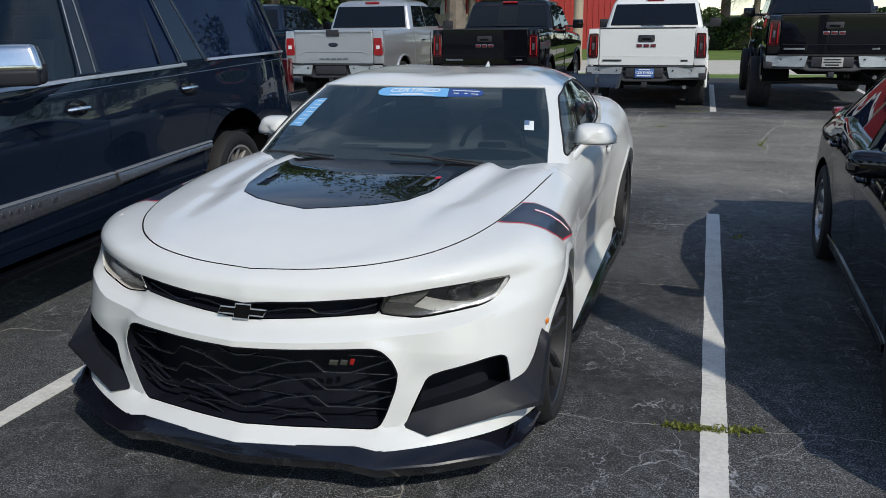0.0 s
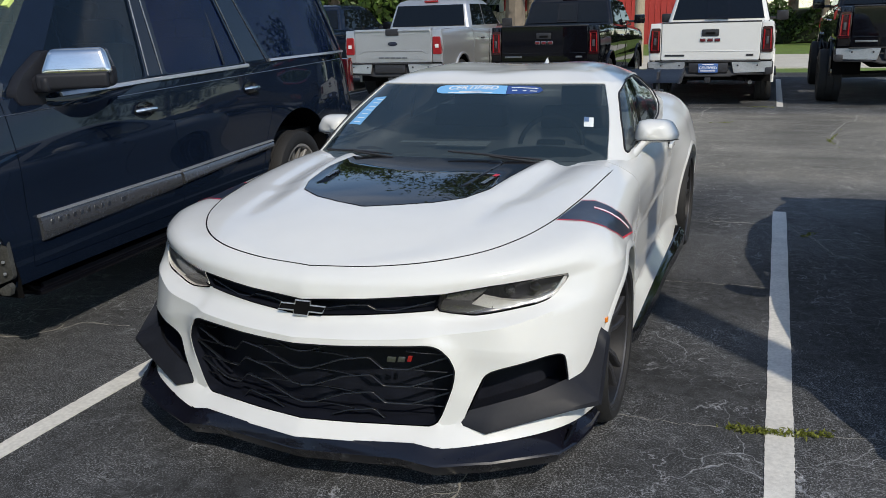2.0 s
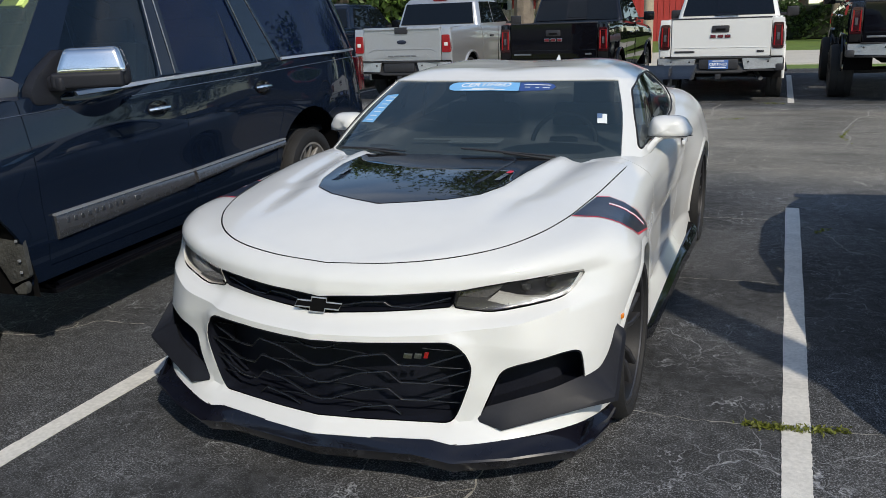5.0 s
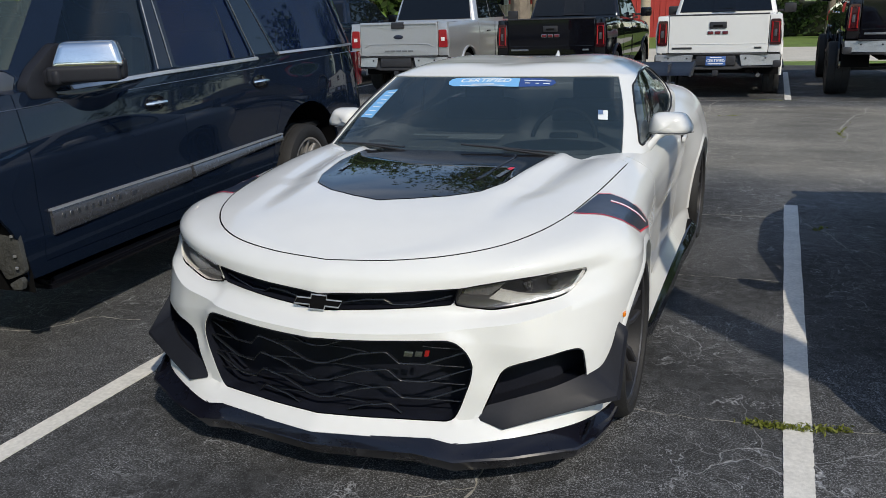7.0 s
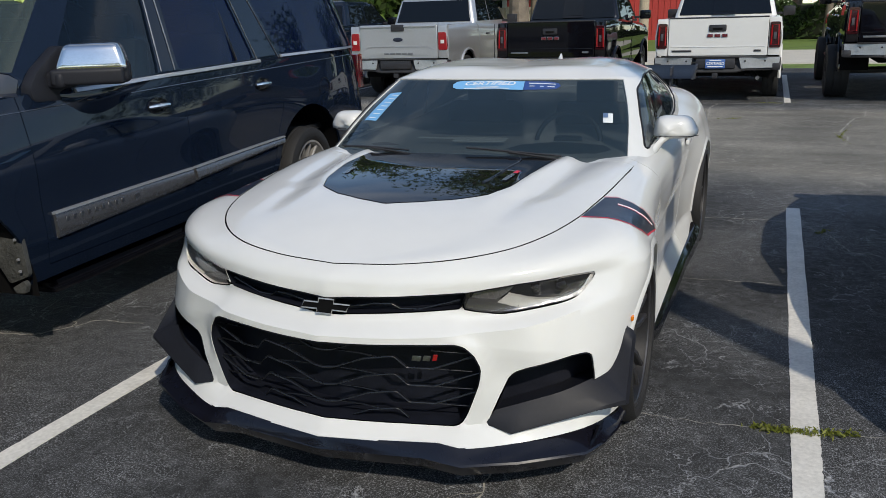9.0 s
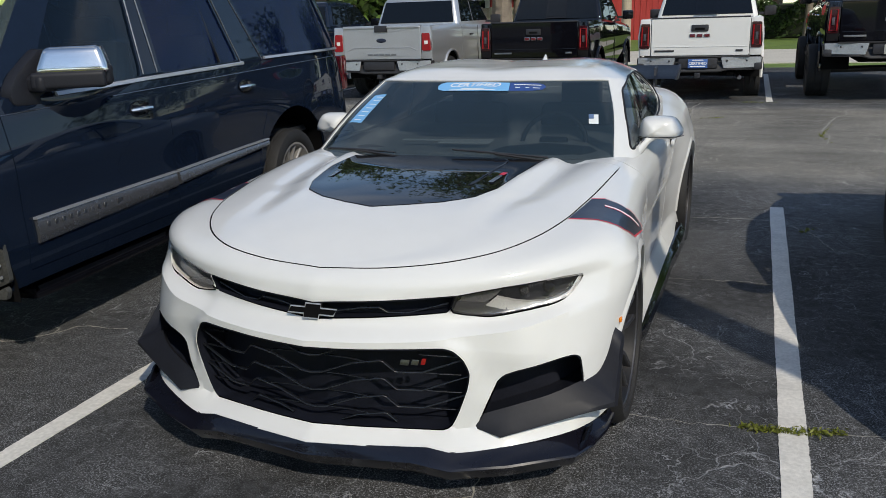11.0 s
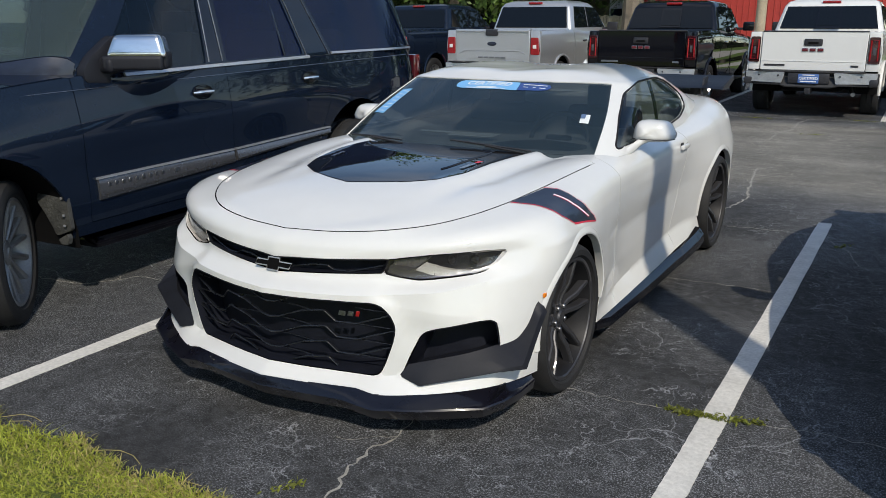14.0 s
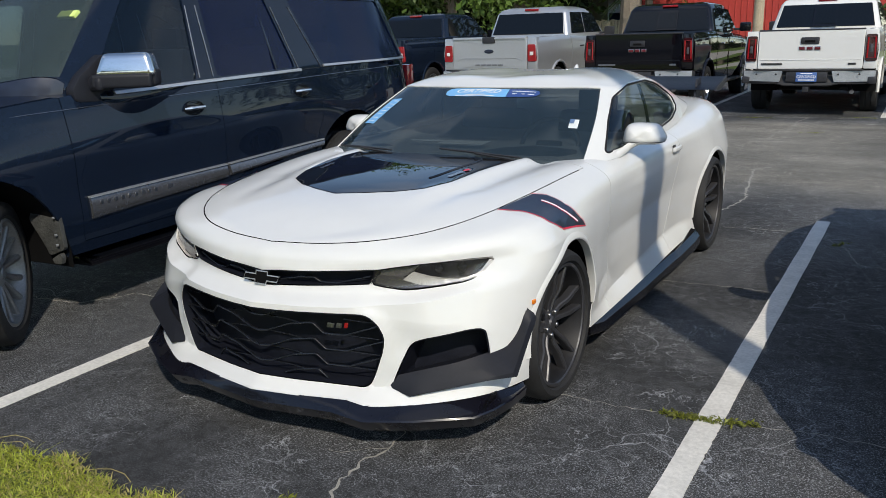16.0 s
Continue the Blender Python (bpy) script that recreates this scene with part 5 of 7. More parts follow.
for s in (1, -1):
    bm = bmesh.new()
    box(bm, (0.37 * s, 1.75, 0.48), (0.52, 0.55, 0.18), 0.06, 3)
    box(bm, (0.37 * s, 2.05, 0.78), (0.50, 0.16, 0.62), 0.06, 3, Euler((radians(-14), 0, 0)).to_matrix())
    box(bm, (0.37 * s, 2.14, 1.14), (0.26, 0.09, 0.18), 0.04, 3)
    part("seat", bm, SEATCLOTH, coupe)
part("cabin_floor", boxm((0, 1.9, 0.30), (1.6, 2.6, 0.04)), DASHM, coupe, smooth=False)
part("rear_shelf", boxm((0, 2.75, 0.93), (1.35, 0.7, 0.05), 0.02), DASHM, coupe)
part("rearview_mirror", boxm((0, 1.33, 1.245), (0.22, 0.03, 0.06), 0.015), SATIN, coupe)
for s in (1, -1):
    part("door_card", boxm((0.80 * s, 1.45, 0.72), (0.05, 1.3, 0.46), 0.02), DASHM, coupe)

# ---- other vehicles ----
def shell_sdf(c, r, xmin=0.6, vmin=1.2):
    return lambda P, u, v: np.where((P[:, 0] > xmin) & (v > vmin), np.linalg.norm(P[:, 1:3] - np.array(c), axis=1) - r, 1.0)


def on_side(shell, y, z, vmin=0.9):
    P = shell.G[:, shell.v >= vmin].reshape(-1, 3)
    P = P[P[:, 0] > 0.4]
    d = (P[:, 1] - y) ** 2 + (P[:, 2] - z) ** 2
    k = np.argsort(d)[:4]
    w = 1 / (d[k] + 1e-5)
    return float((P[k, 0] * w).sum() / w.sum())


def strip(shell, s, ys, zlo, zhi, proud, material, name, parent, label="", vmin=0.9):
    """A moulding along a side: ys from front to rear, its lower and upper heights at both ends."""
    bm = bmesh.new()
    rows = []
    for k in range(13):
        f = k / 12
        y = ys[0] + (ys[1] - ys[0]) * f
        a, b = zlo[0] + (zlo[1] - zlo[0]) * f, zhi[0] + (zhi[1] - zhi[0]) * f
        xa, xb = on_side(shell, y, a, vmin), on_side(shell, y, b, vmin)
        c = (b - a) * 0.2
        rows.append([bm.verts.new((s * q[0], y, q[1])) for q in ((xa - 0.01, a), (xa + proud * 0.6, a), (xa + proud, a + c), (xb + proud, b - c), (xb + proud * 0.6, b), (xb - 0.01, b))])
    for P, Q in zip(rows, rows[1:]):
        for k in range(5):
            bm.faces.new((P[k], P[k + 1], Q[k + 1], Q[k]))
    bm.faces.new(rows[0])
    bm.faces.new(rows[-1])
    bmesh.ops.recalc_face_normals(bm, faces=bm.faces)
    return part(name, bm, material, parent, label)


def handle(shell, s, y, z, parent, base, bar, length=0.20):
    x = on_side(shell, y, z)
    bm = boxm((s * (x + 0.001), y, z), (0.012, length * 0.8, 0.075), 0.006)
    h = part("handle_cup", bm, base, parent)
    ring = bmesh.new()
    tube(ring, [(s * (x + 0.004), y + length * 0.50 * math.cos(a), z + 0.044 * math.sin(a)) for a in np.linspace(0, 2 * math.pi, 24, endpoint=False)], 0.006, 6, True)
    part("handle_ring", ring, base, h)
    bm = bmesh.new()
    tube(bm, [(s * (x + 0.01), y - length / 2, z), (s * (x + 0.038), y - length / 2 + 0.03, z + 0.002), (s * (x + 0.04), y, z + 0.003), (s * (x + 0.038), y + length / 2 - 0.03, z + 0.002), (s * (x + 0.01), y + length / 2, z)], [0.010, 0.014, 0.015, 0.014, 0.010], 8)
    return part("door_handle", bm, bar, h, "chrome door handle" if bar is CHROME else "")


def wells(parent, centres, r, x0, x1):
    for s in (1, -1):
        for cy, cz in centres:
            bm = bmesh.new()
            rows = []
            for k in range(21):
                a = math.pi * (-0.02 + 1.04 * k / 20)
                rows.append([bm.verts.new((x * s, cy + r * math.cos(a), cz + r * math.sin(a))) for x in (x0, x1)])
            for P, Q in zip(rows, rows[1:]):
                bm.faces.new((P[0], P[1], Q[1], Q[0]))
            bm.faces.new([p[0] for p in rows])
            part("wheel_well", bm, VOID, parent)


def seat_part(parent, x, y, z, h=0.62, w=0.48):
    bm = bmesh.new()
    box(bm, (x, y - 0.2, z), (w, 0.5, 0.16), 0.05)
    box(bm, (x, y + 0.08, z + h / 2), (w * 0.95, 0.14, h), 0.05, 2, Euler((radians(-12), 0, 0)).to_matrix())
    box(bm, (x, y + 0.17, z + h + 0.06), (w * 0.52, 0.08, 0.17), 0.03)
    part("seat", bm, SEATCLOTH, parent)


def large_suv():
    car = thing("large_suv", pose(-2.863, -0.86, 0, 0, 0, 3.5), "dark blue-black large suv with chrome mirrors and bright side mouldings", "car")
    T0 = [(0, -1.08, 1.19), (0, -0.98, 1.205), (0, -0.80, 1.23), (0, -0.6, 1.26), (0, -0.2, 1.305), (0, 0.6, 1.39), (0, 1.7, 1.34), (0, 2.9, 1.30), (0, 3.39, 1.30), (0, 4.2, 1.31), (0, 4.4, 1.32), (0, 4.5, 1.33), (0, 4.56, 1.34)]
    T1 = [(0, -1.2, 1.15), (0.55, -1.17, 1.155), (0.84, -1.02, 1.17), (0.905, -0.76, 1.205), (0.925, -0.2, 1.275), (0.930, 0.6, 1.345), (0.945, 1.7, 1.335), (0.95, 2.9, 1.36), (0.95, 3.39, 1.37), (0.945, 4.2, 1.38), (0.90, 4.5, 1.38), (0.68, 4.6, 1.38), (0, 4.62, 1.38)]
    T2 = [(0, -1.24, 1.06), (0.56, -1.21, 1.06), (0.89, -1.05, 1.10), (0.934, -0.78, 1.14), (0.952, -0.2, 1.205), (0.956, 0.6, 1.245), (0.959, 1.7, 1.265), (0.959, 2.9, 1.285), (0.959, 3.39, 1.29), (0.954, 4.2, 1.30), (0.914, 4.54, 1.30), (0.70, 4.64, 1.30), (0, 4.66, 1.30)]
    T3 = [(0, -1.27, 0.90), (0.58, -1.24, 0.90), (0.91, -1.07, 0.92), (0.979, -0.79, 0.98), (0.994, -0.2, 1.03), (0.989, 0.6, 1.03), (0.984, 1.7, 1.03), (0.984, 2.9, 1.03), (0.994, 3.39, 1.04), (0.984, 4.2, 1.04), (0.944, 4.56, 1.04), (0.71, 4.67, 1.04), (0, 4.69, 1.04)]
    T4 = [(0, -1.29, 0.72), (0.60, -1.26, 0.72), (0.93, -1.08, 0.74), (0.995, -0.79, 0.80), (1.005, -0.2, 0.83), (0.985, 0.6, 0.80), (0.98, 1.7, 0.80), (0.98, 2.9, 0.80), (1.005, 3.39, 0.83), (0.99, 4.2, 0.80), (0.96, 4.58, 0.80), (0.72, 4.7, 0.80), (0, 4.72, 0.80)]
    T5 = [(0, -1.28, 0.55), (0.60, -1.25, 0.55), (0.93, -1.07, 0.56), (0.99, -0.79, 0.60), (1.0, -0.2, 0.62), (0.99, 0.6, 0.62), (0.99, 1.7, 0.62), (0.99, 2.9, 0.62), (1.0, 3.39, 0.62), (0.985, 4.2, 0.60), (0.95, 4.6, 0.60), (0.72, 4.72, 0.60), (0, 4.74, 0.60)]
    T6 = [(0, -1.22, 0.38), (0.58, -1.19, 0.38), (0.90, -1.04, 0.38), (0.965, -0.79, 0.40), (0.96, -0.2, 0.42), (0.955, 0.6, 0.43), (0.95, 1.7, 0.43), (0.95, 2.9, 0.43), (0.96, 3.39, 0.43), (0.95, 4.2, 0.44), (0.92, 4.57, 0.45), (0.70, 4.68, 0.45), (0, 4.7, 0.45)]
    sh = Shell([T0, T1, T2, T3, T4, T5, T6], 0.04, creases=(1, 2))
    d1 = sd_poly([(0.51, 0.50), (0.51, 1.6), (1.80, 1.6), (1.80, 0.50)])
    d2 = sd_poly([(1.80, 0.50), (1.80, 1.6), (3.03, 1.6), (3.03, 1.0), (2.90, 0.75), (2.78, 0.50)])
    fy = lambda f: (lambda P, u, v: np.where((P[:, 0] > 0.6) & (v > 1.02), f(P[:, 1:3]), 1.0))
    c = sh.split([("a1", shell_sdf((-0.18, 0.405), 0.575)), ("a2", shell_sdf((3.45, 0.405), 0.575)), ("door", fy(d1)), ("rear_door", fy(d2)),
                  ("hood", lambda P, u, v: np.maximum((v - 1.0) * 0.1, P[:, 1] - 0.5))], 0.003)
    part("hood", panel(c["hood"]), NAVY, car)
    part("body", panel(c["body"], 0, 0.02), NAVY, car)
    part("dark_gap_backing", panel(c["body"], 0, 0, -0.02), VOID, car)
    for s in (1, -1):
        for nm in ("door", "rear_door"):
            part(nm, panel(c[nm], s, 0.02), NAVY, car)
            part("dark_gap_backing", panel(c[nm], s, 0, -0.02), VOID, car)
    B0 = [(0, 0.30, 1.395), (0.5, 0.38, 1.405), (0.845, 0.58, 1.425), (0.915, 0.70, 1.36), (0.94, 1.7, 1.345), (0.945, 2.9, 1.365), (0.945, 3.5, 1.375), (0.935, 4.4, 1.385), (0.88, 4.60, 1.385), (0.6, 4.66, 1.385), (0, 4.68, 1.385)]
    B1 = [(0, 0.97, 1.95), (0.45, 1.00, 1.95), (0.70, 1.09, 1.945), (0.75, 1.18, 1.941), (0.785, 1.7, 1.97), (0.795, 2.9, 1.98), (0.795, 3.5, 1.98), (0.785, 4.25, 1.97), (0.73, 4.44, 1.96), (0.5, 4.48, 1.96), (0, 4.50, 1.965)]
    B2 = [(0, 1.12, 2.005), (0.42, 1.14, 2.005), (0.62, 1.24, 2.005), (0.66, 1.32, 2.005), (0.69, 1.8, 2.02), (0.70, 2.9, 2.035), (0.70, 3.4, 2.03), (0.69, 3.95, 2.015), (0.64, 4.18, 2.0), (0.44, 4.22, 2.0), (0, 4.24, 2.0)]
    B3 = [(0, y, z) for y, z in ((1.35, 2.02), (1.4, 2.022), (1.5, 2.025), (1.6, 2.03), (2.0, 2.045), (2.8, 2.05), (3.3, 2.045), (3.7, 2.035), (3.9, 2.025), (3.95, 2.025), (4.0, 2.025))]
    BM = [(max(0, x - 0.025), y + (-0.04 if y < 0.8 else 0.0), z - 0.16) for x, y, z in B0]
    gh = Shell([B3, B2, B1, B0, BM], 0.045, creases=(2, 3))
    w1 = sd_poly(rounded([(0.76, 1.362), (0.785, 1.41), (1.20, 1.905), (1.70, 1.915), (1.63, 1.365)], 0.03))
    w2 = sd_poly(rounded([(1.83, 1.372), (1.85, 1.918), (2.56, 1.922), (2.74, 1.388)], 0.03))
    w3 = sd_poly(rounded([(3.13, 1.392), (2.85, 1.925), (4.25, 1.920), (4.50, 1.402)], 0.05))
    ww = lambda f: (lambda P, u, v: np.where((P[:, 0] > 0.5) & (u > 2.4) & (u < 8), f(P[:, 1:3]), 1.0))
    g = gh.split([("ws", lambda P, u, v: np.maximum(np.maximum((u - 2.05) * 0.2, (2.06 - v) * 0.3), (v - 2.97) * 0.3)), ("cowl", lambda P, u, v: np.maximum((u - 2.3) * 0.2, (2.98 - v) * 0.3)), ("w1", ww(w1)), ("w2", ww(w2)), ("w3", ww(w3)),
                  ("rw", lambda P, u, v: np.maximum(np.maximum((8.1 - u) * 0.2, (2.08 - v) * 0.3), (v - 2.9) * 0.3))], 0.001)
    part("roof", panel(g["body"], 0, 0.02), NAVY, car)
    part("cowl", panel(g["cowl"]), STRIPE, car, "dull dark blue cowl below the windshield")
    part("windshield", panel(g["ws"], 0, 0, -0.006), VEILEDGLASS, car, "greenish windshield with the sky's reflection put into its tint")
    part("rear_window", panel(g["rw"], 0, 0, -0.006), PRIVACY, car)
    for s in (1, -1):
        part("window", panel(g["w1"], s, 0, -0.010), DARKGLASS, car)
        part("window", panel(g["w2"], s, 0, -0.010), PRIVACY, car)
        part("window", panel(g["w3"], s, 0, -0.010), PRIVACY, car)
        part("window_bar", tube_mesh([(s * 0.936, 2.50, 1.388), (s * 0.862, 2.485, 1.64), (s * 0.785, 2.462, 1.92)], 0.010), GLOSSBLACK, car)
        strip(gh, s, (0.88, 2.80), (1.322, 1.352), (1.346, 1.378), 0.016, SILVER, "belt_moulding", car, "thin bright belt moulding")
        strip(gh, s, (3.12, 4.54), (1.374, 1.380), (1.396, 1.400), 0.016, SILVER, "belt_moulding", car, "thin bright belt moulding")
        strip(sh, s, (0.57, 1.77), (0.626, 0.672), (0.748, 0.756), 0.022, MOULDING, "side_moulding", car, "brushed bright side moulding")
        strip(sh, s, (1.80, 2.98), (0.678, 0.735), (0.756, 0.780), 0.022, MOULDING, "side_moulding", car, "brushed bright side moulding")
        strip(sh, s, (0.565, 1.77), (0.748, 0.756), (0.760, 0.768), 0.026, SILVER, "moulding_edge", car, "bright upper moulding edge")
        strip(sh, s, (1.80, 2.98), (0.756, 0.780), (0.768, 0.792), 0.026, SILVER, "moulding_edge", car, "bright upper moulding edge")
        for k in range(10):
            y = 0.64 + 0.054 * k + (0.07 if k == 9 else 0)
            bm = boxm((s * (on_side(sh, y, 0.70) + 0.0225), y, 0.712), (0.003, 0.022 if k < 9 else 0.045, 0.024), 0.001, 1)
            part("letter_bar", bm, STEEL, car)
        strip(sh, s, (-0.1, 4.4), (1.254, 1.325), (1.259, 1.330), 0.003, STEEL, "pinstripe", car, "fine pale pinstripe")
        for y0, y1 in ((1.655, 1.708), (1.79, 1.80), (2.775, 2.615), (3.085, 2.845)):
            pts = [(s * (on_side(gh, y0 + (y1 - y0) * f, 1.375 + 0.48 * f, 1.9) + 0.003), y0 + (y1 - y0) * f, 1.375 + 0.48 * f) for f in np.linspace(0, 1, 7)]
            part("pillar_edge", tube_mesh(pts, 0.0045, 5), STEEL, car, "thin bright pillar edge")
        handle(sh, s, 1.53, 1.182, car, GLOSSBLACK, CHROME, 0.18)
        handle(sh, s, 2.764, 1.203, car, GLOSSBLACK, CHROME, 0.18)
        # mirror: dark shell with a chrome cap
        def swung(bm):
            for v in bm.verts:
                v.co = Vector((s * 1.10, 0.86, 0)) + Euler((0, 0, radians(30) * s)).to_matrix() @ v.co
            return bm
        bm = bmesh.new()
        box(bm, (s * -0.01, 0, 1.408), (0.35, 0.15, 0.082), 0.02, 3)
        box(bm, (s * 0.150, 0.035, 1.425), (0.07, 0.13, 0.11), 0.03, 3)
        m = part("mirror", swung(bm), DIVE, car, "black mirror housing with chrome cap", angle=60)
        bm = bmesh.new()
        box(bm, (s * 0.010, 0.008, 1.503), (0.355, 0.15, 0.135), 0.035, 4)
        for v in bm.verts:
            k = max(0, (v.co.z - 1.44) / 0.13)
            v.co.x -= (0.055 * k if v.co.x * s < 0 else 0.035 * k) * (1 if v.co.x > 0 else -1)
            v.co.y += 0.03 * k
        part("cap", swung(bm), CHROME, m, "chrome mirror cap", angle=60)
        bm = bmesh.new()
        box(bm, (s * 0.965, 0.78, 1.395), (0.14, 0.13, 0.085), 0.03, 3)
        part("mirror_foot", bm, DIVE, m)
        part("sail_panel", prismm(rounded([(0.61, 1.30), (0.84, 1.285), (0.90, 1.325), (0.90, 1.50), (0.87, 1.56), (0.83, 1.56), (0.665, 1.45), (0.60, 1.37)], 0.03), s * 0.88, s * 0.948, "x", 0.01), DIVE, car)
        bm = boxm((s * 0.915, 4.615, 1.165), (0.085, 0.13, 0.31), 0.02)
        part("tail_light", bm, REDLENS, car, "tall red tail light")
        bm = boxm((s * 0.79, 1.72, 0.345), (0.22, 2.25, 0.08), 0.03)
        part("running_board", bm, BLACKP, car)
        dust = mat_once("dusty_liner", (0.046, 0.047, 0.044), 0.9, 0, 0, 0.45, 14, 0.6, 60)
        bm = prismm(rounded([(s * x, z) for x, z in ((0.83, 0.79), (0.985, 0.80), (0.995, 0.687), (0.998, 0.49), (0.894, 0.45), (0.80, 0.57), (0.765, 0.66))], 0.025), 0.33, 0.36, "y", 0.006)
        for v in bm.verts:
            v.co.y += 0.012 * math.sin(v.co.x * 40) + 0.05 * (0.6 - v.co.z)
        fl = part("arch_liner", bm, dust, car, "dusty grey wheel-arch liner", angle=25)
        part("liner_foot", prismm(rounded([(s * x, z) for x, z in ((0.90, 0.43), (0.975, 0.47), (0.99, 0.45), (0.975, 0.405), (0.92, 0.402))], 0.01), 0.33, 0.36, "y", 0.004), dust, fl)
        for z in (0.58, 0.68, 0.52):
            part("clip", boxm((s * 0.972, 0.325, z), (0.014, 0.012, 0.014), 0.004), SILVER, fl)
        bm = boxm((s * 0.72, -1.18, 0.95), (0.34, 0.12, 0.22), 0.03)
        part("headlight", bm, PALELENS, car)
        # fuel-door edge and side reflector
        bm = bmesh.new()
        x = on_side(sh, 3.75, 1.08)
        tube(bm, [(s * (x + 0.002), 3.75 + 0.09 * math.cos(a), 1.08 + 0.09 * math.sin(a)) for a in np.linspace(0, 2 * math.pi, 20, endpoint=False)], 0.003, 4, True)
        part("fuel_door_edge", bm, BLACKP, car)
    part("grille", boxm((0, -1.27, 0.92), (0.9, 0.05, 0.30), 0.02), CHROME, car)
    part("front_bumper", boxm((0, -1.26, 0.58), (1.6, 0.16, 0.22), 0.05), NAVY, car)
    bm = boxm((0, 2.45, 0.42), (1.5, 3.7, 0.12))
    box(bm, (0, -0.1, 0.42), (0.7, 1.6, 0.12))
    part("underbody", bm, VOID, car, smooth=False)
    part("cabin_floor", boxm((0, 2.4, 0.75), (1.7, 3.9, 0.05)), DASHM, car, smooth=False)
    part("dashboard", boxm((0, 0.75, 1.20), (1.65, 0.5, 0.20), 0.05), DASHM, car)
    for x in (-0.42, 0.42):
        for y in (1.75, 2.75, 3.6):
            seat_part(car, x, y, 0.95)
    part("windshield_note", boxm((0.63, 0.91, 1.80), (0.15, 0.02, 0.055), rot=Euler((radians(-50), 0, 0)).to_matrix()), mat_once("yellow_green_note", (0.62, 0.75, 0.22), 0.7), car, "small yellow-green note inside the windshield", smooth=False)
    wells(car, [(-0.18, 0.405)], 0.585, 0.40, 0.985)
    wells(car, [(3.45, 0.405)], 0.585, 0.6, 0.985)
    for s in (1, -1):
        # the front wheels are turned to full lock
        w = wheel(car, "front_wheel", 0.755 * s, 0.03, 0.405, s, 0.405, 0.300, 0.26, RIMGREY, 14, "thin")
        w.rotation_euler.z += radians(40)
        wheel(car, "rear_wheel", 0.862 * s, 3.45, 0.398, s, 0.398, 0.284, 0.26, RIMGREY, 14, "thin")
    return car


ONCE = {}


def mat_once(name, *a, **k):
    if name not in ONCE:
        ONCE[name] = mat(name, *a, **k)
    return ONCE[name]


def tube_mesh(pts, r, n=6, closed=False):
    bm = bmesh.new()
    tube(bm, pts, r, n, closed)
    return bm


large_suv()


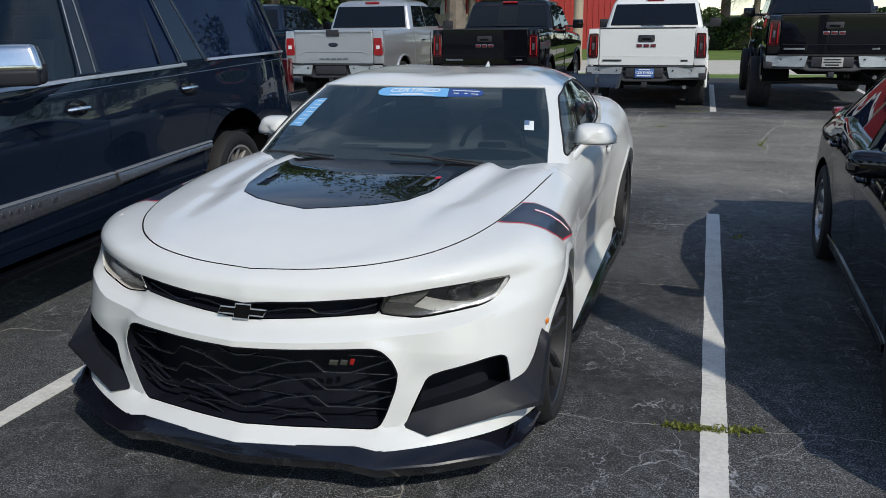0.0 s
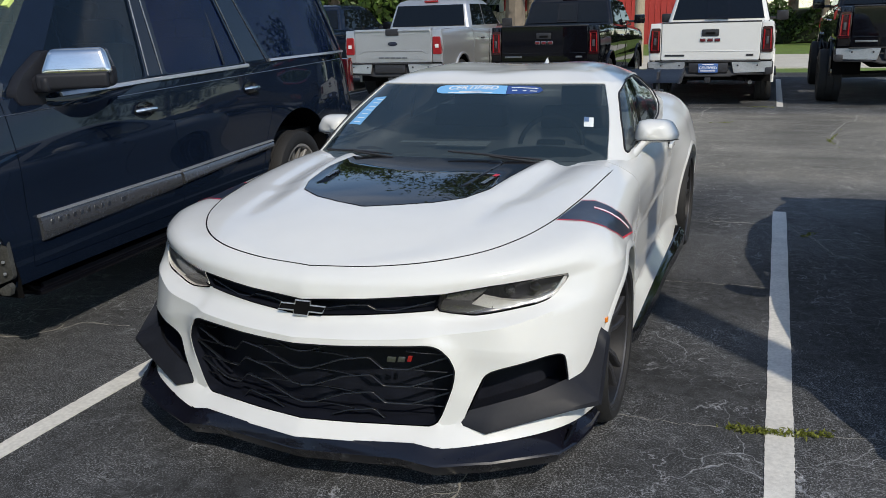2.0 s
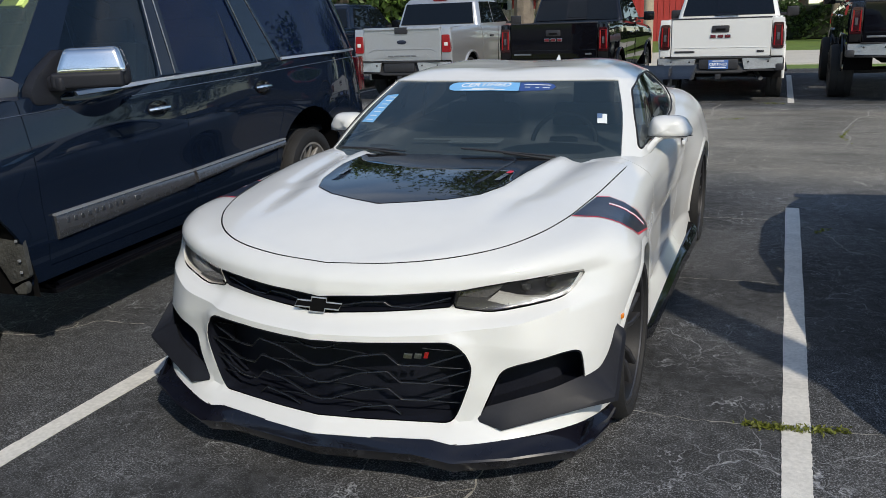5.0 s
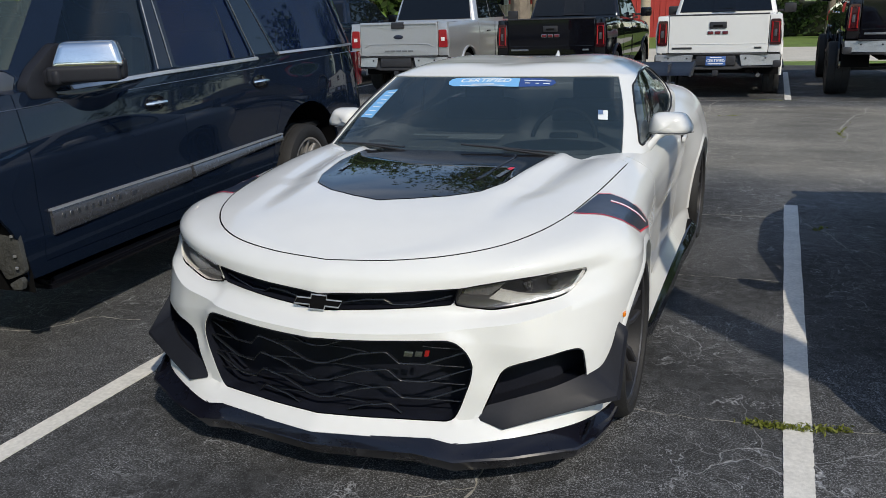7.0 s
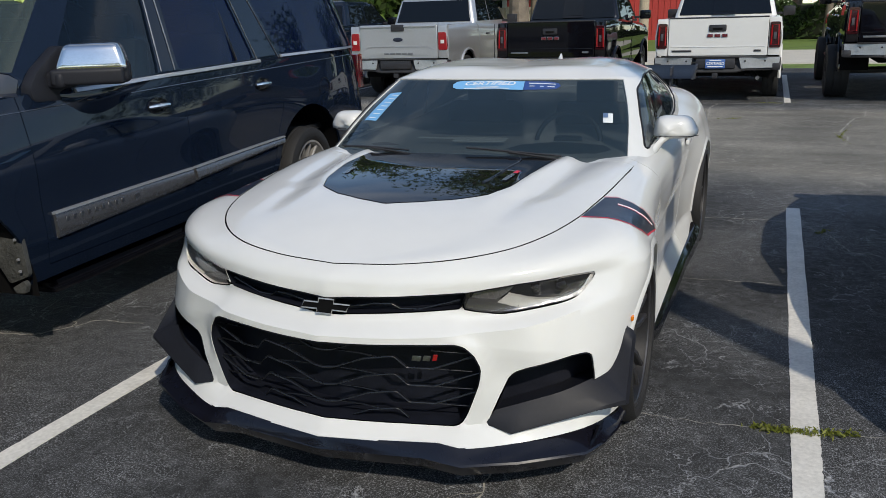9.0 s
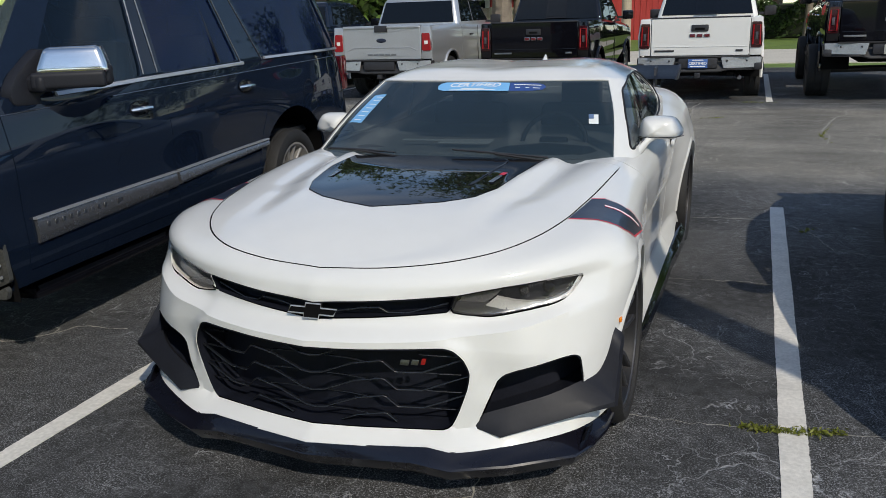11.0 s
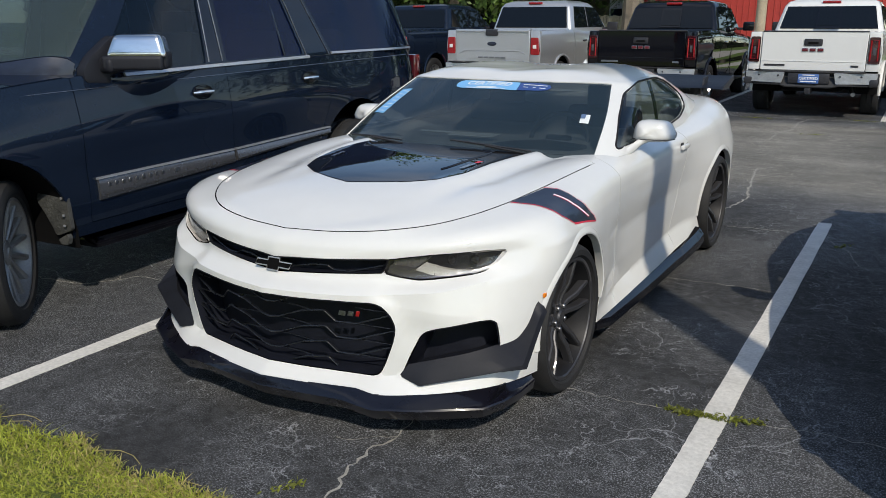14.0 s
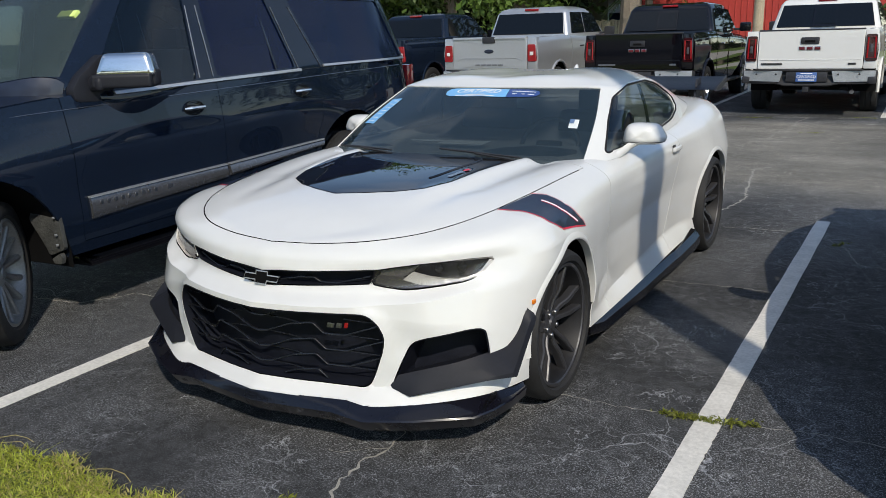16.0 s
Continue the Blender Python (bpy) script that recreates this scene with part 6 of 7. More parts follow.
def black_sedan():
    car = thing("sedan", pose(3.215, 0.08, 0, 0, 0, -0.6), "glossy black four-door sedan with silver wheels", "car")
    T0 = [(0, -0.72, 0.74), (0, -0.65, 0.76), (0, -0.5, 0.79), (0, -0.35, 0.81), (0, 0, 0.85), (0, 0.6, 0.90), (0, 1.6, 0.90), (0, 2.5, 0.92), (0, 2.8, 0.95), (0, 3.2, 1.0), (0, 3.5, 1.03), (0, 3.6, 1.03), (0, 3.7, 1.03)]
    T1 = [(0, -0.80, 0.65), (0.42, -0.74, 0.65), (0.62, -0.58, 0.66), (0.72, -0.38, 0.70), (0.79, 0, 0.78), (0.845, 0.6, 0.885), (0.86, 1.6, 0.92), (0.86, 2.5, 0.96), (0.84, 2.8, 0.97), (0.755, 3.4, 0.98), (0.62, 3.68, 0.98), (0.44, 3.78, 0.98), (0, 3.82, 1.02)]
    T2 = [(0, -0.86, 0.56), (0.44, -0.80, 0.56), (0.68, -0.62, 0.56), (0.80, -0.42, 0.60), (0.88, 0, 0.68), (0.895, 0.6, 0.76), (0.90, 1.6, 0.80), (0.90, 2.5, 0.83), (0.90, 2.8, 0.84), (0.86, 3.4, 0.86), (0.75, 3.72, 0.86), (0.5, 3.82, 0.86), (0, 3.86, 0.86)]
    T3 = [(0, -0.88, 0.42), (0.45, -0.82, 0.42), (0.72, -0.64, 0.43), (0.84, -0.42, 0.47), (0.915, 0, 0.55), (0.895, 0.6, 0.55), (0.885, 1.6, 0.55), (0.89, 2.5, 0.57), (0.915, 2.8, 0.58), (0.88, 3.4, 0.58), (0.76, 3.74, 0.58), (0.5, 3.84, 0.58), (0, 3.88, 0.58)]
    T4 = [(0, -0.84, 0.20), (0.44, -0.79, 0.20), (0.70, -0.62, 0.20), (0.82, -0.42, 0.20), (0.88, 0, 0.20), (0.88, 0.6, 0.20), (0.88, 1.6, 0.20), (0.88, 2.5, 0.20), (0.88, 2.8, 0.20), (0.85, 3.4, 0.24), (0.73, 3.70, 0.28), (0.48, 3.80, 0.28), (0, 3.84, 0.28)]
    sh = Shell([T0, T1, T2, T3, T4], 0.04, creases=(2,))
    fy = lambda f: (lambda P, u, v: np.where((P[:, 0] > 0.5) & (v > 1.02), f(P[:, 1:3]), 1.0))
    c = sh.split([("a1", shell_sdf((0, 0.33), 0.375)), ("a2", shell_sdf((2.8, 0.33), 0.375)),
                  ("door", fy(sd_poly([(0.52, 0.26), (0.52, 1.2), (1.55, 1.2), (1.55, 0.26)]))), ("rear_door", fy(sd_poly([(1.55, 0.26), (1.55, 1.2), (2.62, 1.2), (2.55, 0.80), (2.38, 0.5), (2.3, 0.26)])))], 0.003)
    part("body", panel(c["body"], 0, 0.015), BLACKP, car)
    part("dark_gap_backing", panel(c["body"], 0, 0, -0.016), VOID, car)
    for s in (1, -1):
        for nm in ("door", "rear_door"):
            part(nm, panel(c[nm], s, 0.015), BLACKP, car)
    B0 = [(0, 0.36, 0.875), (0.45, 0.42, 0.875), (0.745, 0.61, 0.878), (0.82, 0.74, 0.885), (0.845, 1.6, 0.915), (0.845, 2.4, 0.955), (0.80, 3.0, 0.985), (0.64, 3.30, 1.01), (0.45, 3.36, 1.015), (0, 3.42, 1.015)]
    B1 = [(0, 1.05, 1.33), (0.38, 1.08, 1.33), (0.59, 1.16, 1.325), (0.64, 1.24, 1.322), (0.65, 1.75, 1.365), (0.645, 2.2, 1.36), (0.615, 2.55, 1.315), (0.55, 2.72, 1.29), (0.38, 2.76, 1.30), (0, 2.78, 1.31)]
    B2 = [(0, 1.20, 1.38), (0.34, 1.22, 1.38), (0.50, 1.31, 1.385), (0.53, 1.38, 1.388), (0.55, 1.8, 1.41), (0.54, 2.15, 1.405), (0.51, 2.42, 1.37), (0.44, 2.56, 1.35), (0.3, 2.6, 1.35), (0, 2.62, 1.355)]
    B3 = [(0, y, z) for y, z in ((1.5, 1.41), (1.52, 1.41), (1.56, 1.415), (1.6, 1.42), (1.85, 1.425), (2.1, 1.42), (2.3, 1.405), (2.4, 1.40), (2.44, 1.395), (2.46, 1.39))]
    gh = Shell([B3, B2, B1, B0], 0.045, creases=(2,))
    win = sd_poly(rounded([(0.92, 0.925), (1.28, 1.275), (1.60, 1.328), (2.2, 1.33), (2.5, 1.27), (2.80, 1.03), (2.75, 1.0), (1.6, 0.945)], 0.03))
    g = gh.split([("ws", lambda P, u, v: np.maximum((u - 2.05) * 0.2, (2.06 - v) * 0.3)), ("win", lambda P, u, v: np.where((P[:, 0] > 0.4) & (u > 2.4) & (u < 7.2), win(P[:, 1:3]), 1.0)),
                  ("rw", lambda P, u, v: np.maximum(np.maximum((7.2 - u) * 0.2, (2.06 - v) * 0.3), (v - 2.95) * 0.3))], 0.001)
    part("roof", panel(g["body"], 0, 0.015), BLACKP, car)
    part("windshield", panel(g["ws"], 0, 0, -0.005), DARKGLASS, car)
    part("rear_window", panel(g["rw"], 0, 0, -0.005), PRIVACY, car)
    for s in (1, -1):
        part("side_window", panel(g["win"], s, 0, -0.006), PRIVACY, car)
        part("window_pillar", tube_mesh([(s * 0.83, 1.60, 0.95), (s * 0.745, 1.60, 1.14), (s * 0.66, 1.60, 1.34)], 0.022), GLOSSBLACK, car)
        strip(gh, s, (0.92, 2.78), (0.913, 0.985), (0.928, 0.998), 0.008, CHROME, "belt_moulding", car, "thin chrome belt moulding")
        handle(sh, s, 1.36, 0.83, car, GLOSSBLACK, BLACKP, 0.2)
        handle(sh, s, 2.42, 0.86, car, GLOSSBLACK, BLACKP, 0.2)
        bm = bmesh.new()
        bmesh.ops.create_uvsphere(bm, u_segments=20, v_segments=14, radius=1)
        for v in bm.verts:
            x, y, z = (math.copysign(abs(q) ** 0.7, q) for q in v.co)
            v.co = Vector((s * (0.945 + 0.105 * x), 0.95 + 0.085 * (y if y < 0 else y * 0.5) + 0.02 * x, 0.975 + 0.066 * z))
        m = part("mirror", bm, BLACKP, car, "black door mirror", angle=60)
        part("mirror_arm", boxm((s * 0.87, 0.97, 0.935), (0.12, 0.08, 0.05), 0.015), SATIN, m)
        bm = boxm((s * 0.64, 3.70, 0.91), (0.26, 0.16, 0.12), 0.03)
        part("tail_light", bm, REDLENS, car, "red tail light")
        bm = boxm((s * 0.58, -0.60, 0.60), (0.24, 0.16, 0.08), 0.03)
        part("headlight", bm, PALELENS, car)
        strip(sh, s, (0.40, 2.38), (0.235, 0.235), (0.275, 0.275), 0.012, GLOSSBLACK, "sill_moulding", car, "black sill moulding", 1.0)
    part("underbody", boxm((0, 1.45, 0.20), (1.3, 4.2, 0.10)), VOID, car, smooth=False)
    part("cabin_floor", boxm((0, 1.8, 0.35), (1.5, 2.4, 0.04)), DASHM, car, smooth=False)
    part("dashboard", boxm((0, 0.95, 0.83), (1.45, 0.5, 0.15), 0.05), DASHM, car)
    for x in (-0.38, 0.38):
        seat_part(car, x, 1.75, 0.50)
        seat_part(car, x, 2.55, 0.50)
    wells(car, [(0, 0.33), (2.8, 0.33)], 0.385, 0.55, 0.88)
    for s in (1, -1):
        for y in (0, 2.8):
            wheel(car, "wheel", 0.80 * s, y, 0.33, s, 0.33, 0.222, 0.22, RIMSILVER, 10, "plain")


black_sedan()


def pickup(x, y, paint, label, lift=0.0, bumper=None, style="tall", plate=True, badge=None, rim=None, tyre=0.40, roof=2.02, wide=1.06):
    """A crew-cab pickup that shows its tail: origin under the tailgate, nose towards +y."""
    bumper, rim = bumper or BUMPER, rim or RIMSILVER
    car = thing("pickup_truck", pose(x, y, 0) @ Matrix.Diagonal((wide, 1, 1, 1)), label, "pickup truck", "pickup trucks behind the lane")
    L = lift
    ys = (0.0, 0.5, 1.12, 1.84, 2.6, 3.4, 4.15, 4.75, 5.35, 5.62, 5.70)
    def row(w, zs, nose):
        out = []
        for k, yy in enumerate(ys):
            hw = (w, w, w + 0.01, w, w, w, w, w + 0.01, w * 0.985, w * 0.7, 0)[k]
            out.append((hw, yy - (nose if k > 8 else 0), zs[min(k, len(zs) - 1)] + L))
        return out
    top = [1.43, 1.435, 1.44, 1.44, 1.40, 1.38, 1.34, 1.29, 1.22, 1.19, 1.18]
    T0 = [(0.0, yy, z + L + (0.0 if yy < 4 else 0.02)) for yy, z in zip(ys, top)]
    T0 = [(0.80 if yy < 4.1 else 0.0, max(yy, 0.0) if yy < 5.3 else yy - 0.15, z) for (q, yy, z) in T0]
    rows = [T0, row(0.93, top, 0.06), row(0.975, [z - 0.07 for z in top], 0.0), row(1.0, [1.10] * 8 + [1.0, 1.0, 1.0], -0.02), row(0.985, [0.88] * 11, -0.03), row(0.99, [0.72] * 11, -0.03), row(0.94, [0.55, 0.54, 0.52, 0.48, 0.46, 0.46, 0.46, 0.46, 0.46, 0.46, 0.46], 0.02)]
    sh = Shell(rows, 0.06, creases=(1, 2))
    ar = tyre + 0.11
    c = sh.split([("a1", shell_sdf((1.15, tyre + 0.02 + 0.3 * L), ar)), ("a2", shell_sdf((4.78, tyre + 0.02 + 0.3 * L), ar)),
                  ("cab_gap", lambda P, u, v: np.where(P[:, 0] > 0.5, np.abs(P[:, 1] - 1.87) - 0.016, 1.0))], 0.0)
    part("body", panel(c["body"], 0, 0.02), paint, car)
    for s in (1, -1):
        part("cab_gap", panel(c["cab_gap"], s, 0, -0.03), VOID, car)
        for cy in (1.15, 4.78):
            cz = tyre + 0.02 + 0.3 * L
            part("arch_flare", tube_mesh([(s * 0.995, cy + ar * math.cos(a), cz + ar * math.sin(a)) for a in np.linspace(-0.1, math.pi + 0.1, 18)], 0.028), paint, car)
    part("bed_floor", boxm((0, 0.95, 0.85 + L), (1.75, 1.75, 0.05)), PLASTIC, car, smooth=False)
    # tailgate
    bm = bmesh.new()
    prism(bm, rounded([(-0.78, 0.80 + L), (-0.78, 1.44 + L), (0.78, 1.44 + L), (0.78, 0.80 + L)], 0.02, 2), -0.035, 0.05, "y", 0.008, 1)
    tg = part("tailgate", bm, paint, car, angle=30)
    part("tailgate_cap", boxm((0, 0.01, 1.447 + L), (1.56, 0.10, 0.025), 0.01), SATIN if style != "step" else paint, tg)
    hz = 1.27 if style == "tall" else 1.395
    part("tailgate_handle", boxm((0, -0.045, hz + L), (0.27, 0.03, 0.115) if style == "tall" else (0.26, 0.05, 0.13), 0.02), SATIN, tg, "black tailgate handle")
    part("handle_slot", boxm((0, -0.062, hz - 0.01 + L), (0.15, 0.01, 0.035), 0.004), VOID, tg)
    if style == "step":
        part("lower_panel", prismm([(-0.50, 0.93 + L), (-0.58, 0.86 + L), (0.58, 0.86 + L), (0.50, 0.93 + L)], -0.044, -0.03, "y"), paint, tg)
        for k in range(5):
            part("letter_bar", boxm((-0.24 + 0.12 * k, -0.046, 0.895 + L), (0.10, 0.01, 0.035), 0.003), STEEL, tg)
        bm = bmesh.new()
        bmesh.ops.create_uvsphere(bm, u_segments=20, v_segments=10, radius=1)
        for v in bm.verts:
            v.co = Vector((v.co.x * 0.10, v.co.y * 0.015 - 0.042, v.co.z * 0.042 + 1.17 + L))
        part("oval_badge", bm, STRIPE, tg, "dark blue oval badge")
        part("tailgate_lip", boxm((0, -0.030, 1.425 + L), (1.52, 0.07, 0.035), 0.012), paint, tg)
        part("pressed_line", tube_mesh([(-0.70, -0.036, 0.97 + L), (-0.58, -0.038, 1.03 + L), (0.58, -0.038, 1.03 + L), (0.70, -0.036, 0.97 + L)], 0.010), paint, tg)
        part("upper_panel", prismm([(-0.72, 1.39 + L), (-0.20, 1.33 + L), (0.20, 1.33 + L), (0.72, 1.39 + L), (0.72, 1.40 + L), (-0.72, 1.40 + L)], -0.040, -0.03, "y"), paint, tg)
    else:
        for k in range(3):
            part("badge_bar", boxm((-0.115 + 0.115 * k, -0.043, 1.145 + L), (0.094, 0.016, 0.060), 0.008), RIMSILVER, tg, "dark red badge bar with a bright edge")
            part("badge_face", boxm((-0.115 + 0.115 * k, -0.047, 1.145 + L), (0.082, 0.016, 0.048), 0.006), badge or BADGERED, tg)
        for xx, w in ((-0.56, 0.32), (0.63, 0.11)):
            part("letter_bar", boxm((xx, -0.04, 0.885 + L), (w, 0.012, 0.032), 0.003), STEEL if paint is not WHITE else SATIN, tg)
        part("tailgate_crease", boxm((0, -0.036, 0.955 + L), (1.5, 0.012, 0.012), 0.004), paint, tg)
    # corner posts and tail lamps
    for s in (1, -1):
        part("corner_post", boxm((s * 0.878, 0.05, 1.12 + L), (0.182, 0.14, 0.64), 0.02), paint, car)
        bm = bmesh.new()
        zl = (0.93, 1.36) if style == "tall" else (0.96, 1.30)
        prism(bm, rounded([(s * 0.80, zl[0] + L), (s * 0.80, zl[1] + L), (s * 0.955, zl[1] + L), (s * 0.975, zl[0] + L)], 0.025, 2), -0.03, 0.16, "y", 0.006, 1)
        for v in bm.verts:
            v.co.y -= 0.012
        tl = part("tail_light", bm, DARKRED if style == "tall" else REDLENS, car, "red tail light", angle=30)
        if style == "tall":
            pts = [(s * 0.83, -0.046, zl[0] + 0.05 + L), (s * 0.83, -0.046, zl[1] - 0.05 + L), (s * 0.93, -0.046, zl[1] - 0.05 + L), (s * 0.94, -0.046, zl[0] + 0.05 + L)]
            part("red_ring", tube_mesh(pts, 0.013, 6, True), REDLENS, tl)
            part("reverse_light", boxm((s * 0.885, -0.046, 1.13 + L), (0.040, 0.014, 0.12), 0.005), LAMPGREY, tl)
        else:
            part("reverse_light", boxm((s * 0.885, -0.044, 1.12 + L), (0.07, 0.014, 0.07), 0.005), PALELENS, tl)
    # bumper with steps and plate
    bm = bmesh.new()
    prism(bm, rounded([(-1.0, 0.555), (-1.0, 0.78), (1.0, 0.78), (1.0, 0.555), (0.45, 0.555), (0.34, 0.52), (-0.34, 0.52), (-0.45, 0.555)], 0.03, 2), -0.20, -0.03, "y", 0.02, 2)
    for v in bm.verts:
        v.co.z += L
        v.co.y += 0.12 * max(0, abs(v.co.x) - 0.7) / 0.3
    bp = part("bumper", bm, PLASTIC, car, "black rear bumper with bright metal faces", angle=30)
    for s in (1, -1):
        bm = bmesh.new()
        prism(bm, rounded([(s * 0.36, 0.775), (s * 0.985, 0.775), (s * 0.975, 0.66), (s * 0.90, 0.60), (s * 0.40, 0.59)], 0.015, 2), -0.212, -0.19, "y", 0.006, 1)
        for v in bm.verts:
            v.co.z += L
            v.co.y += 0.12 * max(0, abs(v.co.x) - 0.7) / 0.3
        part("bumper_face", bm, bumper, bp, "dulled chrome bumper face", angle=30)
    part("bumper_recess", boxm((0, -0.20, 0.68 + L), (0.62, 0.03, 0.17), 0.02), SATIN, bp)
    for s in (1, -1):
        part("corner_step", boxm((s * 0.935, -0.075, 0.62 + L), (0.13, 0.14, 0.12), 0.03), SATIN, bp)
        for xx in (0.46, 0.76):
            bm = bmesh.new()
            bmesh.ops.create_uvsphere(bm, u_segments=10, v_segments=6, radius=0.016)
            for v in bm.verts:
                v.co += Vector((s * xx, -0.212 + (0.02 if xx > 0.7 else 0), 0.72 + L))
            part("sensor", bm, SATIN, bp)
    part("bumper_pad", boxm((0, -0.11, 0.785 + L), (1.6, 0.15, 0.02), 0.008), PLASTIC, bp)
    if plate:
        pl = part("plate", boxm((0, -0.222, 0.675 + L), (0.31, 0.012, 0.155), 0.006), PLATEBLUE if plate == "blue" else PALEPLATE, bp, "dark blue dealer plate" if plate == "blue" else "pale dealer plate with dark writing")
        if plate == "blue":
            bm = laid(text_mesh("CERTIFIED", 0.062, 0.001), (0, -0.231, 0.678 + L), (1, 0, 0), (0, 0, 1))
            part("lettering", bm, WHITELINE, pl, "white capital lettering", smooth=False)
            part("text_bar", boxm((0, -0.231, 0.735 + L), (0.18, 0.003, 0.014)), WHITELINE, pl, smooth=False)
            part("text_bar", boxm((0, -0.231, 0.628 + L), (0.24, 0.003, 0.016)), WHITELINE, pl, smooth=False)
        else:
            for zz, w in ((0.72, 0.24), (0.675, 0.26), (0.63, 0.2)):
                part("text_bar", boxm((0, -0.231, zz + L), (w, 0.003, 0.022)), SATIN, pl, smooth=False)
    # cab
    bm = bmesh.new()
    r = roof + L
    sec = []
    for hw, y0, y1, z in ((0.90, 1.90, 4.55, 1.36 + L), (0.885, 1.91, 4.40, 1.46 + L), (0.78, 2.08, 3.72, r - 0.13), (0.735, 2.18, 3.55, r - 0.05), (0.60, 2.35, 3.35, r)):
        ring = [(-hw, y0 + 0.05), (-hw * 0.94, y0), (0, y0), (hw * 0.94, y0), (hw, y0 + 0.05), (hw, (y0 + y1) / 2), (hw, y1 - 0.2), (hw * 0.85, y1 - 0.04), (0, y1 + 0.06), (-hw * 0.85, y1 - 0.04), (-hw, y1 - 0.2), (-hw, (y0 + y1) / 2)]
        sec.append([bm.verts.new((a, b, z)) for a, b in ring])
    for P, Q in zip(sec, sec[1:]):
        for k in range(12):
            bm.faces.new((P[k], P[(k + 1) % 12], Q[(k + 1) % 12], Q[k]))
    bm.faces.new(sec[-1])
    bmesh.ops.recalc_face_normals(bm, faces=bm.faces)
    bmesh.ops.bevel(bm, geom=list(bm.edges), offset=0.012, segments=1, affect="EDGES")
    cab = part("cab", bm, paint, car, angle=28)
    def pane(name, quad, material, lift_out, label="", th=0.012):
        q = [Vector(p) for p in quad]
        nrm = (q[1] - q[0]).cross(q[2] - q[0]).normalized()
        bm = bmesh.new()
        A = [bm.verts.new(p + nrm * lift_out) for p in q]
        B = [bm.verts.new(p - nrm * th) for p in q]
        bm.faces.new(A)
        for k in range(4):
            bm.faces.new((A[k], A[(k + 1) % 4], B[(k + 1) % 4], B[k]))
        bmesh.ops.recalc_face_normals(bm, faces=bm.faces)
        return part(name, bm, material, cab, label, smooth=False)
    zb, zt = 1.475 + L, r - 0.14
    pane("rear_window", [(-0.80, 1.893, zb), (0.80, 1.893, zb), (0.715, 2.06, zt), (-0.715, 2.06, zt)][::1], TRUCKGLASS, 0.008, "dark tinted rear window")
    if style == "tall":
        pane("slider_frame", [(-0.20, 1.875, zb + 0.01), (0.20, 1.875, zb + 0.01), (0.19, 2.04, zt - 0.01), (-0.19, 2.04, zt - 0.01)], GLOSSBLACK, 0.010)
        pane("slider_pane", [(-0.175, 1.885, zb + 0.05), (0.175, 1.885, zb + 0.05), (0.165, 2.02, zt - 0.05), (-0.165, 2.02, zt - 0.05)], TRUCKGLASS, 0.014)
    for s in (1, -1):
        a = [(s * 0.889, 2.12, zb), (s * 0.889, 2.92, zb), (s * 0.785, 2.92, zt + 0.01), (s * 0.785, 2.28, zt + 0.01)]
        b = [(s * 0.889, 2.99, zb), (s * 0.889, 4.05, zb), (s * 0.79, 3.62, zt - 0.01), (s * 0.785, 2.99, zt + 0.01)]
        for q in (a, b):
            pane("side_window", q if s > 0 else q[::-1], TRUCKGLASS if q is b else TRUCKGLASS, 0.006, "dark side window")
        bm = bmesh.new()
        box(bm, (s * 1.12, 3.92, 1.50 + L), (0.22, 0.10, 0.19), 0.03)
        m = part("mirror", bm, SATIN if paint is WHITE or paint is SILVER else BLACKP, car, "dark door mirror")
        part("mirror_arm", boxm((s * 0.96, 3.93, 1.45 + L), (0.14, 0.06, 0.05), 0.01), SATIN, m)
        for yy in (2.45, 3.32):
            bm = boxm((s * 1.005, yy, 1.20 + L), (0.03, 0.20, 0.035), 0.01)
            part("door_handle", bm, SATIN if paint is SILVER else (CHROME if paint is BLACKP else paint), car)
        bm = boxm((s * 0.985, 2.95, 0.42 + L), (0.16, 2.0, 0.05), 0.02)
        part("running_board", bm, PLASTIC, car)
        part("door_seam", boxm((s * 0.996, 2.94, 0.95 + L), (0.008, 0.012, 0.86)), VOID, car, smooth=False)
    part("third_brake_light", boxm((0, 2.14, r - 0.055), (0.30, 0.05, 0.045), 0.01), REDLENS, cab, "red centre brake light")
    part("windshield", prismm([(3.66, r - 0.09), (4.36, 1.46 + L), (4.40, 1.46 + L), (3.70, r - 0.09)], -0.70, 0.70), TRUCKGLASS, cab)
    part("hood", boxm((0, 4.85, 1.26 + L), (1.55, 1.4, 0.08), 0.03), paint, car)
    part("chassis", boxm((0, 2.9, 0.52 + L), (0.9, 5.2, 0.16), 0.02), VOID, car)
    part("rear_axle", tube_mesh([(-0.8, 1.15, tyre), (0, 1.15, tyre + 0.02), (0.8, 1.15, tyre)], 0.06), PLASTIC, car)
    part("hitch", boxm((0, -0.10, 0.47 + L), (0.09, 0.24, 0.09), 0.01), SATIN, car)
    bm = bmesh.new()
    tube(bm, [(0.55, 0.8, 0.50 + L), (0.62, 0.2, 0.44 + L), (0.66, -0.02, 0.42 + L)], 0.035, 8)
    part("exhaust_pipe", bm, STEEL, car)
    wells(car, [(1.15, tyre + 0.02 + 0.3 * L), (4.78, tyre + 0.02 + 0.3 * L)], ar + 0.02, 0.55, 0.97)
    part("front_bumper", boxm((0, 5.68, 0.62 + L), (1.8, 0.2, 0.22), 0.05), bumper, car)
    for s in (1, -1):
        for yy in (1.15, 4.78):
            wheel(car, "wheel", (0.86 + 0.12 * (L > 0)) * s, yy, tyre, s, tyre, tyre * 0.63, 0.26 + 0.10 * (L > 0), rim, 6, "plain")
    return car


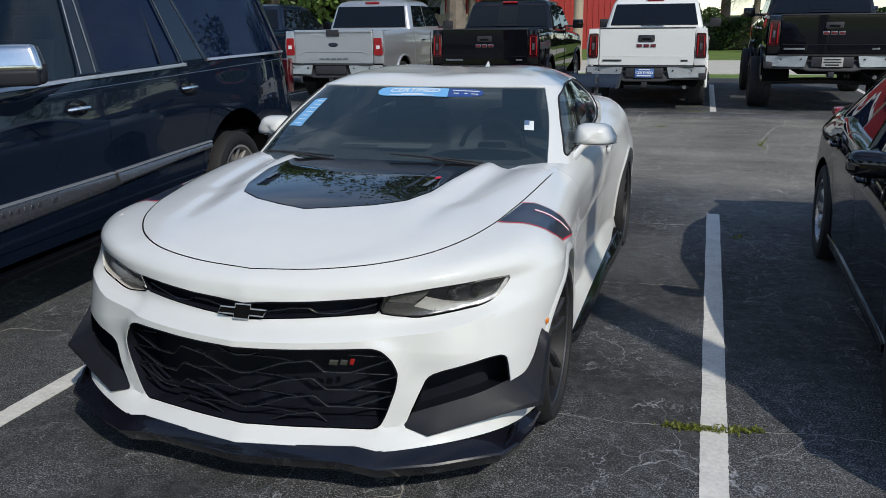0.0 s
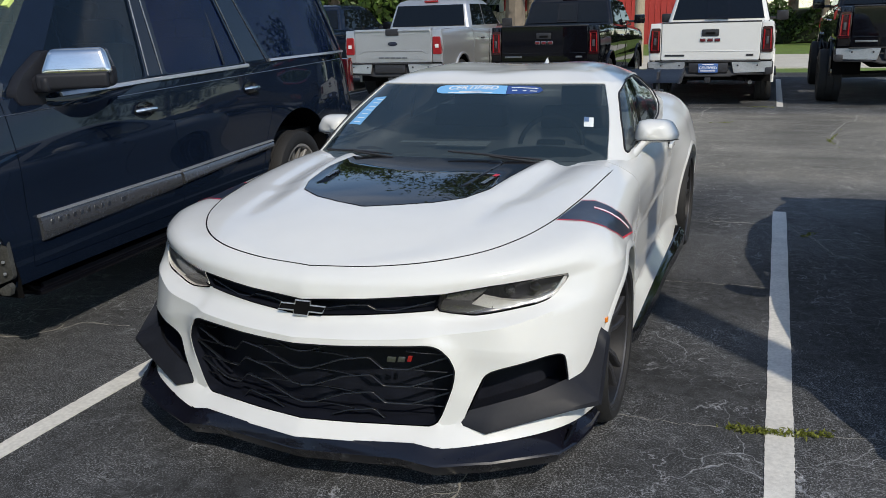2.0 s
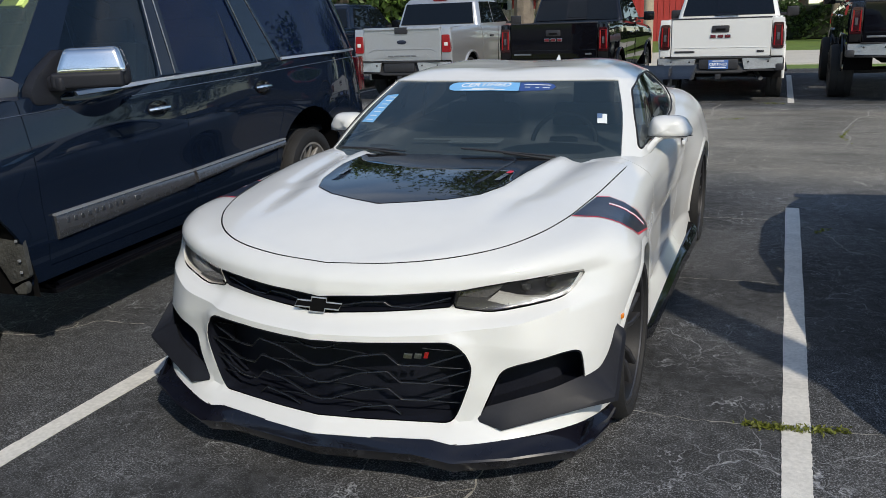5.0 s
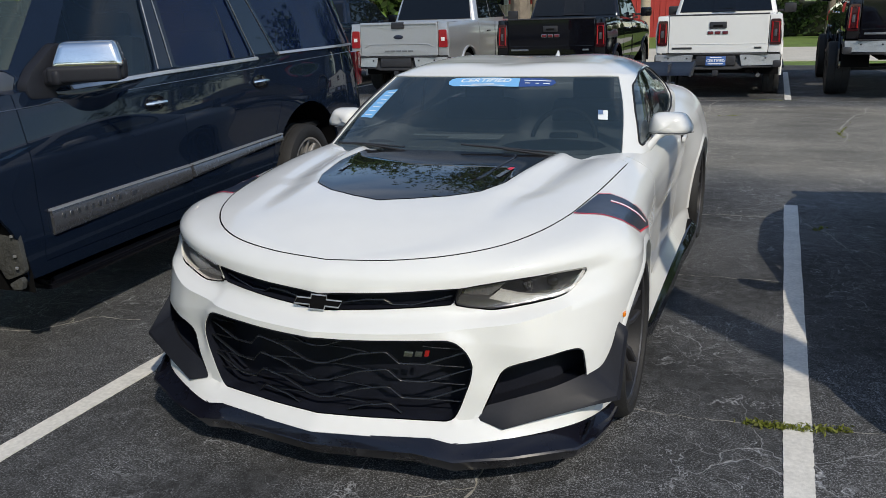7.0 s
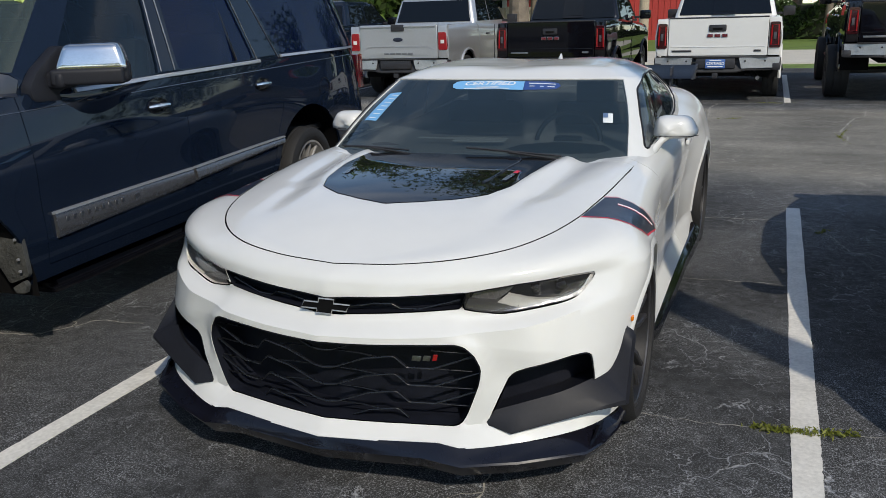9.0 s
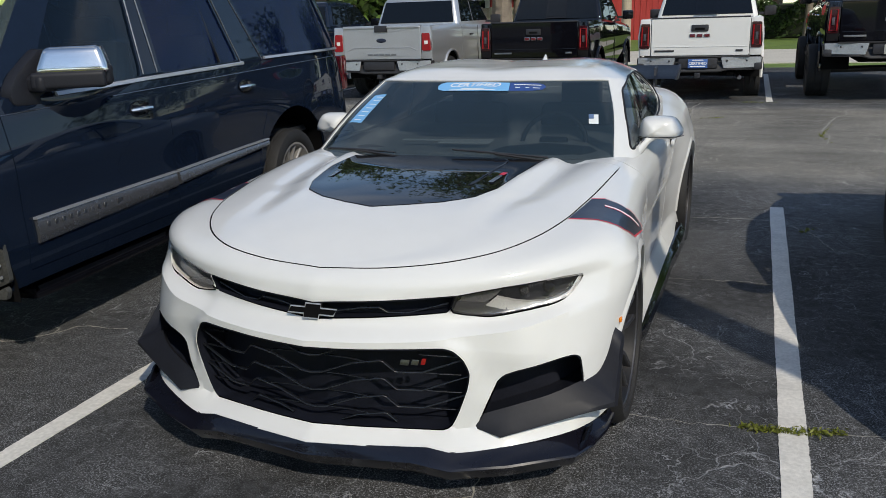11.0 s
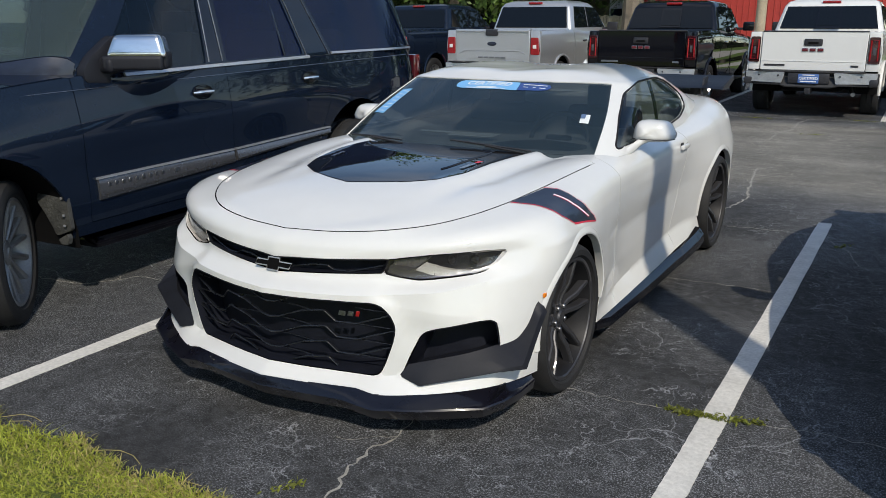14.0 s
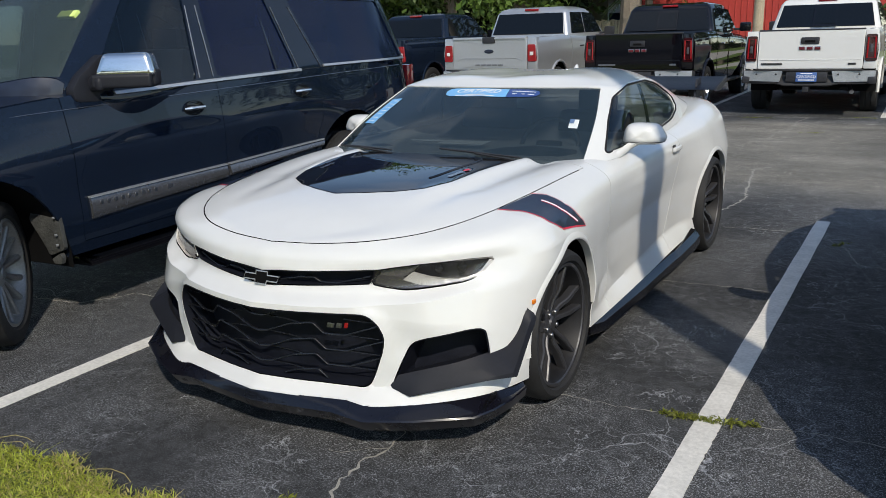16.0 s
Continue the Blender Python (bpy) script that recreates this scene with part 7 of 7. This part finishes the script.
TAIL = 12.27
pickup(-8.75, TAIL + 0.1, NAVY, "dark blue pickup truck with red tail lights", style="step", plate=False)
pickup(-5.62, TAIL + 0.05, SILVER, "silver pickup truck with a black tailgate step and red tail lights", style="step", plate=False, roof=2.06, wide=1.085)
pickup(-2.48, TAIL, BLACKP, "glossy black pickup truck with a bright bumper", plate=False)
pickup(0.50, TAIL, WHITE, "white pickup truck with a dealer plate on its bright bumper", plate="blue")
pickup(3.55, TAIL, BLACKP, "lifted black pickup truck on wide tyres", lift=0.20, tyre=0.46, plate="pale", rim=RIMDARK)

# ---- surroundings ----
BARK = mat("grey_bark", (0.16, 0.13, 0.10), 0.9, 0, 0, 0.35, 4, 0.8, 30)
REDWALL = mat("red_painted_metal_wall", (0.42, 0.045, 0.04), 0.55, 0, 0, 0.08, 0.8, 0.1, 20)
WHITETRIM = mat("white_trim", (0.72, 0.72, 0.70), 0.6, 0, 0, 0.05, 3)
FENCEWOOD = mat("pale_fence_boards", (0.42, 0.36, 0.27), 0.85, 0, 0, 0.25, 3, 0.3, 40)
POLEWOOD = mat("tan_pole", (0.34, 0.28, 0.20), 0.85, 0, 0, 0.2, 3, 0.3, 30)


def leaf_mat(name, color, spread=0.5):
    m = mat(name, color, 0.55)
    n, l = m.node_tree.nodes, m.node_tree.links
    b = n["Principled BSDF"]
    g = n.new("ShaderNodeNewGeometry")
    r = n.new("ShaderNodeMapRange")
    r.inputs["To Min"].default_value, r.inputs["To Max"].default_value = 1 - spread, 1 + spread
    l.new(g.outputs["Random Per Island"], r.inputs["Value"])
    mu = n.new("ShaderNodeVectorMath")
    mu.operation = "SCALE"
    mu.inputs[0].default_value = color
    l.new(r.outputs[0], mu.inputs["Scale"])
    l.new(mu.outputs[0], b.inputs["Base Color"])
    t = n.new("ShaderNodeBsdfTranslucent")
    l.new(mu.outputs[0], t.inputs[0])
    mx = n.new("ShaderNodeMixShader")
    mx.inputs[0].default_value = 0.35
    l.new(b.outputs[0], mx.inputs[1])
    l.new(t.outputs[0], mx.inputs[2])
    l.new(mx.outputs[0], n["Material Output"].inputs[0])
    return m


LEAF = leaf_mat("oak_leaves", (0.055, 0.095, 0.022))
LEAF2 = leaf_mat("light_leaves", (0.10, 0.17, 0.03))
HEDGE = leaf_mat("hedge_leaves", (0.05, 0.09, 0.02))
PALMLEAF = leaf_mat("palm_fronds", (0.07, 0.11, 0.03))
BLADE = leaf_mat("grass_blades", (0.34, 0.38, 0.055), 0.55)
STRAW = leaf_mat("straw_blades", (0.46, 0.39, 0.15), 0.35)
WEED = leaf_mat("weed_leaves", (0.17, 0.19, 0.03), 0.5)


def cards(points, size, rng, stretch=1.7):
    """Many small folded leaves at points, as vertices and quads."""
    n = len(points)
    a = rng.normal(size=(n, 3))
    a /= np.linalg.norm(a, axis=1)[:, None]
    b = np.cross(a, rng.normal(size=(n, 3)))
    b /= np.linalg.norm(b, axis=1)[:, None]
    s = size * rng.uniform(0.6, 1.3, n)[:, None]
    P = np.asarray(points)
    V = np.stack([P - a * s * stretch * 0.5, P + b * s * 0.4, P + a * s * stretch * 0.5, P - b * s * 0.4], axis=1).reshape(-1, 3)
    F = np.arange(4 * n).reshape(-1, 4)
    return V, F


def raw(name, V, F, material, parent=None):
    me = bpy.data.meshes.new(name)
    me.from_pydata(V.tolist(), [], F.tolist())
    me.materials.append(material)
    ob = new(name, me)
    if parent is not None:
        ob.parent = parent
    return ob


def tree(x, y, h, r, seed, leaf, label, count=5000, size=0.16, trunk=0.22, low=0.35):
    t = thing("tree", pose(x, y, -0.03), label, "tree", "trees around the lot")
    rng = np.random.default_rng(seed)
    bm = bmesh.new()
    lean = rng.normal(size=2) * 0.05 * h
    pts = [Vector((lean[0] * f * f, lean[1] * f * f, h * 0.75 * f)) for f in np.linspace(0, 1, 7)]
    tube(bm, pts, [trunk * (1.25 - 0.9 * f) for f in np.linspace(0, 1, 7)], 9)
    ends = []
    for k in range(13):
        f = rng.uniform(0.38, 1.0)
        base = pts[0].lerp(pts[-1], f)
        az, el = rng.uniform(0, 2 * math.pi), rng.uniform(0.15, 0.9)
        ln = r * rng.uniform(0.6, 1.05) * (1.15 - 0.45 * f)
        d = Vector((math.cos(az) * math.cos(el), math.sin(az) * math.cos(el), math.sin(el)))
        mid = base + d * ln * 0.5 + Vector((0, 0, -0.03 * ln))
        end = base + d * ln + Vector((0, 0, 0.08 * ln))
        tube(bm, [base, mid, end], [trunk * 0.42, trunk * 0.25, trunk * 0.08], 6)
        ends += [mid, end, mid.lerp(end, 0.5)]
    part("trunk", bm, BARK, t)
    ends = np.array([tuple(e) for e in ends])
    cl = ends[rng.integers(len(ends), size=count // 22)] + rng.normal(size=(count // 22, 3)) * r * 0.16
    P = cl[rng.integers(len(cl), size=count)] + rng.normal(size=(count, 3)) * r * 0.085
    P = P[P[:, 2] > h * low]
    V, F = cards(P, size, rng)
    raw("crown", V, F, leaf, t)
    return t


def hedge(x0, x1, y0, y1, h, n, seed, name="hedge", leaf=0.15, label="dense dark green clipped hedge"):
    rng = np.random.default_rng(seed)
    P = np.stack([rng.uniform(x0, x1, n), y0 + (y1 - y0) * rng.uniform(0, 1, n) ** 2.5, h * rng.uniform(0, 1, n) ** 0.6], axis=1)
    P[:, 2] *= 0.85 + 0.15 * np.sin(P[:, 0] * 1.7) + 0.1 * np.sin(P[:, 0] * 4.1)
    V, F = cards(P, leaf, rng)
    ob = raw(name, V, F, HEDGE)
    # a solid near-black box gives the shaded depth between the leaves
    core = boxm(((x0 + x1) / 2, (y0 + y1) / 2, h * 0.36), (x1 - x0 - 0.4, y1 - y0 - 0.4, h * 0.76), 0.3)
    part("dark_core", core, mat_once("hedge_inside", (0.015, 0.02, 0.008), 0.95), ob)
    return tagged(ob, label, name.replace("_", " "), "", "stuff")


hedge(-1.5, 34, 40.0, 42.0, 2.1, 16000, 5)
hedge(-34, -13.5, 31.5, 33.2, 2.6, 10000, 6)
hedge(-60, -13.0, 38.5, 42.0, 6.5, 26000, 8, "thicket", 0.24, "dense green thicket of trees and shrubs behind the lot")

# red building
rb = thing("red_building", pose(-6.0, 42.0, -0.03), "red metal-clad building with white corner trim", "building")
part("wall", boxm((0, 4, 2.6), (13.0, 8.0, 5.2)), REDWALL, rb, smooth=False)
part("roof", prismm([(-0.4, 5.2), (8.4, 5.2), (4.0, 6.6)], -6.8, 6.8), mat_once("grey_metal_roof", (0.35, 0.35, 0.36), 0.5, 0.3), rb, smooth=False)
part("corner_trim", boxm((6.5, -0.02, 2.6), (0.25, 0.12, 5.2), 0.01), WHITETRIM, rb)
part("corner_trim", boxm((-6.5, -0.02, 2.6), (0.25, 0.12, 5.2), 0.01), WHITETRIM, rb)
for k in range(42):
    part("wall_rib", boxm((-6.3 + 0.3 * k, -0.012, 2.6), (0.05, 0.03, 5.2), 0.008, 1), REDWALL, rb)
part("dark_door", boxm((4.6, -0.02, 1.1), (1.1, 0.08, 2.2), 0.02), mat_once("dark_door_paint", (0.05, 0.04, 0.04), 0.5), rb)

pole = thing("utility_pole", pose(-2.62, 25.4, -0.03), "tan wooden utility pole", "pole")
part("shaft", tube_mesh([(0, 0, 0), (0.02, 0, 4), (0.03, 0, 8)], [0.17, 0.15, 0.12], 14), POLEWOOD, pole)
part("crossarm", boxm((0.03, 0, 7.4), (2.0, 0.1, 0.12), 0.02), POLEWOOD, pole)

# pale board fence and sheds behind the silver truck
fe = thing("board_fence", pose(-9.5, 34.0, -0.03), "pale weathered board fence", "fence")
for k in range(46):
    h = 1.85 + 0.03 * math.sin(k * 2.3)
    part("board", boxm((-3.4 + 0.15 * k, 0, h / 2), (0.135, 0.03, h), 0.006, 1), FENCEWOOD, fe)
for zz in (0.4, 1.45):
    part("rail", boxm((0, 0.045, zz), (7.0, 0.05, 0.10), 0.01), FENCEWOOD, fe)
sd = thing("shed", pose(-17, 46.0, -0.03), "white clapboard house half hidden by trees", "house")
part("wall", boxm((0, 3, 1.6), (9, 6, 3.2)), WHITETRIM, sd, smooth=False)
part("roof", prismm([(-0.4, 3.2), (6.4, 3.2), (3.0, 5.0)], -4.9, 4.9), mat_once("grey_shingles", (0.18, 0.17, 0.16), 0.9, 0, 0, 0.2, 3), sd, smooth=False)
for xx in (-2.6, 0.2, 2.8):
    w = part("window", boxm((xx, -0.03, 1.7), (0.9, 0.08, 1.2), 0.02), PRIVACY, sd)
    part("frame", boxm((xx, -0.05, 1.05), (1.1, 0.12, 0.08), 0.01), WHITETRIM, w)

TREES = [(-14, 33, 9, 4.2, LEAF2), (-20, 36, 11, 5.0, LEAF), (-10.5, 38, 10, 4.5, LEAF), (-27, 34, 11, 5.2, LEAF2), (-4.5, 52, 13, 6.0, LEAF), (2.5, 47, 11, 5.2, LEAF), (8, 45, 12, 5.5, LEAF), (14, 47, 12, 5.5, LEAF2),
         (21, 45, 11, 5.0, LEAF), (-34, 44, 12, 5.5, LEAF), (29, 49, 12, 5.5, LEAF), (-16, 55, 14, 6.5, LEAF), (11, 36, 7.5, 3.2, LEAF2)]
for k, (x, y, h, r, lf) in enumerate(TREES):
    tree(x, y, h, r, 40 + k, lf, "leafy green shade tree behind the lot", 5200, 0.24 if h > 9 else 0.18, 0.26, 0.18)
# low leafy trees close behind the trucks
for k, (x, y, h, r, lf) in enumerate(((-11.5, 26.5, 8, 3.4, LEAF2), (-15.0, 27.5, 9, 4.0, LEAF), (-18.5, 26.5, 9, 4.2, LEAF2), (-22.5, 28.5, 9, 4.2, LEAF), (-12.8, 30.0, 10, 4.2, LEAF), (-17.0, 31.0, 10, 4.4, LEAF2))):
    tree(x, y, h, r, 140 + k, lf, "low-branched leafy green tree behind the trucks", 8500, 0.20, 0.20, 0.10)
# an oak that overhangs the lane
tree(-7.5, 27.5, 13.5, 6.5, 91, LEAF, "spreading oak with open dark green crown", 9000, 0.22, 0.34, 0.30)
# trees on the street side, behind the lens
for k, (x, y, h, r) in enumerate(((-16, -22, 10, 5), (-7, -27, 12, 6), (4, -30, 12, 6), (13, -25, 10, 5), (22, -28, 12, 6), (-26, -25, 12, 6))):
    tree(x, y, h, r, 70 + k, LEAF, "leafy green shade tree across the street", 4200, 0.3, 0.28, 0.2)


def palm(x, y, h, seed, label, n=22, ln=1.9, r=0.2):
    t = thing("palm_tree", pose(x, y, -0.03), label, "palm tree")
    rng = np.random.default_rng(seed)
    bm = bmesh.new()
    tube(bm, [(0, 0, 0), (0.03, 0, h * 0.35), (0.06, 0.02, h * 0.7), (0.07, 0.02, h)], [r * 1.2, r, r * 0.95, r * 0.85], 12)
    part("trunk", bm, BARK, t)
    V, F = [], []
    for k in range(n):
        az, el = rng.uniform(0, 2 * math.pi), rng.uniform(-0.2, 1.2)
        d = np.array([math.cos(az), math.sin(az)])
        w = np.array([-d[1], d[0]])
        for j in range(26):
            f = 0.15 + 0.85 * j / 25
            c = np.array([*(d * ln * f * math.cos(el)), h + ln * f * math.sin(el) - 0.55 * ln * f * f]) + np.array([0.07, 0.02, 0])
            for sgn in (1, -1):
                q = 0.45 * ln * 0.5 * (1 - 0.6 * abs(f - 0.5))
                tip = c + np.array([*(w * sgn * q + d * q * 0.5), -q * 0.5])
                b = c + np.array([*(d * 0.035), 0])
                i = len(V)
                V += [c, b, tip]
                F.append([i, i + 1, i + 2])
    raw("fronds", np.array(V), np.array(F), PALMLEAF, t)
    return t


lp = thing("light_pole", pose(5.2, -2.76, -0.03), "tall round grey light pole with two flood heads", "light pole")
part("shaft", tube_mesh([(0, 0, 0), (0, 0, 4.5), (0, 0, 9.0)], [0.155, 0.150, 0.13], 18), mat_once("pole_grey", (0.36, 0.35, 0.33), 0.7, 0, 0, 0.1, 3), lp)
for sx in (1, -1):
    part("arm", tube_mesh([(0, 0, 8.8), (sx * 0.6, 0, 8.9)], 0.03), STEEL, lp)
    part("flood_head", boxm((sx * 0.85, 0, 8.88), (0.5, 0.36, 0.14), 0.03), STEEL, lp)
palm(3.6, 38.2, 2.6, 12, "low palm beside the hedge", 26, 1.7, 0.16)
palm(-7.9, 31.0, 3.2, 13, "low palm by the fence", 26, 1.8, 0.16)


# lawn at the front edge of the lot
def blades(name, xs, ys, n, h, seed, material, label, category, base=0.0, mask=None, spread=0.02):
    rng = np.random.default_rng(seed)
    P = np.stack([rng.uniform(*xs, n), rng.uniform(*ys, n)], axis=1)
    if mask is not None:
        P = P[mask(P, rng)]
    n = len(P)
    hh = h * rng.uniform(0.45, 1.25, n)
    az = rng.uniform(0, 2 * math.pi, n)
    w = 0.0028 * rng.uniform(0.7, 1.5, n)
    lean = rng.normal(size=(n, 2)) * spread
    d = np.stack([np.cos(az), np.sin(az)], axis=1)
    z0 = np.full(n, base)
    A = np.column_stack([P - d * w[:, None], z0])
    B = np.column_stack([P + d * w[:, None], z0])
    C = np.column_stack([P + d * (w * 0.7)[:, None] + lean * 0.4, z0 + hh * 0.6])
    D = np.column_stack([P - d * (w * 0.7)[:, None] + lean * 0.4, z0 + hh * 0.6])
    E = np.column_stack([P + lean * 1.3, z0 + hh])
    V = np.stack([A, B, C, D, E], axis=1).reshape(-1, 3)
    k = np.arange(n)[:, None] * 5
    me = bpy.data.meshes.new(name)
    me.from_pydata(V.tolist(), [], np.concatenate([k + [0, 1, 2, 3]]).tolist() + np.concatenate([k + [3, 2, 4]]).tolist())
    me.materials.append(material)
    return tagged(new(name, me), label, category, "", "stuff")


edge = lambda P, rng: P[:, 1] < -1.535 - 0.06 * np.clip(P[:, 0] + 0.1, 0, 1) + 0.03 * np.sin(P[:, 0] * 9) + 0.02 * np.sin(P[:, 0] * 23 + 1) + rng.normal(size=len(P)) * 0.02
bm = bmesh.new()
rows = []
for x in [-60, -30, -15] + [-8 + 0.1 * i for i in range(161)] + [15, 30, 60]:
    e = -1.55 - 0.06 * min(1, max(0, x + 0.1)) + 0.03 * math.sin(x * 9) + 0.02 * math.sin(x * 23 + 1)
    rows.append([bm.verts.new((x, yy, z)) for yy, z in ((e, -0.02), (e - 0.02, 0.012), (e - 0.12, 0.03), (-3.0, 0.03), (-5.3, 0.02), (-5.6, -0.03))])
for P, Q in zip(rows, rows[1:]):
    for k in range(4):
        bm.faces.new((P[k], P[k + 1], Q[k + 1], Q[k]))
bmesh.ops.recalc_face_normals(bm, faces=bm.faces)
tagged(part("lawn", bm, LAWN), "lawn verge at the edge of the asphalt", "lawn", "", "structure")
blades("grass", (-3.2, 1.2), (-2.5, -1.45), 80000, 0.024, 3, BLADE, "sunlit yellow-green lawn grass", "grass", 0.022, edge)
dry = lambda P, rng: edge(P, rng) & (np.sin(P[:, 0] * 5.1 + 2) * np.sin(P[:, 1] * 7.3) + 1.6 * np.exp((P[:, 1] + 1.5) / 0.12) + 0.5 * rng.normal(size=len(P)) > 0.55)
blades("dry_grass", (-3.2, 1.2), (-2.5, -1.45), 60000, 0.022, 5, STRAW, "dry straw-coloured grass among the green", "grass", 0.022, dry)
blades("grass", (-9.0, 9.0), (-5.2, -1.45), 90000, 0.034, 4, BLADE, "yellow-green lawn grass of the verge", "grass", 0.022, lambda P, rng: edge(P, rng) & ~((P[:, 0] > -3.2) & (P[:, 0] < 1.2) & (P[:, 1] > -2.5)))
RUNNERS = [[(-0.43, -1.53, 0.02), (-0.38, -1.475, 0.012), (-0.321, -1.458, 0.018), (-0.25, -1.455, 0.014), (-0.19, -1.476, 0.006)], [(-1.0, -1.53, 0.02), (-0.934, -1.462, 0.022), (-0.88, -1.445, 0.014), (-0.83, -1.447, 0.006)], [(-0.93, -1.53, 0.02), (-0.86, -1.485, 0.02), (-0.80, -1.492, 0.006)], [(0.02, -1.56, 0.02), (0.06, -1.49, 0.015), (0.13, -1.47, 0.006)]]
for pts in RUNNERS:
    tagged(part("grass_runner", tube_mesh(pts, 0.0014, 5), STRAW), "dry grass runner creeping onto the asphalt", "grass", "grass runners", "stuff")


def clump(x, y, ang, length, n, seed, h=0.018):
    rng = np.random.default_rng(seed)
    c = np.cos(ang), np.sin(ang)
    t = rng.normal(size=n) * length / 3
    P0 = np.array([x, y]) + np.stack([t * c[0], t * c[1]], axis=1) + rng.normal(size=(n, 2)) * 0.012
    P = np.column_stack([P0, rng.uniform(0.002, h, n)])
    V, F = cards(P, 0.010, rng, 2.4)
    V[:, 2] = np.maximum(V[:, 2], 0.001)
    ob = raw("weed_tuft", V, F, WEED)
    return tagged(ob, "low green weeds growing in an asphalt crack", "weeds", "weeds in the cracks", "stuff")


for a in ((1.50, -0.005, 0.0, 0.12, 150, 1), (1.60, 0.006, 0.0, 0.16, 170, 2), (1.73, 0.03, 0.0, 0.08, 90, 3), (1.80, 0.045, 0.1, 0.06, 60, 4), (2.35, 8.6, 1.4, 0.9, 90, 5), (2.30, 8.1, 1.7, 0.5, 40, 6), (1.86, 3.3, 1.0, 0.12, 60, 7),
          (-0.2, 11.75, 0.0, 0.35, 120, 8), (1.45, 12.1, 0.0, 0.5, 150, 9), (0.42, -1.3, 1.1, 0.12, 60, 10), (0.9, 9.9, 0.3, 0.3, 60, 11)):
    clump(*a)


# real joints and cracks in the asphalt: pale, slightly sunk ribbons
CRACKM = mat("crack_dust", (0.33, 0.315, 0.28), 0.95, 0, 0, 0.3, 20, 0.4, 120)


def crack(pts, w, seed):
    rng = random.Random(seed)
    P = [Vector((*p, 0.0)) for p in pts]
    fine = []
    for a, b in zip(P, P[1:]):
        n = max(2, int((b - a).length / 0.03))
        d = (b - a).normalized()
        q = Vector((-d.y, d.x, 0))
        for k in range(n):
            fine.append(a.lerp(b, k / n) + q * rng.uniform(-0.014, 0.014))
    fine.append(P[-1])
    bm = bmesh.new()
    rows = []
    for i, p in enumerate(fine):
        d = (fine[min(i + 1, len(fine) - 1)] - fine[max(i - 1, 0)]).normalized()
        q = Vector((-d.y, d.x, 0)) * w * rng.uniform(0.2, 1.0)
        rows.append([bm.verts.new(p - q + Vector((0, 0, 0.0012))), bm.verts.new(p + q + Vector((0, 0, 0.0012)))])
    for A, B in zip(rows, rows[1:]):
        bm.faces.new((A[0], A[1], B[1], B[0]))
    return tagged(part("pavement_crack", bm, CRACKM, None, smooth=False), "dusty crack in the asphalt", "crack", "cracks in the asphalt", "structure")


crack([(0.52, -0.62), (0.53, -0.70), (0.55, -0.805), (0.515, -0.91), (0.513, -1.02), (0.53, -1.14), (0.57, -1.26), (0.60, -1.42), (0.66, -1.60)], 0.008, 1)
crack([(0.55, -0.805), (0.47, -0.83), (0.42, -0.90), (0.33, -0.92)], 0.004, 21)
crack([(-2.75, -0.16), (-2.47, -0.14), (-2.30, -0.09), (-2.216, 0.063), (-2.163, 0.179), (-2.036, 0.198), (-1.85, 0.22)], 0.006, 2)
crack([(-2.216, 0.063), (-2.30, 0.16), (-2.33, 0.27)], 0.005, 22)
crack([(0.5, -0.02), (1.1, -0.02), (1.46, -0.008), (1.77, 0.045), (2.05, 0.085), (2.5, 0.09)], 0.004, 3)
crack([(0.95, 3.56), (1.40, 3.60), (1.61, 3.56), (1.72, 3.60)], 0.006, 4)
crack([(0.78, 4.10), (0.83, 4.25), (0.90, 4.77), (0.79, 5.57), (0.69, 6.47), (0.84, 6.69)], 0.014, 5)
crack([(0.70, 1.90), (0.9, 1.91), (1.08, 1.92), (1.37, 1.94), (1.58, 1.93)], 0.004, 23)
crack([(1.75, 3.45), (1.9, 3.2), (2.0, 2.8), (2.3, 2.72)], 0.004, 6)
crack([(2.3, 7.6), (2.38, 8.2), (2.33, 8.8), (2.6, 10.2), (2.75, 10.4), (2.85, 11.2)], 0.012, 7)
crack([(0.42, 9.0), (0.40, 9.8), (0.55, 10.4), (0.50, 11.4), (0.6, 12.0)], 0.012, 8)
crack([(-6, 12.05), (0, 12.0), (3, 12.05), (9, 12.0)], 0.015, 9)
crack([(-5, 10.3), (0, 10.25), (4, 10.4), (9, 10.3)], 0.008, 10)
